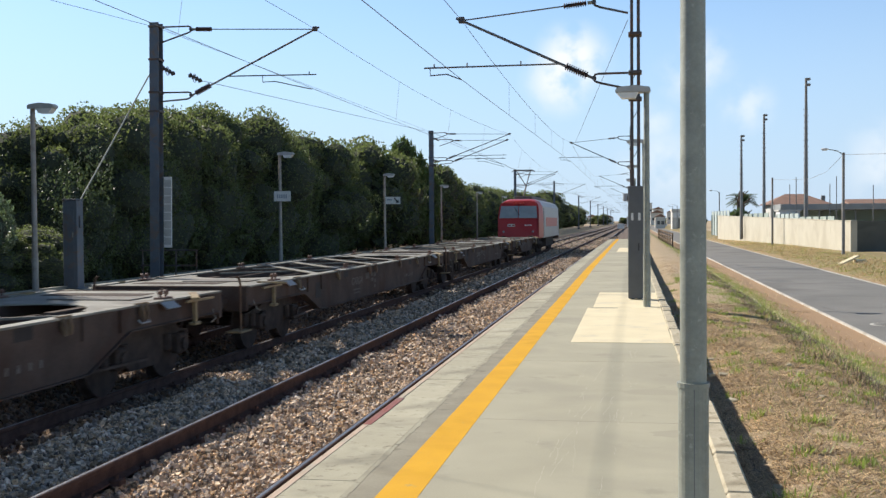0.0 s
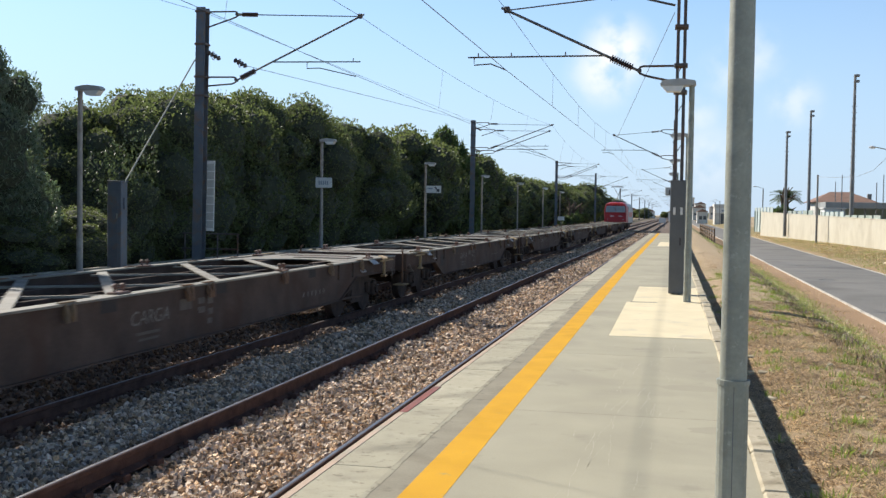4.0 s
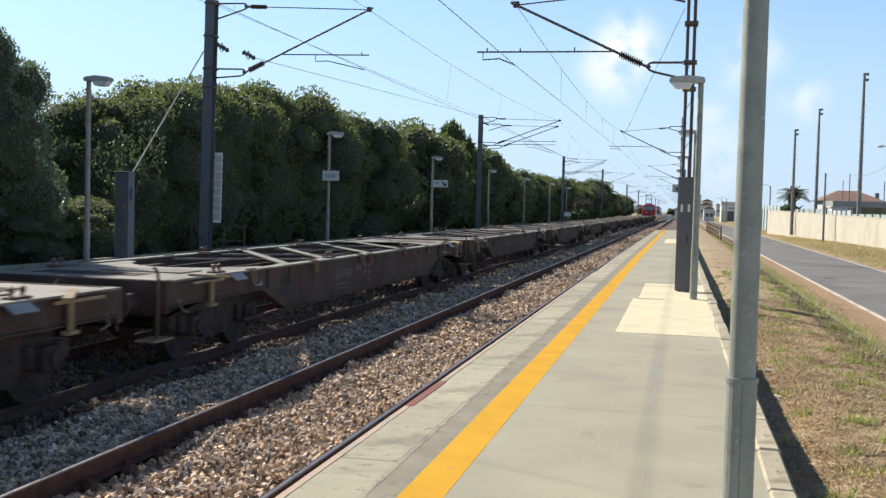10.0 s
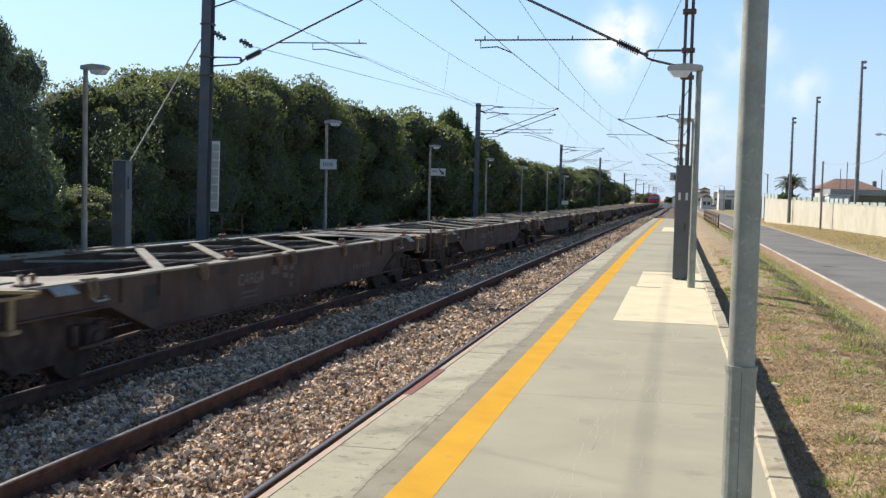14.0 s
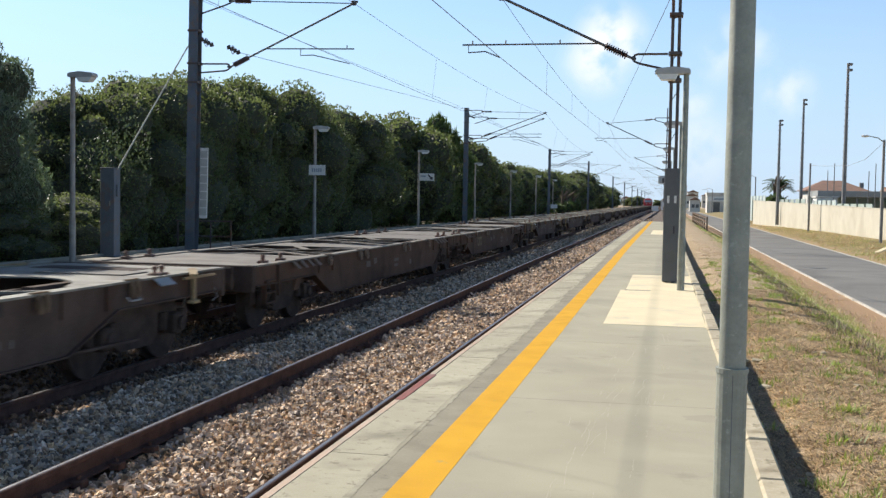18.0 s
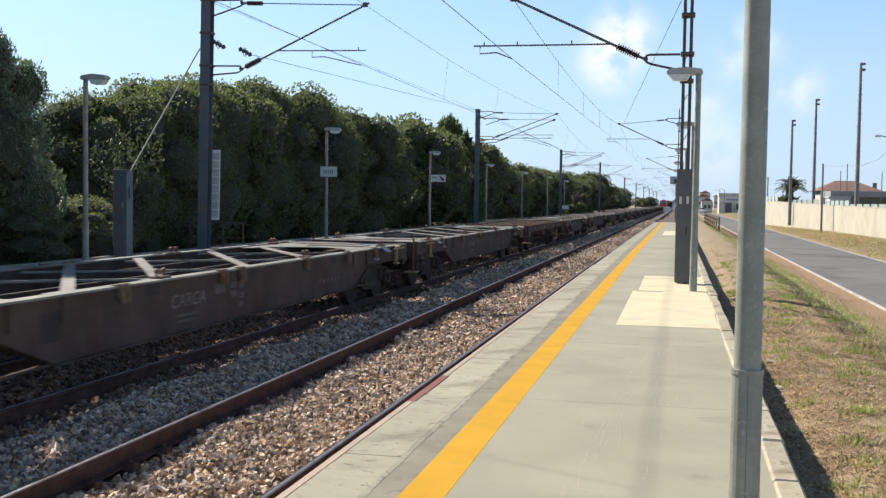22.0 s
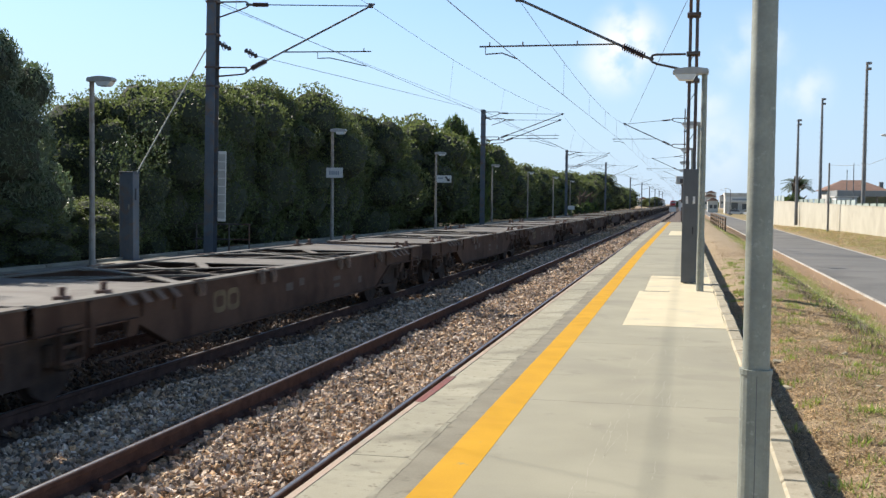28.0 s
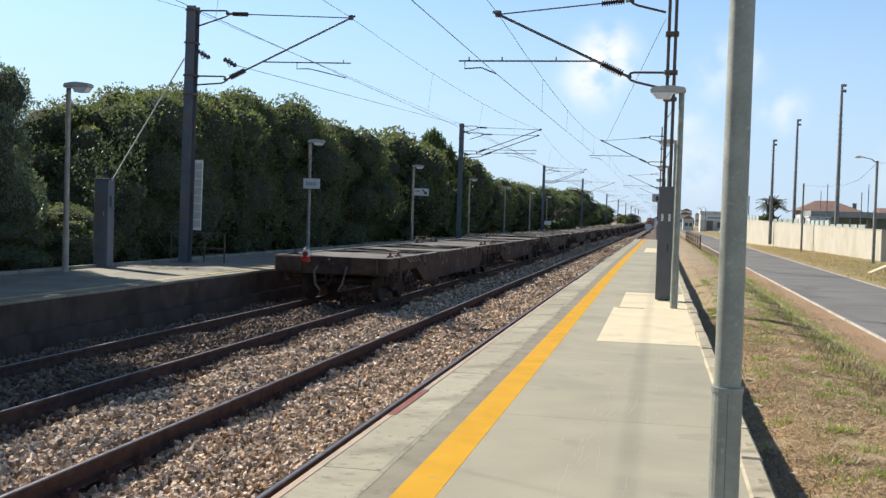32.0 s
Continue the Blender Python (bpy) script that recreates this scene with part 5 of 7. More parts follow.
            box(hg, (1.38 * e - 0.05, y - s * 0.30 - 0.10, 0.72), (1.38 * e + 0.05, y - s * 0.30 + 0.10, 0.765), 0.01)
            part("lashing_bracket", hg, M["ochre"], w)
            part("grab_rail", tube(B(), [(1.36 * e, y - s * 2.0, 0.94), (1.40 * e, y - s * 2.0, 0.90), (1.40 * e, y - s * 1.75, 0.90), (1.36 * e, y - s * 1.75, 0.94)], 0.012), M["sheet"], w)
    return w


def wagon_brown(L, front, rear):
    """One half of an articulated container wagon; the outer end has buffers, the inner rests on the shared bogie."""
    w = thing("articulated_wagon", "empty rusty brown articulated container wagon unit", "freight wagon", group="brown wagons of the train")
    h0, h1 = -L / 2 + (0.62 if rear else 0.08), L / 2 - (0.62 if front else 0.08)
    sills = {s: sill_side(w, s, h0, h1, M["brown"], M["deck2"], ends=(2.75 if rear else 1.8, 2.75 if front else 1.8), run=0.95) for s in (-1, 1)}
    o = sills[1]
    # emblem of the leading units: two squared rings
    for yc, wd, hg in ((-3.75, 0.40, 0.30), (-3.31, 0.40, 0.30)) if front else ():
        mk = B()
        n = 24
        ring = []
        for k in range(n):
            t = 2 * math.pi * k / n
            c, d = math.cos(t), math.sin(t)
            g = 1.0 / max(abs(c) ** 4 + abs(d) ** 4, 1e-6) ** 0.25
            ring.append([mk.verts.new((1.3150, yc + g * c * u, 0.80 + g * d * v)) for u, v in ((wd / 2, hg / 2), (wd / 2 - 0.085, hg / 2 - 0.075))])
        for k in range(n):
            mk.faces.new((ring[k][0], ring[(k + 1) % n][0], ring[(k + 1) % n][1], ring[k][1]))
        part("emblem_ring", mk, M["emblem"], o, "faded ring of an emblem")
    for y, z, ln, hh in ((-1.15, 0.74, 0.30, 0.12), (-0.60, 0.78, 0.22, 0.12), (1.2, 0.74, 0.4, 0.07), (1.2, 0.62, 0.3, 0.06), (2.6, 0.6, 0.2, 0.12)):
        part("marking_bar", box(B(), (1.3125, y - ln / 2, z), (1.3146, y + ln / 2, z + hh)), M["stencil"], o, "faded stencil block")
    for a, b in ((h0, h0 + 3.1), (h1 - 3.1, h1)):
        part("end_deck", box(B(), (-1.18, a, 1.092), (1.18, b, 1.112), 0.004), M["deck2"], w, "worn steel end deck")
        for x in (-0.6, 0.6):
            part("draw_beam", box(B(), (x - 0.06, a + 0.02, 0.80), (x + 0.06, b - 0.02, 1.09)), M["brown"], w)
    part("middle_deck", box(B(), (-1.18, -0.75, 1.092), (1.18, 0.75, 1.110), 0.004), M["deck2"], w)
    # forked flat bars across the two openings
    for y0, d in ((h0 + 3.1, 1), (-0.75, -1), (0.75, 1), (h1 - 3.1, -1)):
        k = Vector((0.25, y0 + d * 1.15, 1.10))
        for q in ((1.24, y0 + d * 0.1, 1.10), (-1.24, y0 + d * 2.2, 1.10), (-0.4, y0 - d * 0.02, 1.10)):
            part("forked_brace", bar(B(), k, q, 0.14, 0.016), M["deck2"], w)
        part("tie_rod", bar(B(), (1.22, y0 + d * 2.4, 1.07), (-1.22, y0 + d * 0.5, 1.07), 0.05, 0.03), M["deck2"], w)
    for y in (h0 + 4.4, h1 - 4.4):
        part("cross_member", box(B(), (-1.28, y - 0.05, 0.60), (1.28, y + 0.05, 0.80)), M["iron"], w)
    # added beams that hold back sun falling through the openings
    for x in (-0.42, 0.42):
        part("inner_beam", box(B(), (x - 0.03, h0 + 3.0, 0.66), (x + 0.03, h1 - 3.0, 1.06)), M["iron"], w)
    part("brake_pipe", tube(B(), [(0.35, h0, 0.60), (0.35, h1, 0.60)], 0.025), M["iron"], w)
    for f in (0.23, 0.36, 0.39, 0.60, 0.63, 0.77):
        for s in (-1, 1):
            claw(w, 1.30 * s, h0 + (h1 - h0) * f, M["slat"])
    for y in (h0 + 0.7, h0 + 1.5, h1 - 1.5, h1 - 0.7):
        for s in (-1, 1):
            lock = B()
            box(lock, (1.16 * s - 0.07, y - 0.07, 1.112), (1.16 * s + 0.07, y + 0.07, 1.16), 0.01)
            cyl(lock, (1.16 * s, y, 1.16), (1.16 * s, y, 1.22), 0.035, seg=8)
            cyl(lock, (1.16 * s, y, 1.22), (1.16 * s, y, 1.25), 0.05, 0.03, seg=8)
            part("twist_lock", lock, M["knob"], w)
    for y0, d in ((h0 + 2.7, -1), (h1 - 2.7, 1)):
        for e in (-1, 1):
            for k in range(4):
                yk = y0 + d * 0.36 * k
                tab = prism(B(), [(1.325 * e, 1.10), (1.345 * e, 1.10), (1.46 * e, 0.99), (1.44 * e, 0.98)], yk - 0.05, yk + 0.09, "y")
                part("lashing_tab", tab, M["slat"], w)
            part("sill_end_rib", box(B(), (1.335 * e - 0.03, y0 + d * 1.75 - 0.05, 0.60), (1.335 * e + 0.03, y0 + d * 1.75 + 0.05, 1.09), 0.008), M["brown"], w)
            cage = B()
            for dz in (0.50, 0.66, 0.84):
                box(cage, (1.30 * e - 0.03, y0 + d * 2.1 - 0.20, dz), (1.30 * e + 0.05, y0 + d * 2.1 + 0.20, dz + 0.03))
            for dy in (-0.2, 0.2):
                box(cage, (1.30 * e - 0.03, y0 + d * 2.1 + dy - 0.015, 0.50), (1.30 * e + 0.05, y0 + d * 2.1 + dy + 0.015, 0.87))
            part("step_cage", cage, M["brown"], w, "brown foot step cage")
            part("jacking_bracket", prism(B(), [(1.30 * e, 0.82), (1.38 * e, 0.82), (1.33 * e, 0.62), (1.30 * e, 0.62)], y0 + d * 0.9 - 0.12, y0 + d * 0.9 + 0.12, "y"), M["brown"], w)
    if front:
        bogie(w, h1 - 1.9)
        end_gear(w, L, 1, M["brown"])
    else:
        bogie(w, L / 2)
    if rear:
        bogie(w, h0 + 1.9)
        # near-black headstock: the shade on the rear end is in its colour
        end_gear(w, L, -1, M["iron"], False)
    # the body rides lower on its bogies than the grey wagons
    for o in w.children:
        if not o.name.startswith("bogie"):
            o.location.z = -0.05
    return w


def wagon_rust(L):
    """Older flat container wagon with a shallow channel sill, a lattice deck and a brake handwheel."""
    w = thing("flat_wagon", "empty rust-red flat container wagon with a lattice deck", "freight wagon", group="wagons of the train")
    h = L / 2 - 0.62
    for s in (-1, 1):
        sill = box(B(), (1.28 * s - 0.05, -h, 0.84), (1.28 * s + 0.05, h, 1.12), 0.01)
        o = part("side_sill", sill, M["brown"], w)
        for y in (-0.7 * h, -0.2 * h, 0.35 * h, 0.8 * h):
            part("marking_bar", box(B(), (1.331 * s - 0.002, y - 0.14, 0.92), (1.331 * s + 0.002, y + 0.10, 1.04)), M["print"], o)
        bogie(w, s * (h - 1.9))
        end_gear(w, L, s, M["brown"])
        part("tool_box", box(B(), (0.75 * s - 0.25, 0.6, 0.52), (0.75 * s + 0.25, 1.5, 0.84), 0.02), M["brown"], w)
    for i in range(14):
        y = -h + 0.3 + (2 * h - 0.6) * i / 13
        part("cross_member", box(B(), (-1.22, y - 0.06, 1.06), (1.22, y + 0.06, 1.11)), M["rust"], w)
    for x in (-0.75, -0.25, 0.25, 0.75):
        part("long_member", box(B(), (x - 0.05, -h, 1.02), (x + 0.05, h, 1.105)), M["slat"], w)
    hw = B()
    yy = h * 0.32 + 0.9
    ring = [(1.42, yy + 0.25 * math.cos(radians(a)), 0.55 + 0.25 * math.sin(radians(a))) for a in range(0, 361, 20)]
    tube(hw, ring, 0.014)
    wh = part("brake_handwheel", hw, M["ochre"], w, "yellow brake handwheel")
    for a in range(0, 360, 72):
        part("spoke", tube(B(), [(1.42, yy, 0.55), (1.42, yy + 0.25 * math.cos(radians(a)), 0.55 + 0.25 * math.sin(radians(a)))], 0.010), M["ochre"], wh)
    part("hub", tube(B(), [(1.2, yy, 0.55), (1.45, yy, 0.55)], 0.03), M["ochre"], wh)
    return w


def locomotive(L=19.6):
    l = thing("electric_locomotive", "red and pale grey electric locomotive with raised pantograph", "locomotive")
    h = L / 2 - 0.55
    side = B()
    # body: section across, slightly tapered to the roof
    sec = [(-1.48, 1.02), (-1.48, 2.4), (-1.42, 3.10), (-1.22, 3.42), (-0.8, 3.60), (0.8, 3.60), (1.22, 3.42), (1.42, 3.10), (1.48, 2.4), (1.48, 1.02)]
    prism(side, sec, -h + 2.0, h - 2.0, "y")
    part("body", side, M["locogrey"], l)
    for s in (-1, 1):
        cabm = B()
        a = [cabm.verts.new((x, s * (h - 2.0), z)) for x, z in sec]
        b = [cabm.verts.new((x * (0.90 if z < 3.5 else 0.84), s * (h - (0.0 if z < 1.2 else 0.14 if z < 2.6 else 0.52 if z < 3.2 else 0.78 if z < 3.5 else 0.98)), z - (0.10 if z > 3.5 else 0.03 if z > 3.2 else 0))) for x, z in sec]
        n = len(sec)
        for i in range(n):
            cabm.faces.new((a[i], a[(i + 1) % n], b[(i + 1) % n], b[i]))
        cabm.faces.new(b)
        bmesh.ops.recalc_face_normals(cabm, faces=cabm.faces[:])
        bmesh.ops.bevel(cabm, geom=[e for e in cabm.edges], offset=0.07, segments=3, affect="EDGES")
        cb = part("cab", cabm, M["locored"], l, "red driver's cab")
        ws = B()
        y0, y1 = h - 0.19, h - 0.53
        for sx in (-1, 1):
            vs = [ws.verts.new(p) for p in ((sx * 0.02, s * (y0 + 0.10), 2.33), (sx * 1.24, s * (y0 + 0.085), 2.33), (sx * 1.15, s * (y1 + 0.03), 3.12), (sx * 0.02, s * (y1 + 0.03), 3.12))]
            ws.faces.new(vs if s * sx < 0 else vs[::-1])
        r = bmesh.ops.extrude_face_region(ws, geom=ws.faces[:])
        bmesh.ops.translate(ws, vec=(0, s * 0.03, 0), verts=[v for v in r["geom"] if isinstance(v, bmesh.types.BMVert)])
        part("windscreen", ws, M["glass"], cb, "windscreen in two panes, pale with a painted sky reflection")
        part("marker_lamp_box", box(B(), (-0.32, min(s * (h - 0.80), s * (h - 0.52)), 3.22), (0.32, max(s * (h - 0.80), s * (h - 0.52)), 3.40), 0.03), M["lens"], cb)
        part("wiper", bar(B(), (0.10, s * (y0 + 0.075), 2.50), (-0.25, s * (y1 + 0.16), 2.98), 0.03, 0.02), M["black"], cb)
        for sx in (-1, 1):
            hl = B()
            cyl(hl, (sx * 0.95, s * (h - 0.06), 1.45), (sx * 0.95, s * (h + 0.02), 1.45), 0.07, 0.06, seg=16)
            part("headlight", hl, M["glass"], cb)
            part("door_gap", box(B(), (sx * 1.466 if sx > 0 else -1.496, min(s * (h - 2.20), s * (h - 2.28)), 1.15), (sx * 1.496 if sx > 0 else -1.466, max(s * (h - 2.20), s * (h - 2.28)), 3.0)), M["black"], cb)
            part("side_door", box(B(), (sx * 1.462 if sx > 0 else -1.492, min(s * (h - 2.6), s * (h - 3.2)), 1.2), (sx * 1.492 if sx > 0 else -1.462, max(s * (h - 2.6), s * (h - 3.2)), 2.38), 0.01), M["locogrey"], cb)
        for xc in (-0.55, -0.34):
            oval = tube(B(), [(xc + 0.13 * math.cos(k * math.pi / 8), s * (h - 0.055), 1.86 + 0.075 * math.sin(k * math.pi / 8)) for k in range(17)], 0.022, 6)
            part("front_mark", oval, M["white"], cb, "pale oval of an emblem")
        for x in (0.42, 0.54, 0.66, 0.78):
            part("front_mark", box(B(), (x, min(s * (h - 0.10), s * (h - 0.045)), 1.82), (x + 0.08, max(s * (h - 0.10), s * (h - 0.045)), 1.91), 0.01), M["white"], cb, "small white number block")
        part("buffer_beam", box(B(), (-1.3, min(s * (h - 0.3), s * (h + 0.05)), 0.72), (1.3, max(s * (h - 0.3), s * (h + 0.05)), 1.08), 0.02), M["iron"], l)
        for sx in (-1, 1):
            bf = B()
            cyl(bf, (sx * 0.9, s * h, 0.98), (sx * 0.9, s * (h + 0.5), 0.98), 0.1, seg=12)
            cyl(bf, (sx * 0.9, s * (h + 0.5), 0.98), (sx * 0.9, s * (h + 0.55), 0.98), 0.22, seg=16)
            part("buffer", bf, M["iron"], l)
        bogie(l, s * (h - 4.3))
        bogie(l, s * (h - 5.2))
    for s in (-1, 1):
        part("side_band", box(B(), (1.465 * s - 0.02, -5.2, 1.75), (1.465 * s + 0.02, 5.2, 2.38), 0.005), M["locored"], l, "red band along the side")
    part("underframe_box", box(B(), (-1.3, -3.2, 0.35), (1.3, 3.2, 1.04), 0.04), M["iron"], l)
    part("roof_gear", box(B(), (-0.6, -6.0, 3.58), (0.6, 6.0, 3.84), 0.05), M["mastdark"], l, "dark roof equipment")
    pg = B()
    tube(pg, [(0.0, -5.6, 3.84), (0.05, -4.4, 4.55)], 0.05)
    for sx in (-0.4, 0.4):
        tube(pg, [(0.05, -4.4, 4.55), (sx * 1.2, -5.6, 5.56)], 0.03)
    tube(pg, [(-0.80, -5.7, 5.46), (-0.62, -5.7, 5.60), (0.62, -5.7, 5.60), (0.80, -5.7, 5.46)], 0.035)
    tube(pg, [(-0.62, -5.45, 5.58), (0.62, -5.45, 5.58)], 0.03)
    part("pantograph", pg, M["mastdark"], l, "raised pantograph")
    return l


# the train's run: seconds, place along the line 4.5 m before the locomotive's rear coupling, speed
RUN = [(0, 73.29, 16.03), (12, 278.25, 18.13), (17, 370.95, 18.95), (24, 506.4, 19.75), (32, 667.8, 20.6)]
ORDER = "f" + "g" * 5 + "k" + "g" * 10 + "n" + "cd" + "hs" + "r" + "ggg" + "m" + "Ab" + "ab" + "cd" + "g" + "ez"
LENGTH = {"f": 14.7, "g": 19.2, "k": 19.78, "m": 18.7, "n": 16.3, "h": 19.2, "s": 15.05, "r": 14.1, "c": 16.0, "d": 16.15, "A": 16.2, "a": 15.0, "b": 15.0, "e": 16.05, "z": 16.05}


def rear_lamp(w, L):
    y = -L / 2 + 0.49
    s = prism(B(), [(-0.085, 1.06), (0.085, 1.06), (0.080, 1.16), (0.055, 1.225), (-0.055, 1.225), (-0.080, 1.16)], y - 0.05, y + 0.05, "y")
    o = part("tail_lamp", s, M["white"], w, "portable tail lamp, white box with a red base")
    part("tail_lamp_base", box(B(), (-0.09, y - 0.055, 0.93), (0.09, y + 0.055, 1.058), 0.012), M["lens"], o)
    part("tail_lamp_hood", cyl(B(), (0, y - 0.075, 1.115), (0, y - 0.05, 1.115), 0.062, seg=16), M["black"], o)
    part("tail_lamp_lens", cyl(B(), (0, y - 0.083, 1.115), (0, y - 0.0755, 1.115), 0.045, seg=14), M["lens"], o)
    h = B()
    tube(h, [(-0.05, y, 1.215), (-0.04, y, 1.275), (0.04, y, 1.275), (0.05, y, 1.215)], 0.012)
    part("tail_lamp_handle", h, M["lamp"], o)
    o.location.x = -0.62


TRAIN = []          # (thing, its middle's distance behind the place in RUN)
loco = locomotive()
TRAIN.append((loco, -5.3))
proto = {}
at = 4.5
for kind in ORDER:
    L = LENGTH[kind]
    mid = at + L / 2
    at += L
    if kind == "z":
        ob = wagon_brown(L, False, True)
        rear_lamp(ob, L)
        ob["label"] = "last brown articulated wagon unit with a tail lamp"
    elif kind not in proto:
        proto[kind] = ob = wagon_rust(L) if kind == "r" else wagon_brown(L, True, False) if kind in "Aace" else wagon_brown(L, False, True) if kind in "bd" else wagon_grey(L)
    else:
        ob = copy_thing(proto[kind], Matrix())
    TRAIN.append((ob, mid))


def coupling_at(t):
    """How far the train has come along the line at t seconds."""
    for (t0, s0, v0), (t1, s1, v1) in zip(RUN, RUN[1:]):
        if t0 <= t <= t1:
            d, u = t1 - t0, (t - t0) / (t1 - t0)
            return (2 * u ** 3 - 3 * u * u + 1) * s0 + (u ** 3 - 2 * u * u + u) * d * v0 + (-2 * u ** 3 + 3 * u * u) * s1 + (u ** 3 - u * u) * d * v1


def train_pose(y):
    return pose(TRACK[1] + bend(y), y, RAIL, 0, 0, heading(y))


def motions():
    for ob, back in TRAIN:
        walk(ob, [(0.5 * i, train_pose(coupling_at(0.5 * i) - back)) for i in range(65)])
    # two cars come down the road: one stops before the shop, the other turns off behind it
    walk(silver_car, [(0, pose(13.0, 420, -1.06, 0, 0, 180)), (10, pose(10.2, 400, -1.06, 0, 0, 180)), (14, pose(11.0, 330, -1.06, 0, 0, 178)), (16.5, pose(13.6, 270, -1.06, 0, 0, 182)), (18, pose(14.3, 247, -1.04, 0, 0, 186)), (20, pose(14.35, 245, -1.04, 0, 0, 188)), (32, pose(14.35, 245, -1.04, 0, 0, 188))])
    walk(white_car, [(0, pose(6.8, 640, -1.06, 0, 0, 180)), (14, pose(6.8, 560, -1.06, 0, 0, 180)), (20, pose(7.4, 420, -1.06, 0, 0, 180)), (22, pose(8.0, 340, -1.06, 0, 0, 180)), (24, pose(8.5, 270, -1.06, 0, 0, 182)), (25.5, pose(9.3, 260, -1.06, 0, 0, 200)), (27, pose(10.8, 258, -1.06, 0, 0, 240)), (28, pose(12.2, 258, -1.04, 0, 0, 262)), (29, pose(13.4, 258.5, -1.0, 0, 0, 270)), (30, pose(16.5, 259, -0.95, 0, 0, 272)), (32, pose(24.5, 260, -0.85, 0, 0, 270))])


# ---- trees ----
def leaf_mesh(name, blobs, n, size, seed, material, core=True, droop=0.0, aspect=0.62):
    """A crown: n small pointed leaf sprays over rounded masses (centre, radii), and dark cores painted as the shade
    within.
    """
    g = np.random.default_rng(seed)
    cen, rad = np.array([c for c, _ in blobs]), np.array([r for _, r in blobs])
    vol = rad[:, 0] * rad[:, 1] + rad[:, 1] * rad[:, 2] + rad[:, 0] * rad[:, 2]
    which = g.choice(len(blobs), n, p=vol / vol.sum())
    C, R = cen[which], rad[which]
    d = g.normal(size=(n, 3))
    d[:, 2] += 0.15
    d /= np.linalg.norm(d, axis=1)[:, None]
    lump = 1 + 0.10 * np.sin(d[:, 0] * 7 + which) * np.sin(d[:, 1] * 6 + 2 * which) + 0.07 * np.sin(d[:, 2] * 11 + which * 3) * np.sin(d[:, 0] * 13)
    p = C + d * R * (lump * np.where(g.uniform(0, 1, n) < 0.8, g.uniform(0.90, 1.0, n), g.uniform(0.74, 0.9, n)) + (g.uniform(0, 1, n) < 0.01) * g.uniform(0, 0.04, n))[:, None]
    # leaf axes: mostly outwards and up
    a = 0.5 * d + 0.9 * g.normal(size=(n, 3)) + np.array([0, 0, 0.25 - droop])
    a /= np.linalg.norm(a, axis=1)[:, None]
    b = np.cross(a, g.normal(size=(n, 3)))
    b /= np.linalg.norm(b, axis=1)[:, None] + 1e-9
    s = size * g.uniform(0.6, 1.5, n)[:, None]
    v = np.stack([p - a * s * 0.5, p + b * s * aspect * 0.5 + a * s * 0.1, p + a * s * 0.6, p - b * s * aspect * 0.5 + a * s * 0.1], 1).reshape(-1, 3)
    verts, faces = v.tolist(), np.arange(4 * n).reshape(n, 4).tolist()
    index = [0] * n
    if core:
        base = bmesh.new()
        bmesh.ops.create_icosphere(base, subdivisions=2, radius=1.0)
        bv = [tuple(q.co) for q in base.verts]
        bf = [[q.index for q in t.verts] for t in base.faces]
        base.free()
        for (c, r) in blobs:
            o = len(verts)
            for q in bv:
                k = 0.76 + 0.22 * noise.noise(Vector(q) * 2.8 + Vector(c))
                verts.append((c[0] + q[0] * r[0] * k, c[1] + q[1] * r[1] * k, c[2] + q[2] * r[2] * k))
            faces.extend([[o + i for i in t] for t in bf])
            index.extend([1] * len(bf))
    return pydata(name, verts, faces, mats=[material, M["innershade"]], index=index)


def crown_blobs(rnd, w, h, base, n):
    """A dense domed crown of width w and height h: a body, and n rounded clumps spread evenly over it."""
    zc, rz, rx = base + (h - base) * 0.46, (h - base) * 0.47, w * 0.40
    out = [((0, 0, zc), (rx, rx, rz))]
    for i in range(n):
        u = -0.85 + 1.83 * (i + rnd.uniform(0.2, 0.8)) / n
        a = 2.39996 * i + rnd.uniform(-0.35, 0.35)
        k = math.sqrt(max(0.0, 1 - u * u)) * rnd.uniform(0.74, 1.10)
        r = w * rnd.choice((0.06, 0.08, 0.11, 0.15, 0.20, 0.24))
        out.append(((rx * k * math.cos(a), rx * k * math.sin(a), min(zc + rz * u * rnd.uniform(0.92, 1.0), h - r * 0.8)), (r, r, r * rnd.uniform(0.75, 1.0))))
    return out


def tree(mesh, trunk, at, turn, scale, label, group="trees behind the far platform"):
    t = thing("tree", label, "tree", at, turn, group)
    part("trunk", trunk, None, t)
    part("crown", mesh, None, t)
    t.scale = scale
    return t


def trunk_mesh(h, r, seed):
    rnd = random.Random(seed)
    bm = B()
    p = [(0, 0, -0.4), (0.05, 0.02, h * 0.3), (0.0, 0.1, h * 0.6), (0.1, 0.05, h * 0.85)]
    for (a, b, k) in zip(p, p[1:], (1.0, 0.75, 0.5)):
        cyl(bm, a, b, r * k, r * k * 0.75, 8)
    for i in range(6):
        a = rnd.uniform(0, 6.28)
        z = h * rnd.uniform(0.25, 0.7)
        cyl(bm, (0, 0, z), (math.cos(a) * h * 0.22, math.sin(a) * h * 0.22, z + h * 0.18), r * 0.4, r * 0.15, 6)
    me = bpy.data.meshes.new("trunk")
    bm.to_mesh(me), bm.free()
    me.materials.append(M["bark"])
    return me


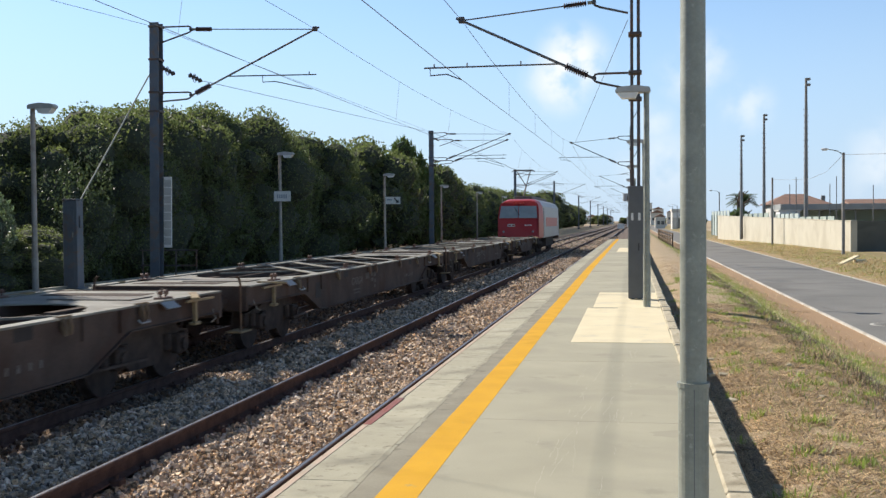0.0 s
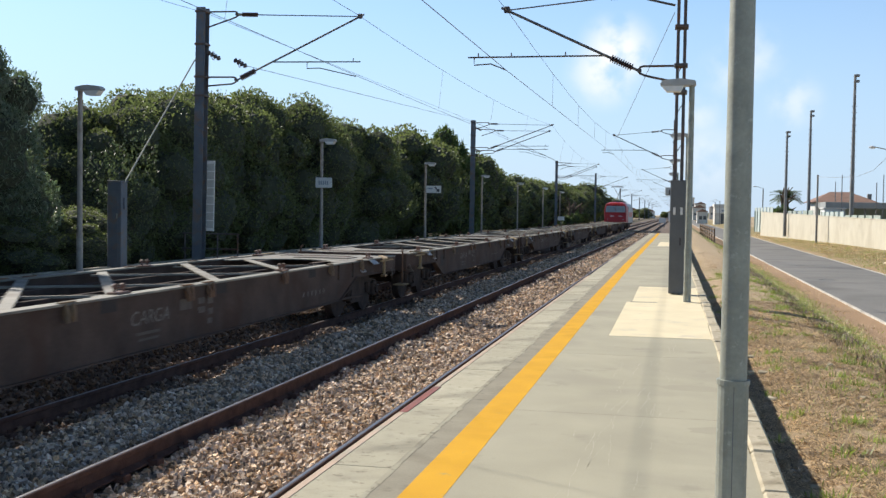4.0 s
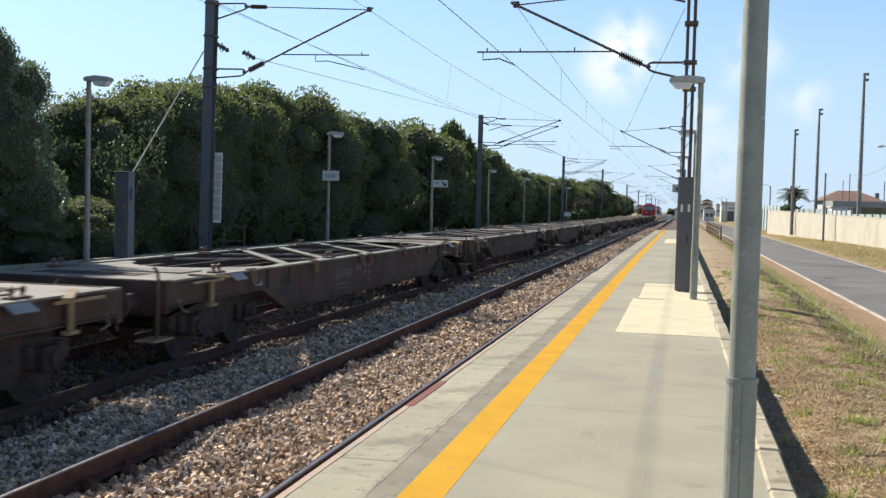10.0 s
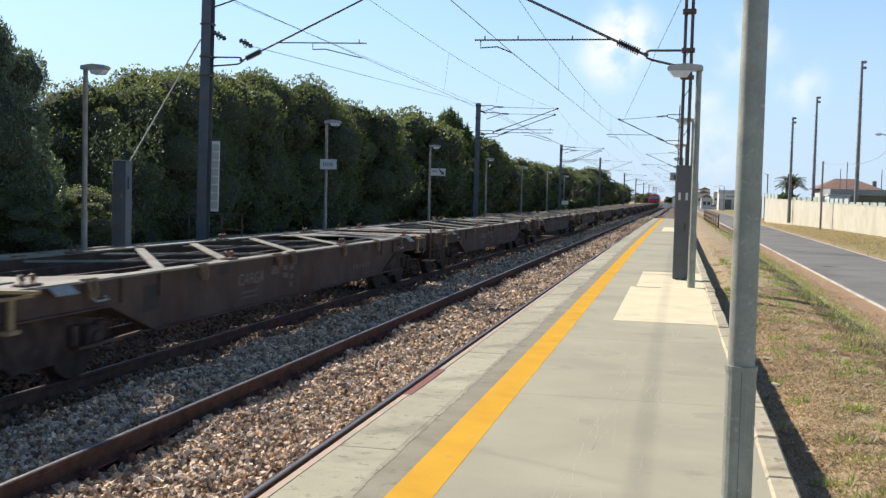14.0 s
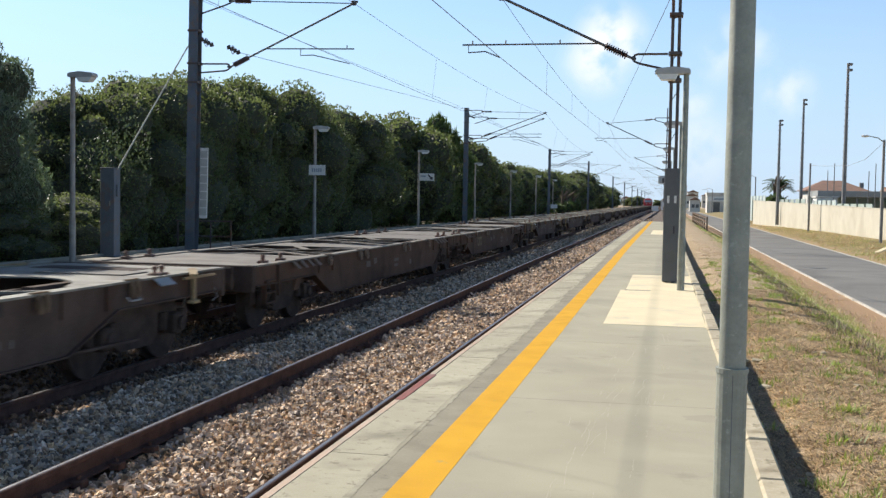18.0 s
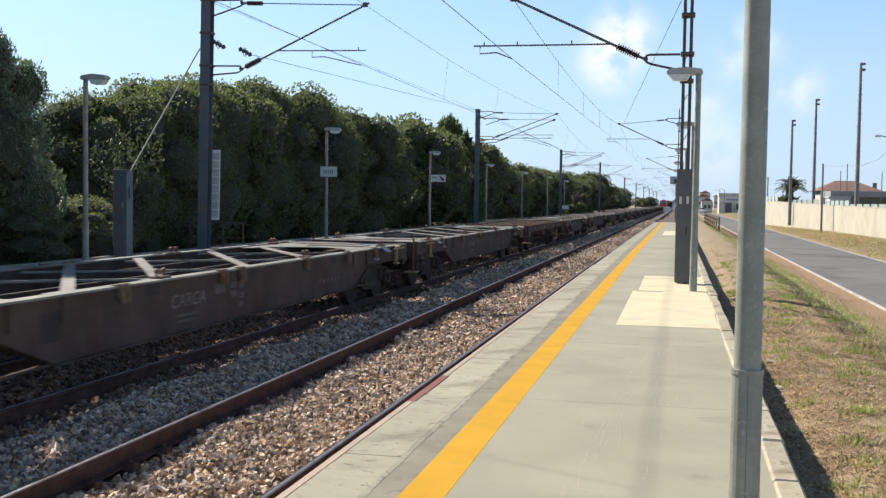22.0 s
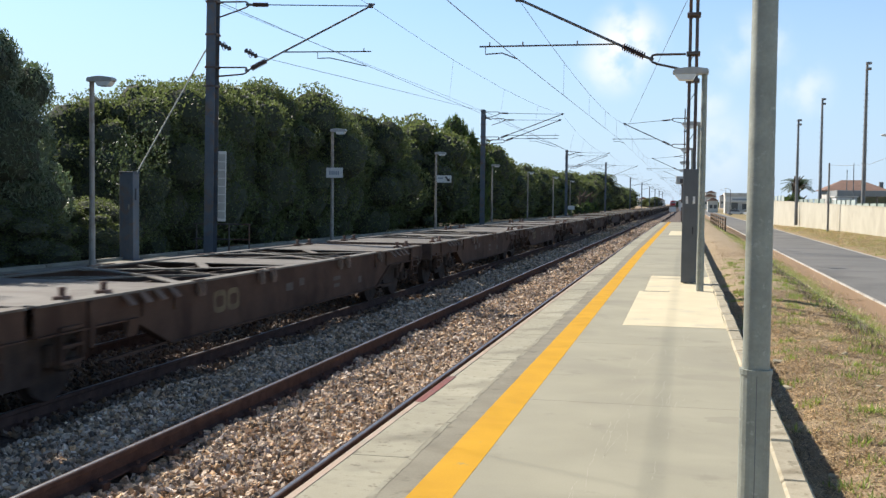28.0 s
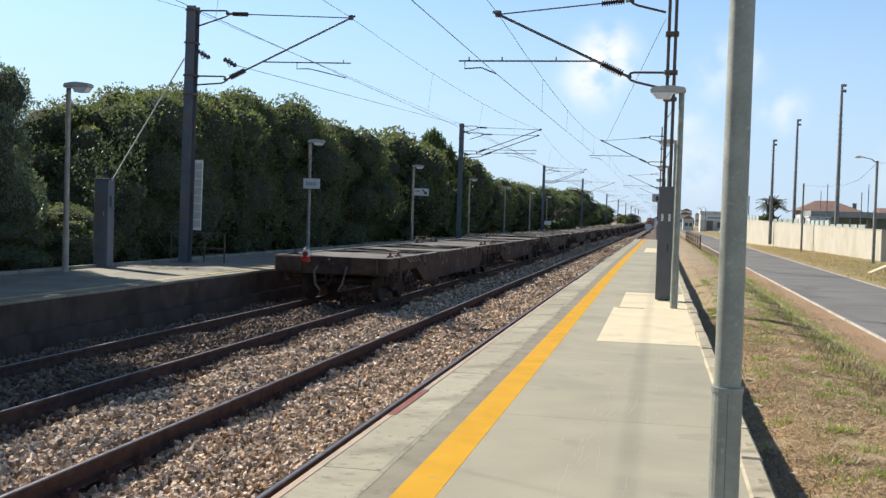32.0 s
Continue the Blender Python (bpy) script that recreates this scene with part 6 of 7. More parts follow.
def woods():
    rnd = random.Random(11)
    trunk = trunk_mesh(4.6, 0.16, 2)
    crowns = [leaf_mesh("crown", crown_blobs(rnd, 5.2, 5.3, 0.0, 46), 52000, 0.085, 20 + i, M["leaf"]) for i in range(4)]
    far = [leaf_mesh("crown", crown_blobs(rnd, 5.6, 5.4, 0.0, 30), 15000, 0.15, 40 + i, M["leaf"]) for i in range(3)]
    light = leaf_mesh("crown", crown_blobs(rnd, 2.8, 3.6, 0.8, 14)[1:], 1500, 0.09, 60, M["leaf4"], core=False)
    spiky = leaf_mesh("crown", crown_blobs(rnd, 4.6, 5.4, 0.3, 16), 12000, 0.36, 61, M["leaf3"], aspect=0.16, droop=-0.5)
    olive = leaf_mesh("crown", crown_blobs(rnd, 4.6, 5.4, 0.2, 40)[1:], 60000, 0.10, 62, M["leaf2"], aspect=0.28, droop=-0.4)
    i = 0
    for y, w, h in TREES:
        x = -16.5 - (-0.45 if y < 20 else rnd.uniform(-0.25, 0.35))
        m = (crowns if y < 64 else far)[i % (4 if y < 64 else 3)]
        tree(m, trunk, (x + drift(y), y, -0.3), rnd.uniform(0, 360), (w, w, h), "dense dark green tree, one of a closed row")
        i += 1
    tree(olive, trunk, (-15.95, 21.3, -0.3), 20, (0.95, 0.95, 1.14), "grey-green feathery tree at the end of the row")
    tree(light, trunk_mesh(2.0, 0.05, 9), (-14.3, 26.4, -0.3), 60, (0.75, 0.75, 1.05), "pale green shrub before the dark trees")
    for x, y, w, h in ((-15.0, 14.5, 0.6, 0.34), (-14.9, 17.8, 0.6, 0.34), (-15.0, 21.0, 0.65, 0.38), (-15.0, 24.4, 0.6, 0.36)):
        tree(crowns[0], trunk, (x, y, -0.5), 47 * y, (w, w, h), "low dark green bush under the trees", "bushes under the trees")
    tree(spiky, trunk, (-16.2 + drift(79), 79, -0.3), 0, (1.2, 1.2, 1.46), "bright green spiky tree among darker trees")


# y, width and height of each tree
# the last five, mostly out of view, are tall to shade the wagons
TREES = [(29.4, 0.90, 0.92), (32.6, 1.0, 1.07), (36.2, 1.1, 1.17), (40.2, 1.1, 1.20), (44.0, 1.15, 1.23), (47.3, 0.95, 1.20), (54.2, 1.25, 1.24), (60.0, 0.95, 1.08), (65.5, 1.30, 1.31), (71.5, 1.1, 1.20), (86, 1.25, 1.31), (92.5, 1.1, 1.21), (99, 1.1, 1.13), (106, 1.1, 0.99), (113, 1.25, 1.06), (120, 1.25, 1.04), (128, 1.3, 1.04), (136, 1.4, 1.06), (145, 1.5, 1.17), (154, 1.5, 1.13), (165, 1.4, 1.04), (178, 1.5, 1.09), (192, 1.65, 1.25), (207, 1.75, 1.36), (224, 1.9, 1.47), (240, 1.8, 1.23), (257, 1.9, 1.0), (276, 1.9, 1.11), (297, 2.0, 1.15), (318, 2.1, 1.19), (342, 2.2, 1.23), (17, 1.1, 1.39), (13, 1.1, 1.37), (8.5, 1.1, 1.26), (3.5, 1.05, 1.25), (-3, 1.0, 1.0)]
woods()
# second row closing the gaps
def back_row():
    rnd = random.Random(17)
    trunk = trunk_mesh(4.2, 0.16, 4)
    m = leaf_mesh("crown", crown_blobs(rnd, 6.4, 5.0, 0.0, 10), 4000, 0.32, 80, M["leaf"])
    for i in range(24):
        y = 22 + 6.5 * i
        tree(m, trunk, (-20.8 + drift(y) + rnd.uniform(-0.4, 0.4), y, -0.35), rnd.uniform(0, 360), (1.0, 1.0, rnd.uniform(0.8, 0.92)), "dark green tree in the second row", "trees of the second row")


back_row()


# ---- grass, straw and weeds of the bank ----
def blades(name, n, area, length, width, seed, material, label, clumps=0, keep=None, spread=0.12, flat=(0.45, 1.5)):
    g = np.random.default_rng(seed)
    (x0, y0), (x1, y1) = area
    if clumps:
        cx, cy = g.uniform(x0, x1, clumps), y0 + (y1 - y0) * g.uniform(0, 1, clumps) ** 1.4
        k = g.integers(0, clumps, n)
        x, y = cx[k] + g.normal(size=n) * spread, cy[k] + g.normal(size=n) * spread
    else:
        x, y = g.uniform(x0, x1, n), y0 + (y1 - y0) * g.uniform(0, 1, n) ** 1.5
    z = np.array([ground_height(a, b) for a, b in zip(x, y)])
    off = np.array([road_bend(b) * min(max((a - 0.7) / 4.6, 0), 1) for a, b in zip(x, y)])
    x = x + off
    ln = length * g.uniform(0.4, 1.3, n)
    az = g.uniform(0, 6.283, n)
    lean = g.uniform(*flat, n)
    d = np.stack([np.cos(az) * np.sin(lean), np.sin(az) * np.sin(lean), np.cos(lean)], -1) * ln[:, None]
    s = np.stack([-np.sin(az), np.cos(az), np.zeros(n)], -1) * width * g.uniform(0.6, 1.4, n)[:, None]
    p = np.stack([x, y, z - 0.01 + (0.012 if flat[0] > 1 else 0)], -1)
    v = np.stack([p - s, p + s, p + d], 1).reshape(-1, 3)
    me = pydata(name, v, np.arange(3 * n).reshape(n, 3), material)
    return tagged(part(name, me, None), label, "grass", kind="stuff")


blades("straw_litter", 80000, ((0.72, 3.0), (3.0, 20)), 0.066, 0.0062, 12, M["straw"], "pale straw litter on the bank", flat=(1.2, 1.56))
blades("brown_litter", 90000, ((0.72, 3.0), (3.0, 22)), 0.060, 0.0062, 13, M["deadstem"], "brown litter on the bank", flat=(1.15, 1.56))
blades("dark_litter", 36000, ((0.72, 3.0), (3.0, 22)), 0.045, 0.0060, 16, M["darkstem"], "dark litter on the bank", clumps=3500, spread=0.09, flat=(1.15, 1.56))
blades("litter_behind", 36000, ((0.72, -9.0), (3.0, 3.2)), 0.066, 0.0065, 31, M["deadstem"], "brown litter on the bank", flat=(1.15, 1.56))
blades("dead_stems", 26000, ((0.8, 3.5), (3.4, 50)), 0.06, 0.004, 11, M["deadstem"], "flattened brown dead stems on the bank", clumps=3000, spread=0.10, flat=(0.8, 1.5))
blades("dry_grass", 22000, ((0.8, 8), (3.3, 45)), 0.05, 0.004, 1, M["straw"], "short dry straw on the bank", flat=(0.8, 1.5))
blades("grey_stems", 22000, ((0.9, 6), (3.2, 40)), 0.06, 0.0045, 15, M["greystem"], "grey dead stems on the bank", clumps=420, spread=0.20, flat=(0.7, 1.5))
# dark stems also stand for the shaded back edge of the crest
blades("crest_stubble", 16000, ((2.35, 9), (3.05, 42)), 0.10, 0.0050, 17, M["darkstem"], "dark ragged stubble along the crest of the bank", clumps=420, spread=0.10, flat=(0.3, 1.3))
blades("green_weeds", 9000, ((0.85, 4.6), (2.9, 34)), 0.085, 0.0085, 3, M["grass"], "small green weeds dotted over the bank", clumps=150, spread=0.07, flat=(0.2, 1.2))
blades("thin_green_grass", 9000, ((1.1, 6), (2.8, 34)), 0.06, 0.005, 21, M["grass"], "thin green grass growing through the litter", clumps=90, spread=0.24, flat=(0.4, 1.4))
blades("ditch_grass", 60000, ((2.7, 11), (4.2, 95)), 0.11, 0.007, 4, M["grass"], "yellow-green grass in the ditch", clumps=900, spread=0.22)
blades("ditch_straw", 20000, ((2.6, 8), (4.6, 90)), 0.12, 0.007, 14, M["straw"], "dry grass in the ditch", clumps=900, spread=0.25)
blades("verge_grass", 22000, ((10.2, 30), (13.2, 150)), 0.20, 0.012, 5, M["straw"], "dry grass on the verge before the wall", clumps=1500, spread=0.3)
blades("verge_weeds", 9000, ((10.0, 30), (13.2, 120)), 0.18, 0.012, 6, M["grass"], "green weeds on the verge before the wall", clumps=500, spread=0.3)
def bank_litter():
    rnd = random.Random(9)
    for i in range(10):
        x, y = rnd.uniform(0.9, 2.9), rnd.uniform(5, 20)
        s = rnd.uniform(0.02, 0.05)
        bm = box(B(), (-s, -s * 1.3, -s * 0.6), (s, s * 1.3, s * 0.6), s * 0.35)
        for v in bm.verts:
            v.co += Vector((rnd.uniform(-1, 1), rnd.uniform(-1, 1), rnd.uniform(-1, 1))) * s * 0.25
        o = tagged(part("stone", bm, M["kerb"]), "small pale stone on the dry bank", "stone", group="stones on the bank")
        o.matrix_basis = pose(x, y, ground_height(x, y) + s * 0.3, 0, 0, rnd.uniform(0, 360))


bank_litter()


# ---- beyond the road ----
def boundary_wall():
    w = thing("wall_east", "long cream rendered boundary wall with stains", "wall", kind="structure")
    ys = [74.5 + 6 * i for i in range(12)]
    for a, b in zip(ys, ys[1:]):
        xa, xb = wall_line(a), wall_line(b)
        ta, tb = 1.34 + 0.0105 * (a - 74.5), 1.34 + 0.0105 * (b - 74.5)
        bm = B()
        v = [bm.verts.new(p) for p in ((xa, a, -1.0), (xb, b - 0.02, -1.0), (xb, b - 0.02, tb), (xa, a, ta), (xa + 0.22, a, -1.0), (xb + 0.22, b - 0.02, -1.0), (xb + 0.22, b - 0.02, tb), (xa + 0.22, a, ta))]
        for f in ((0, 1, 2, 3), (7, 6, 5, 4), (3, 2, 6, 7), (0, 3, 7, 4), (1, 5, 6, 2)):
            bm.faces.new([v[i] for i in f])
        bmesh.ops.recalc_face_normals(bm, faces=bm.faces[:])
        part("wall_panel", bm, M["wall"], w)
    part("corner_pillar", box(B(), (14.30, 74.2, -1.0), (14.72, 74.49, 1.42), 0.02), M["wall"], w, "cream corner pillar")
    part("end_wall", box(B(), (14.73, 74.3, -1.0), (40, 74.48, 1.36), 0.01), M["wallshade"], w, "dark return of the wall, shade in its colour")
    part("wall_coping", bar(B(), (wall_line(74.5) + 0.11, 74.5, 1.355), (wall_line(140.5) + 0.11, 140.5, 1.355 + 0.0105 * 66), 0.28, 0.05), M["wall"], w)


boundary_wall()


def street_lamp(x, y, h, arm=True):
    l = thing("street_lamp", "concrete street lamp post with a curved arm and wires", "street lamp", (x, y, -0.72), group="street lamps")
    bm = B()
    box(bm, (-0.085, -0.11, 0), (0.085, 0.11, h * 0.5), 0.02)
    box(bm, (-0.07, -0.09, h * 0.5), (0.07, 0.09, h), 0.02)
    part("post", bm, M["kerbpost"], l)
    if not arm:
        return l
    part("arm", tube(B(), [(0, 0, h - 0.15), (-0.35, 0, h + 0.1), (-0.9, 0, h + 0.22)], 0.03), M["galv"], l)
    hd = B()
    bmesh.ops.create_uvsphere(hd, u_segments=10, v_segments=6, radius=0.16, matrix=Matrix.Translation((-1.1, 0, h + 0.22)) @ Matrix.Diagonal((1.5, 0.8, 0.55, 1)))
    part("lamp_head", hd, M["white"], l, "pale lamp head")
    return l


M["kerbpost"] = surface("weathered_concrete_post", (0.195, 0.188, 0.180), (0.300, 0.292, 0.277), 3, 0.9, 0, 0.2, 40)
M["flood"] = surface("dark_steel_column", (0.170, 0.170, 0.170), (0.272, 0.272, 0.264), 3, 0.7, 0.1, 0.1, 40)
M["roof"] = surface("clay_tile_roof", (0.21, 0.125, 0.09), (0.29, 0.175, 0.13), 1.5, 0.85, 0, 0.3, 20, stain=(0.19, 0.12, 0.09), stain_scale=0.6)
M["house"] = surface("pale_house_render", (0.55, 0.53, 0.48), (0.66, 0.64, 0.59), 0.6, 0.9, 0, 0.1, 20, stain=(0.45, 0.43, 0.39), stain_scale=0.4, rand=0.12)
M["greenish"] = surface("pale_green_panel", (0.33, 0.42, 0.38), (0.42, 0.50, 0.46), 0.6, 0.8, 0, 0.1, 20)
M["canopy"] = surface("dark_canopy_sheet", (0.26, 0.27, 0.26), (0.33, 0.34, 0.33), 0.8, 0.7, 0.1, 0.1, 20)
M["mesh"] = surface("grey_green_mesh", (0.27, 0.32, 0.29), (0.36, 0.41, 0.37), 0.8, 0.85, 0, 0.1, 30, stain=(0.22, 0.27, 0.22), stain_scale=0.7)
M["pale"] = surface("pale_sheet", (0.36, 0.42, 0.40), (0.46, 0.52, 0.49), 0.8, 0.7, 0, 0.1, 30, stain=(0.30, 0.34, 0.32), stain_scale=0.7)
M["window"] = surface("window_pane", (0.06, 0.07, 0.08), (0.10, 0.11, 0.12), 1, 0.1, 0, 0, 20)

for x, y, h in ((12.95, 69.4, 6.3), (12.32, 98.0, 5.9), (11.9, 150, 6.0)):
    street_lamp(x, y, h, y != 98.0)
wire("street_wire", [(12.95, 69.4, 5.45), (13.4, 78, 4.75), (13.6, 86, 4.6), (12.9, 92, 4.75), (12.32, 98, 5.0)], 0.012, "sagging cable between street lamps")
wire("street_wire", [(12.95, 69.4, 5.45), (14.2, 62, 5.05), (15.4, 55, 4.95), (17, 46, 5.3)], 0.012, "sagging cable between street lamps")


def floodlight(x, y, h):
    f = thing("floodlight_column", "tall dark floodlight column behind the wall", "floodlight", (x, y, -0.6), group="floodlight columns")
    part("column", cyl(B(), (0, 0, 0), (0, 0, h), 0.19, 0.10, 10), M["flood"], f)
    for z, s in ((h - 0.05, 1), (h - 0.5, 1)):
        part("floodlight_head", box(B(), (-0.1, -0.15, z - 0.10), (0.34, 0.15, z + 0.10), 0.04), M["flood"], f)
    rungs = B()
    for i in range(18):
        bar(rungs, (-0.22, 0.0, 2.5 + 0.5 * i), (0.22, 0, 2.5 + 0.5 * i), 0.03, 0.03)
    part("climbing_rung", rungs, M["flood"], f)


for x, y, h in ((14.07, 91.0, 13.48), (13.62, 115.0, 12.9), (11.75, 119.0, 11.1)):
    floodlight(x, y, h)


def house(name, lo, hi, roof_h, label, mat="house", roof="roof", windows=(), gable=True):
    """A house: walls, pitched or flat roof, windows on the side to the camera (x, z, w, h from the corner)."""
    h = thing(name, label, "building", (lo[0], lo[1], lo[2]))
    dx, dy, dz = hi[0] - lo[0], hi[1] - lo[1], hi[2] - lo[2]
    part("wall", box(B(), (0, 0, 0), (dx, dy, dz)), M[mat], h)
    if gable:
        bm = prism(B(), [(-0.3, 0), (dx + 0.3, 0), (dx * 0.5, roof_h)], -0.3, dy + 0.3, "y") if dx < dy else prism(B(), [(-0.3, 0), (dy + 0.3, 0), (dy * 0.5, roof_h)], -0.3, dx + 0.3, "x")
    else:
        bm = box(B(), (-0.2, -0.2, 0), (dx + 0.2, dy + 0.2, roof_h), 0.02)
    o = part("roof", bm, M[roof], h)
    o.location = (0, 0, dz + 0.004)
    for x, z, w, hh in windows:
        wf = part("window", box(B(), (x - 0.08, -0.05, z - 0.08), (x + w + 0.08, -0.004, z + hh + 0.08)), M["line"], h)
        part("pane", box(B(), (x, -0.06, z), (x + w, -0.052, z + hh)), M["window"], wf)
    return h


def beyond():
    club = thing("clubhouse", "low house with a hipped red tile roof behind the wall", "building", (14.5, 120, -0.6))
    part("wall", box(B(), (0.5, 0.8, 0), (6.4, 7.2, 3.75)), M["house"], club)
    for k in range(2):
        part("window", box(B(), (1.0 + 1.9 * k, 0.76, 2.2), (2.1 + 1.9 * k, 0.796, 3.1)), M["window"], club)
    hip = B()
    v = [hip.verts.new(p) for p in ((0, 0, 3.7), (6.9, 0, 3.7), (6.9, 8, 3.7), (0, 8, 3.7), (2.4, 4, 4.9), (4.4, 4, 4.9))]
    for f in ((0, 1, 5, 4), (1, 2, 5), (2, 3, 4, 5), (3, 0, 4), (3, 2, 1, 0)):
        hip.faces.new([v[i] for i in f])
    part("roof", hip, M["roof"], club)
    part("chimney", box(B(), (6.2, 3.4, 3.7), (6.6, 3.9, 4.7), 0.02), M["flood"], club)
    st = thing("grandstand_canopy", "long dark canopy on posts behind the wall", "canopy", (14.6, 110, 0.45))
    part("canopy_sheet", box(B(), (0, 0, 1.95), (28, 7, 2.55), 0.03), M["canopy"], st)
    part("back_wall", box(B(), (0.2, 6.6, -1.5), (28, 6.8, 1.95)), M["greenish"], st)
    for i in range(9):
        part("canopy_post", cyl(B(), (0.3 + 3.4 * i, 0.3, -1.5), (0.3 + 3.4 * i, 0.3, 1.95), 0.07, seg=8), M["flood"], st)
    sh = thing("changing_hut", "small white flat-roofed hut behind the wall", "hut", (13.75, 104, -0.6))
    part("wall", box(B(), (0, 0, 0), (1.8, 3, 2.85)), M["white"], sh)
    part("flat_roof", box(B(), (-0.12, -0.12, 2.85), (1.92, 3.12, 2.98), 0.02), M["house"], sh)
    part("door", box(B(), (0.4, -0.03, 0), (1.3, -0.004, 2.1)), M["greenish"], sh)
    shed = thing("brown_shed", "long low shed with a brown roof behind the canopy", "building", (24, 122, -0.6))
    part("wall", box(B(), (0, 0, 0), (22, 8, 3.4)), M["canopy"], shed)
    part("roof", prism(B(), [(-0.4, 3.4), (8.4, 3.4), (4, 4.3)], -0.4, 22.4, "x"), M["roof"], shed)
    for i, (x, y, w, hh) in enumerate(((15.2, 132, 8, 2.6), (11.0, 152, 5, 2.8))):
        g = thing("green_panel_fence", "pale green sheet fence behind the wall", "fence", (x, y, -0.6))
        for k in range(4):
            part("panel", box(B(), (k * w / 4, 0, 0), ((k + 0.97) * w / 4, 0.06, hh)), M["greenish"], g)
    # pale sheet and mesh fences on the ground behind the wall
    for x, y, n, ln, top, mat, label in ((14.3, 80.0, 5, 2.6, 1.7, "mesh", "grey-green mesh fence behind the wall"), (14.0, 94.5, 5, 2.2, 2.0, "pale", "pale sheet fence behind the wall"), (13.2, 108, 6, 3.4, 2.15, "mesh", "grey-green mesh fence behind the wall"), (11.8, 134, 6, 3.2, 2.65, "pale", "pale sheet fence behind the wall")):
        f = thing("yard_fence", label, "fence", (x, y, -0.6), group="fences behind the wall")
        for k in range(n):
            part("panel", box(B(), (-0.04 * k * ln, k * ln, 0), (-0.04 * k * ln + 0.05, (k + 0.98) * ln, top + 0.6)), M[mat], f)
            part("post", box(B(), (-0.04 * k * ln - 0.03, (k + 0.982) * ln, 0), (-0.04 * k * ln + 0.07, (k + 0.998) * ln, top + 0.62)), M["mesh"], f)
    for x, y, h in ((17.5, 100, 4.6), (19.5, 108, 5.6), (22.0, 104, 4.6), (16.6, 118, 5.2), (25, 102, 4.4), (15.2, 104, 5.4)):
        p = thing("net_post", "thin grey net post behind the wall", "post", (x, y, -0.6), group="net posts")
        part("post", cyl(B(), (0, 0, 0), (0, 0, h + 0.6), 0.05, 0.04, 6), M["flood"], p)


beyond()


def palm(x, y, h):
    p = thing("palm_tree", "palm tree with a spreading crown behind the wall", "tree", (x, y, -0.6))
    part("trunk", cyl(B(), (0, 0, 0), (0, 0, h), 0.3, 0.22, 10), M["bark"], p)
    rnd = random.Random(4)
    for i in range(46):
        a = 2 * math.pi * i / 46 * 3 + rnd.uniform(-0.1, 0.1)
        rise = rnd.uniform(0.1, 1.45)
        L = rnd.uniform(1.9, 2.6)
        bm = B()
        pts = []
        for k in range(8):
            f = k / 7
            pts.append(Vector((math.cos(a) * L * f * math.cos(rise * (1 - f * 0.6)), math.sin(a) * L * f * math.cos(rise * (1 - f * 0.6)), h + L * (math.sin(rise) * f - 0.55 * f * f))))
        side = Vector((-math.sin(a), math.cos(a), 0))
        for k in range(7):
            for s in (-1, 1):
                for q in range(3):
                    c = pts[k].lerp(pts[k + 1], q / 3)
                    wl = 0.70 * math.sin(math.pi * (k + q / 3 + 0.6) / 8)
                    e = c + side * s * wl + (pts[k + 1] - pts[k]).normalized() * wl * 0.6 - Vector((0, 0, 0.12))
                    bm.faces.new([bm.verts.new(v) for v in (c, c + (pts[k + 1] - pts[k]) * 0.3, e)])
        part("frond", bm, M["palm"], p)


palm(15.2, 152, 4.6)


def fence():
    f = thing("roadside_fence", "weathered brown wooden fence beside the road", "fence", (3.2, 84, -0.62))
    for i in range(9):
        part("post", box(B(), (-0.06, 5.2 * i - 0.06, -0.3), (0.06, 5.2 * i + 0.06, 1.15), 0.01), M["fence"], f)
    for z in (0.35, 0.75, 1.05):
        part("rail", bar(B(), (0, -0.2, z), (0, 41.8, z), 0.04, 0.12), M["fence"], f)


M["fence"] = surface("weathered_fence_wood", (0.13, 0.085, 0.055), (0.21, 0.15, 0.10), 4, 0.9, 0, 0.3, 40)
fence()


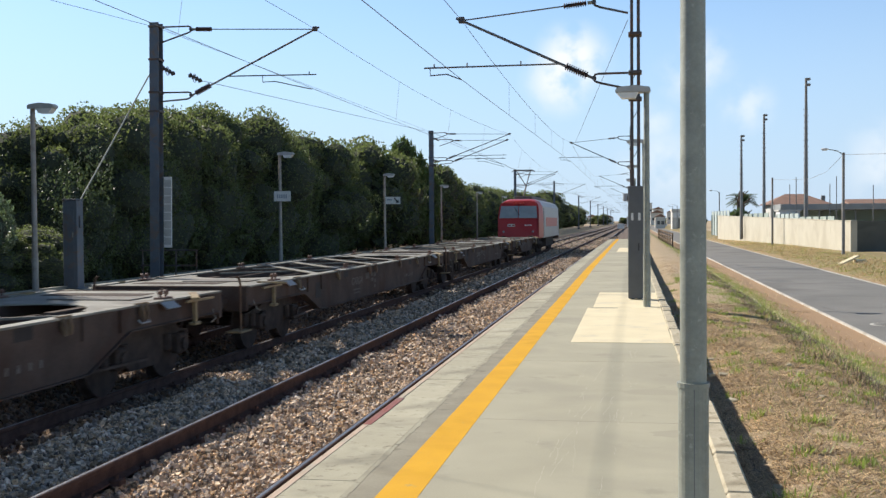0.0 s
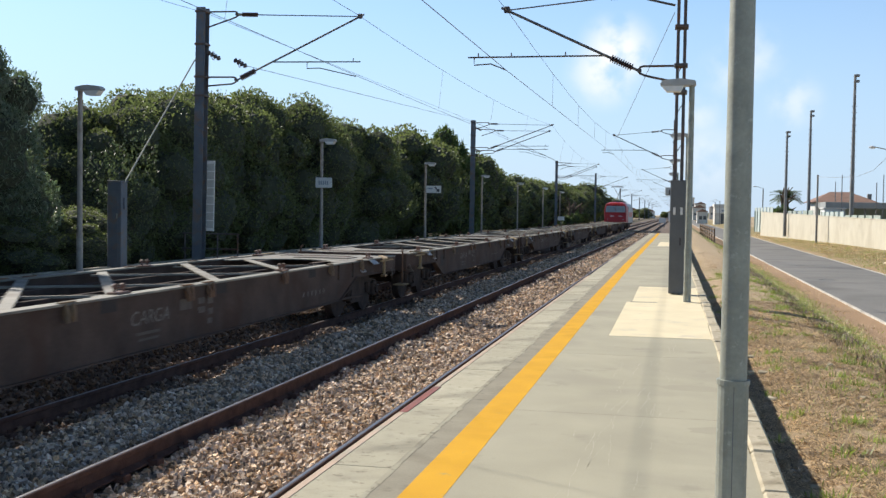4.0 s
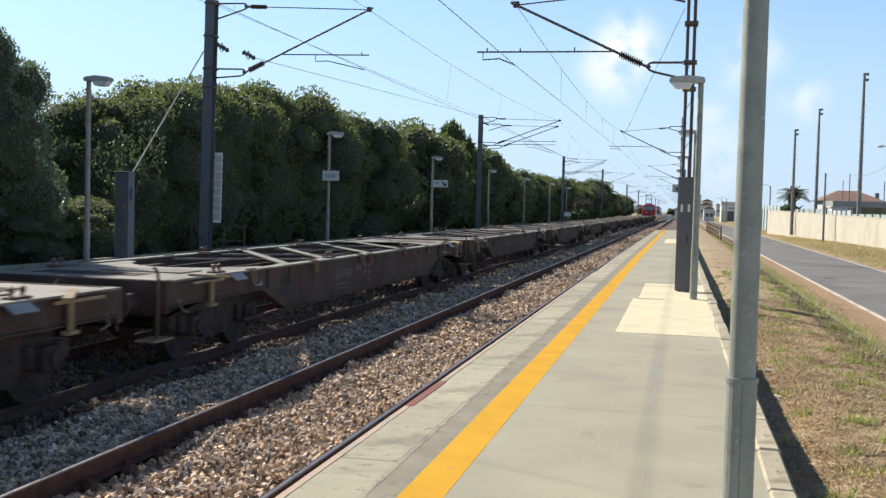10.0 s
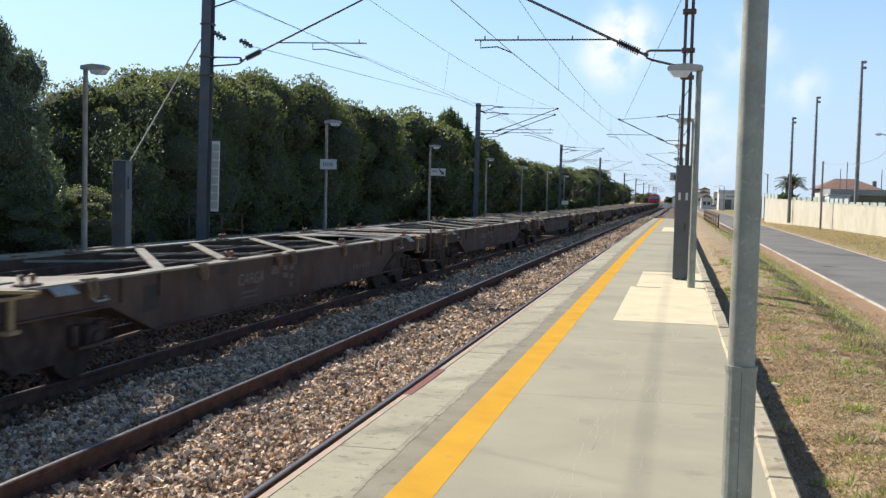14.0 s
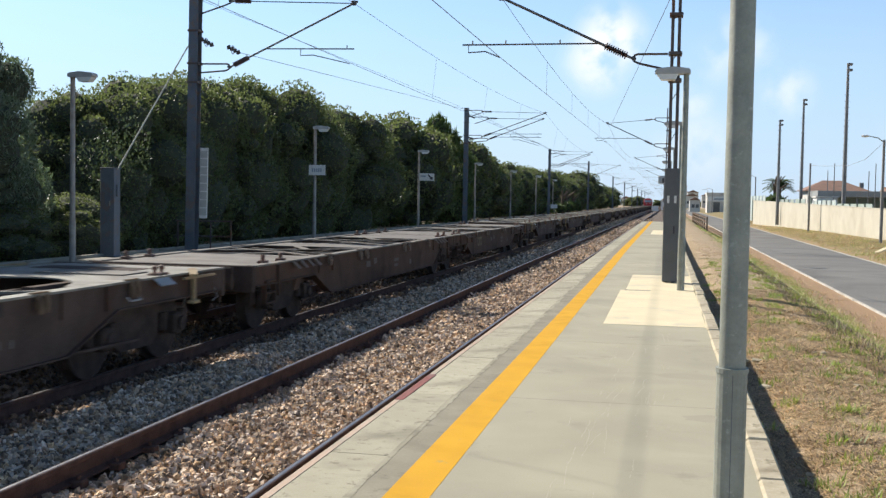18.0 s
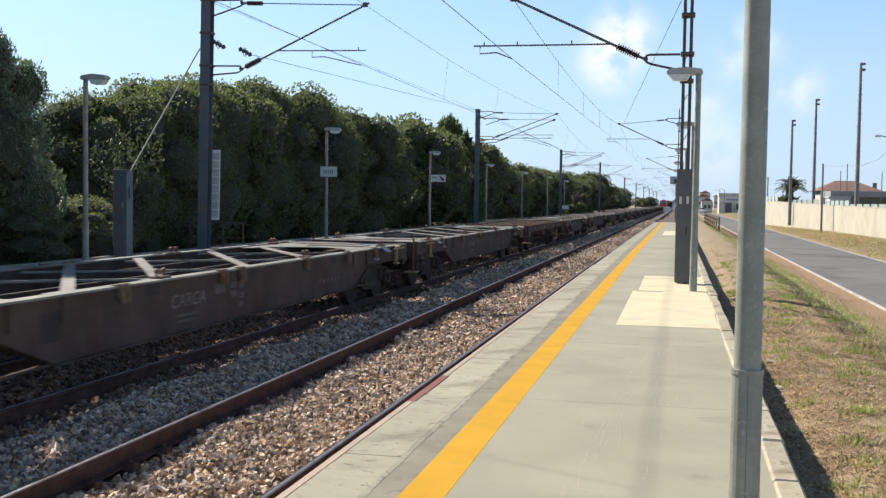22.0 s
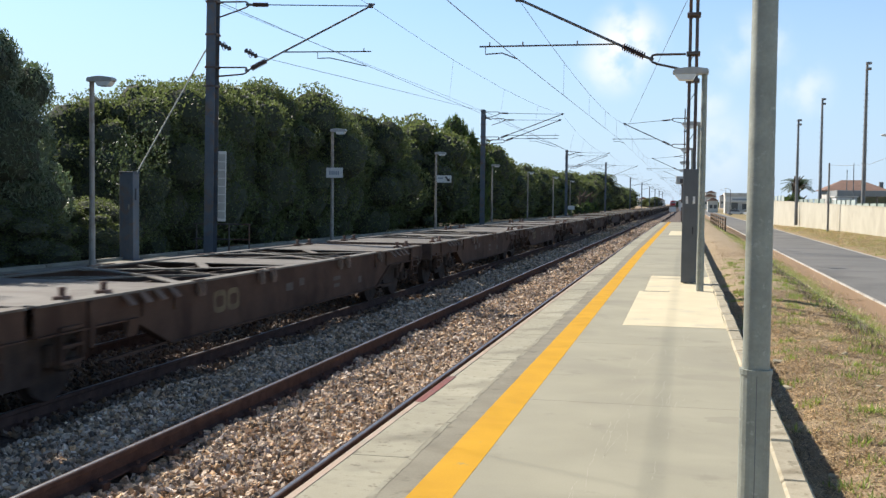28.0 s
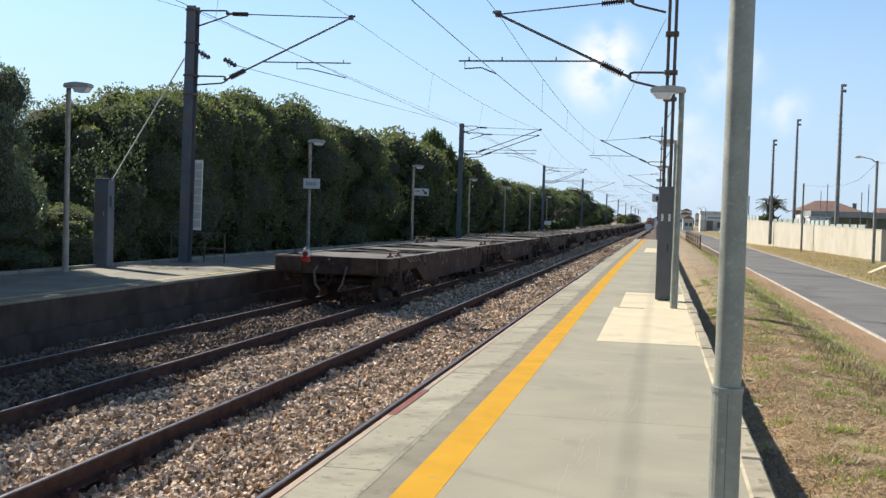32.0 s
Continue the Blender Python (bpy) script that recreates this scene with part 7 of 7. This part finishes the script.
def far_town():
    rnd = random.Random(21)
    shop = house("white_shop", (11.3, 300, -1.0), (19.0, 312, 3.9), 0.7, "white flat-roofed shop with a dark doorway", roof="house", gable=False, windows=((1.6, 0.1, 1.7, 2.9), (4.4, 1.2, 2.8, 1.5)))
    part("fascia", box(B(), (0.2, -0.3, 3.2), (7.5, -0.005, 4.5), 0.03), M["white"], shop, "white shop fascia")
    part("fascia_text_bar", box(B(), (1.8, -0.32, 3.6), (5.6, -0.302, 4.1)), M["bluegrey"], shop)
    house("roadside_house", (7.8, 350, -1.0), (11.0, 360, 2.6), 1.0, "small pale house at the roadside", windows=((0.6, 1.2, 0.9, 1.1), (1.9, 1.2, 0.9, 1.1)))
    for i, (x, y, w, h) in enumerate(((-2.0, 560, 5, 3.0), (9.5, 520, 6, 5), (17, 430, 7, 4.2), (13, 640, 6, 8), (20, 610, 6, 6), (-16, 640, 6, 3.4), (-26, 660, 6, 4), (-38, 690, 6, 3.6))):
        house("town_house", (x, y, -0.8), (x + w, y + 8, h), 1.4, "distant pale house with a red roof", windows=[(0.8 + 2.0 * k, h * 0.45, 1.0, 1.2) for k in range(int(w / 2.2))])
    house("tower_block", (10.5, 900, -0.8), (17.5, 912, 15), 1.0, "distant pale tower block", gable=False, roof="house", windows=[(0.8 + 2.2 * a, 3 + 3.4 * b, 1.3, 1.6) for a in range(3) for b in range(3)])
    house("tower_block", (19.0, 960, -0.8), (25.0, 972, 11), 1.0, "distant pale tower block", gable=False, roof="house", windows=[(0.8 + 2.0 * a, 3 + 3.4 * b, 1.2, 1.6) for a in range(3) for b in range(2)])
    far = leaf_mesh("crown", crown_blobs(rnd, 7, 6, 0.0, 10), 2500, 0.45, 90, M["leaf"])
    tr = trunk_mesh(4, 0.2, 5)
    for i in range(30):
        y = rnd.uniform(400, 800)
        x = (-rnd.uniform(8, 50) + bend(y)) if i % 2 else rnd.uniform(22, 70)
        tree(far, tr, (x, y, -0.6), rnd.uniform(0, 360), (1.2, 1.2, rnd.uniform(0.55, 0.85)), "distant dark tree at the end of the line", "distant trees")
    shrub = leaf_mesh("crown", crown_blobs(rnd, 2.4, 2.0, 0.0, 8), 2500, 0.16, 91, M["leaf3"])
    tree(shrub, tr, (17.6, 292, -1.0), 0, (1.2, 1.2, 1.1), "yellow-green shrub before the shop", "roadside shrubs")
    tree(shrub, tr, (14.4, 149, -0.6), 30, (2.0, 1.6, 1.75), "grey-green bush below the palm", "roadside shrubs")
    for x, y in ((-11.6, 122), (-12.5, 136), (-12.9, 150)):
        tree(shrub, tr, (x + bend(y), y, -0.6), x * 50, (1.2, 1.2, 1.0), "green shrub beside the line", "roadside shrubs")
    b = thing("white_barrier_board", "white barrier board beyond the platform end", "barrier", (-2.13, 185, -0.72))
    part("board", box(B(), (0, 0, 0.86), (1.1, 0.06, 1.68), 0.01), M["white"], b)
    for x in (0.2, 0.9):
        part("post", box(B(), (x - 0.04, 0.07, -0.1), (x + 0.04, 0.13, 1.68)), M["flood"], b)
    k = thing("marker_board", "small white marker board on a post", "sign", (-0.3, 185, -0.6))
    part("board", box(B(), (-0.23, 0, 0.95), (0.23, 0.04, 1.62), 0.01), M["white"], k)
    part("post", box(B(), (-0.03, 0.05, -0.2), (0.03, 0.11, 1.62)), M["flood"], k)
    g = thing("signal_post", "dark post with a grey signal box seen from behind", "signal", (-0.05, 95, -0.55))
    part("post", cyl(B(), (0, 0, -0.1), (0, 0, 4.4), 0.07, seg=10), M["mastdark"], g)
    hd = part("signal_box", box(B(), (-0.55, -0.22, 3.72), (0.12, 0.16, 4.42), 0.06), M["lamp"], g, "grey signal box")
    part("hood", box(B(), (-0.2, -0.30, 3.80), (0.06, -0.225, 4.20), 0.02), M["mastdark"], hd)
    part("number_plate", box(B(), (-0.16, -0.12, 1.75), (0.16, -0.085, 2.1), 0.01), M["white"], g)
    n = thing("trackside_sign", "small white trackside sign on a post", "sign", (-11.6 + bend(112), 112, -0.8))
    part("post", cyl(B(), (0, 0, 0), (0, 0, 1.9), 0.03, seg=8), M["flood"], n)
    part("sign_panel", box(B(), (-0.35, -0.05, 1.55), (0.35, -0.02, 1.95), 0.005), M["white"], n)
    for x, y, h in ((10.7, 255, 5.6), (11.0, 290, 5.8)):
        street_lamp(x, y, h)


M["carpaint"] = surface("silver_car_paint", (0.34, 0.36, 0.38), (0.42, 0.44, 0.46), 2, 0.3, 0.4, 0.02, 40)
M["carwhite"] = surface("white_car_paint", (0.66, 0.66, 0.65), (0.74, 0.74, 0.73), 2, 0.3, 0.0, 0.02, 40)


def car(paint, label):
    """A small saloon: lower body, cabin with glass all round, wheels and lamps; its front points along +y."""
    c = thing("car", label, "car", group="cars on the road")
    low = prism(B(), [(-2.05, 0.32), (-2.1, 0.62), (-1.95, 0.88), (-1.2, 0.92), (1.0, 0.90), (1.9, 0.72), (2.08, 0.52), (2.05, 0.28)], -0.83, 0.83)
    bmesh.ops.bevel(low, geom=low.edges[:], offset=0.05, segments=2, affect="EDGES")
    part("body", low, paint, c)
    cab = prism(B(), [(-1.55, 0.88), (-1.15, 1.38), (-0.7, 1.45), (0.2, 1.43), (1.05, 0.88)], -0.72, 0.72)
    bmesh.ops.bevel(cab, geom=cab.edges[:], offset=0.06, segments=2, affect="EDGES")
    part("cabin", cab, M["window"], c, "dark car windows")
    part("roof", box(B(), (-0.68, -1.1, 1.42), (0.68, 0.25, 1.475), 0.02), paint, c)
    for sx in (-1, 1):
        for y in (-1.3, 1.3):
            w = part("wheel", cyl(B(), (sx * 0.66, y, 0.31), (sx * 0.85, y, 0.31), 0.31, seg=18), M["iron"], c)
            part("rim", cyl(B(), (sx * 0.84, y, 0.31), (sx * 0.862, y, 0.31), 0.19, seg=12), M["lamp"], w)
        part("headlight", box(B(), (sx * 0.62 - 0.15, 1.95, 0.58), (sx * 0.62 + 0.15, 2.09, 0.72), 0.02), M["white"], c)
        part("tail_light", box(B(), (sx * 0.66 - 0.12, -2.12, 0.62), (sx * 0.66 + 0.12, -2.0, 0.82), 0.02), M["lens"], c)
    return c


far_town()
silver_car = car(M["carpaint"], "silver-grey saloon car on the road")
white_car = car(M["carwhite"], "white saloon car on the road")


def drain():
    d = thing("culvert_head", "broken pale concrete culvert head on the verge", "culvert", (11.7, 60.0, -0.95), 20)
    part("slab", bar(B(), (-0.75, 0, 0.05), (0.35, 0.2, 0.46), 0.32, 0.08), M["pad"], d)
    part("cheek", box(B(), (0.15, -0.1, -0.2), (0.75, 0.3, 0.30), 0.03), M["pad"], d)


drain()

# ---- loose stones, last ----
stones("ballast_stones", 46000, (-5.9, 4.8), (-1.98, 16.0), 0.0285, 1, bed_z, near_side)
stones("ballast_stones_mid", 34000, (-5.9, 16.0), (-1.98, 34.0), 0.034, 2, bed_z, near_side)
stones("ballast_stones_far", 16000, (-5.9, 34.0), (-1.98, 75.0), 0.043, 3, bed_z, near_side)
stones("oily_ballast_stones", 22000, (-9.2, 9.0), (-5.9, 24.0), 0.034, 5, bed_z, far_side, "stone2")
stones("oily_ballast_stones_far", 11000, (-9.2, 24.0), (-5.9, 60.0), 0.045, 6, bed_z, far_side, "stone2")
stones("ballast_stones_distant", 9000, (-9.2, 75.0), (-1.98, 150.0), 0.06, 4, bed_z, clear_of_rails)

motions()
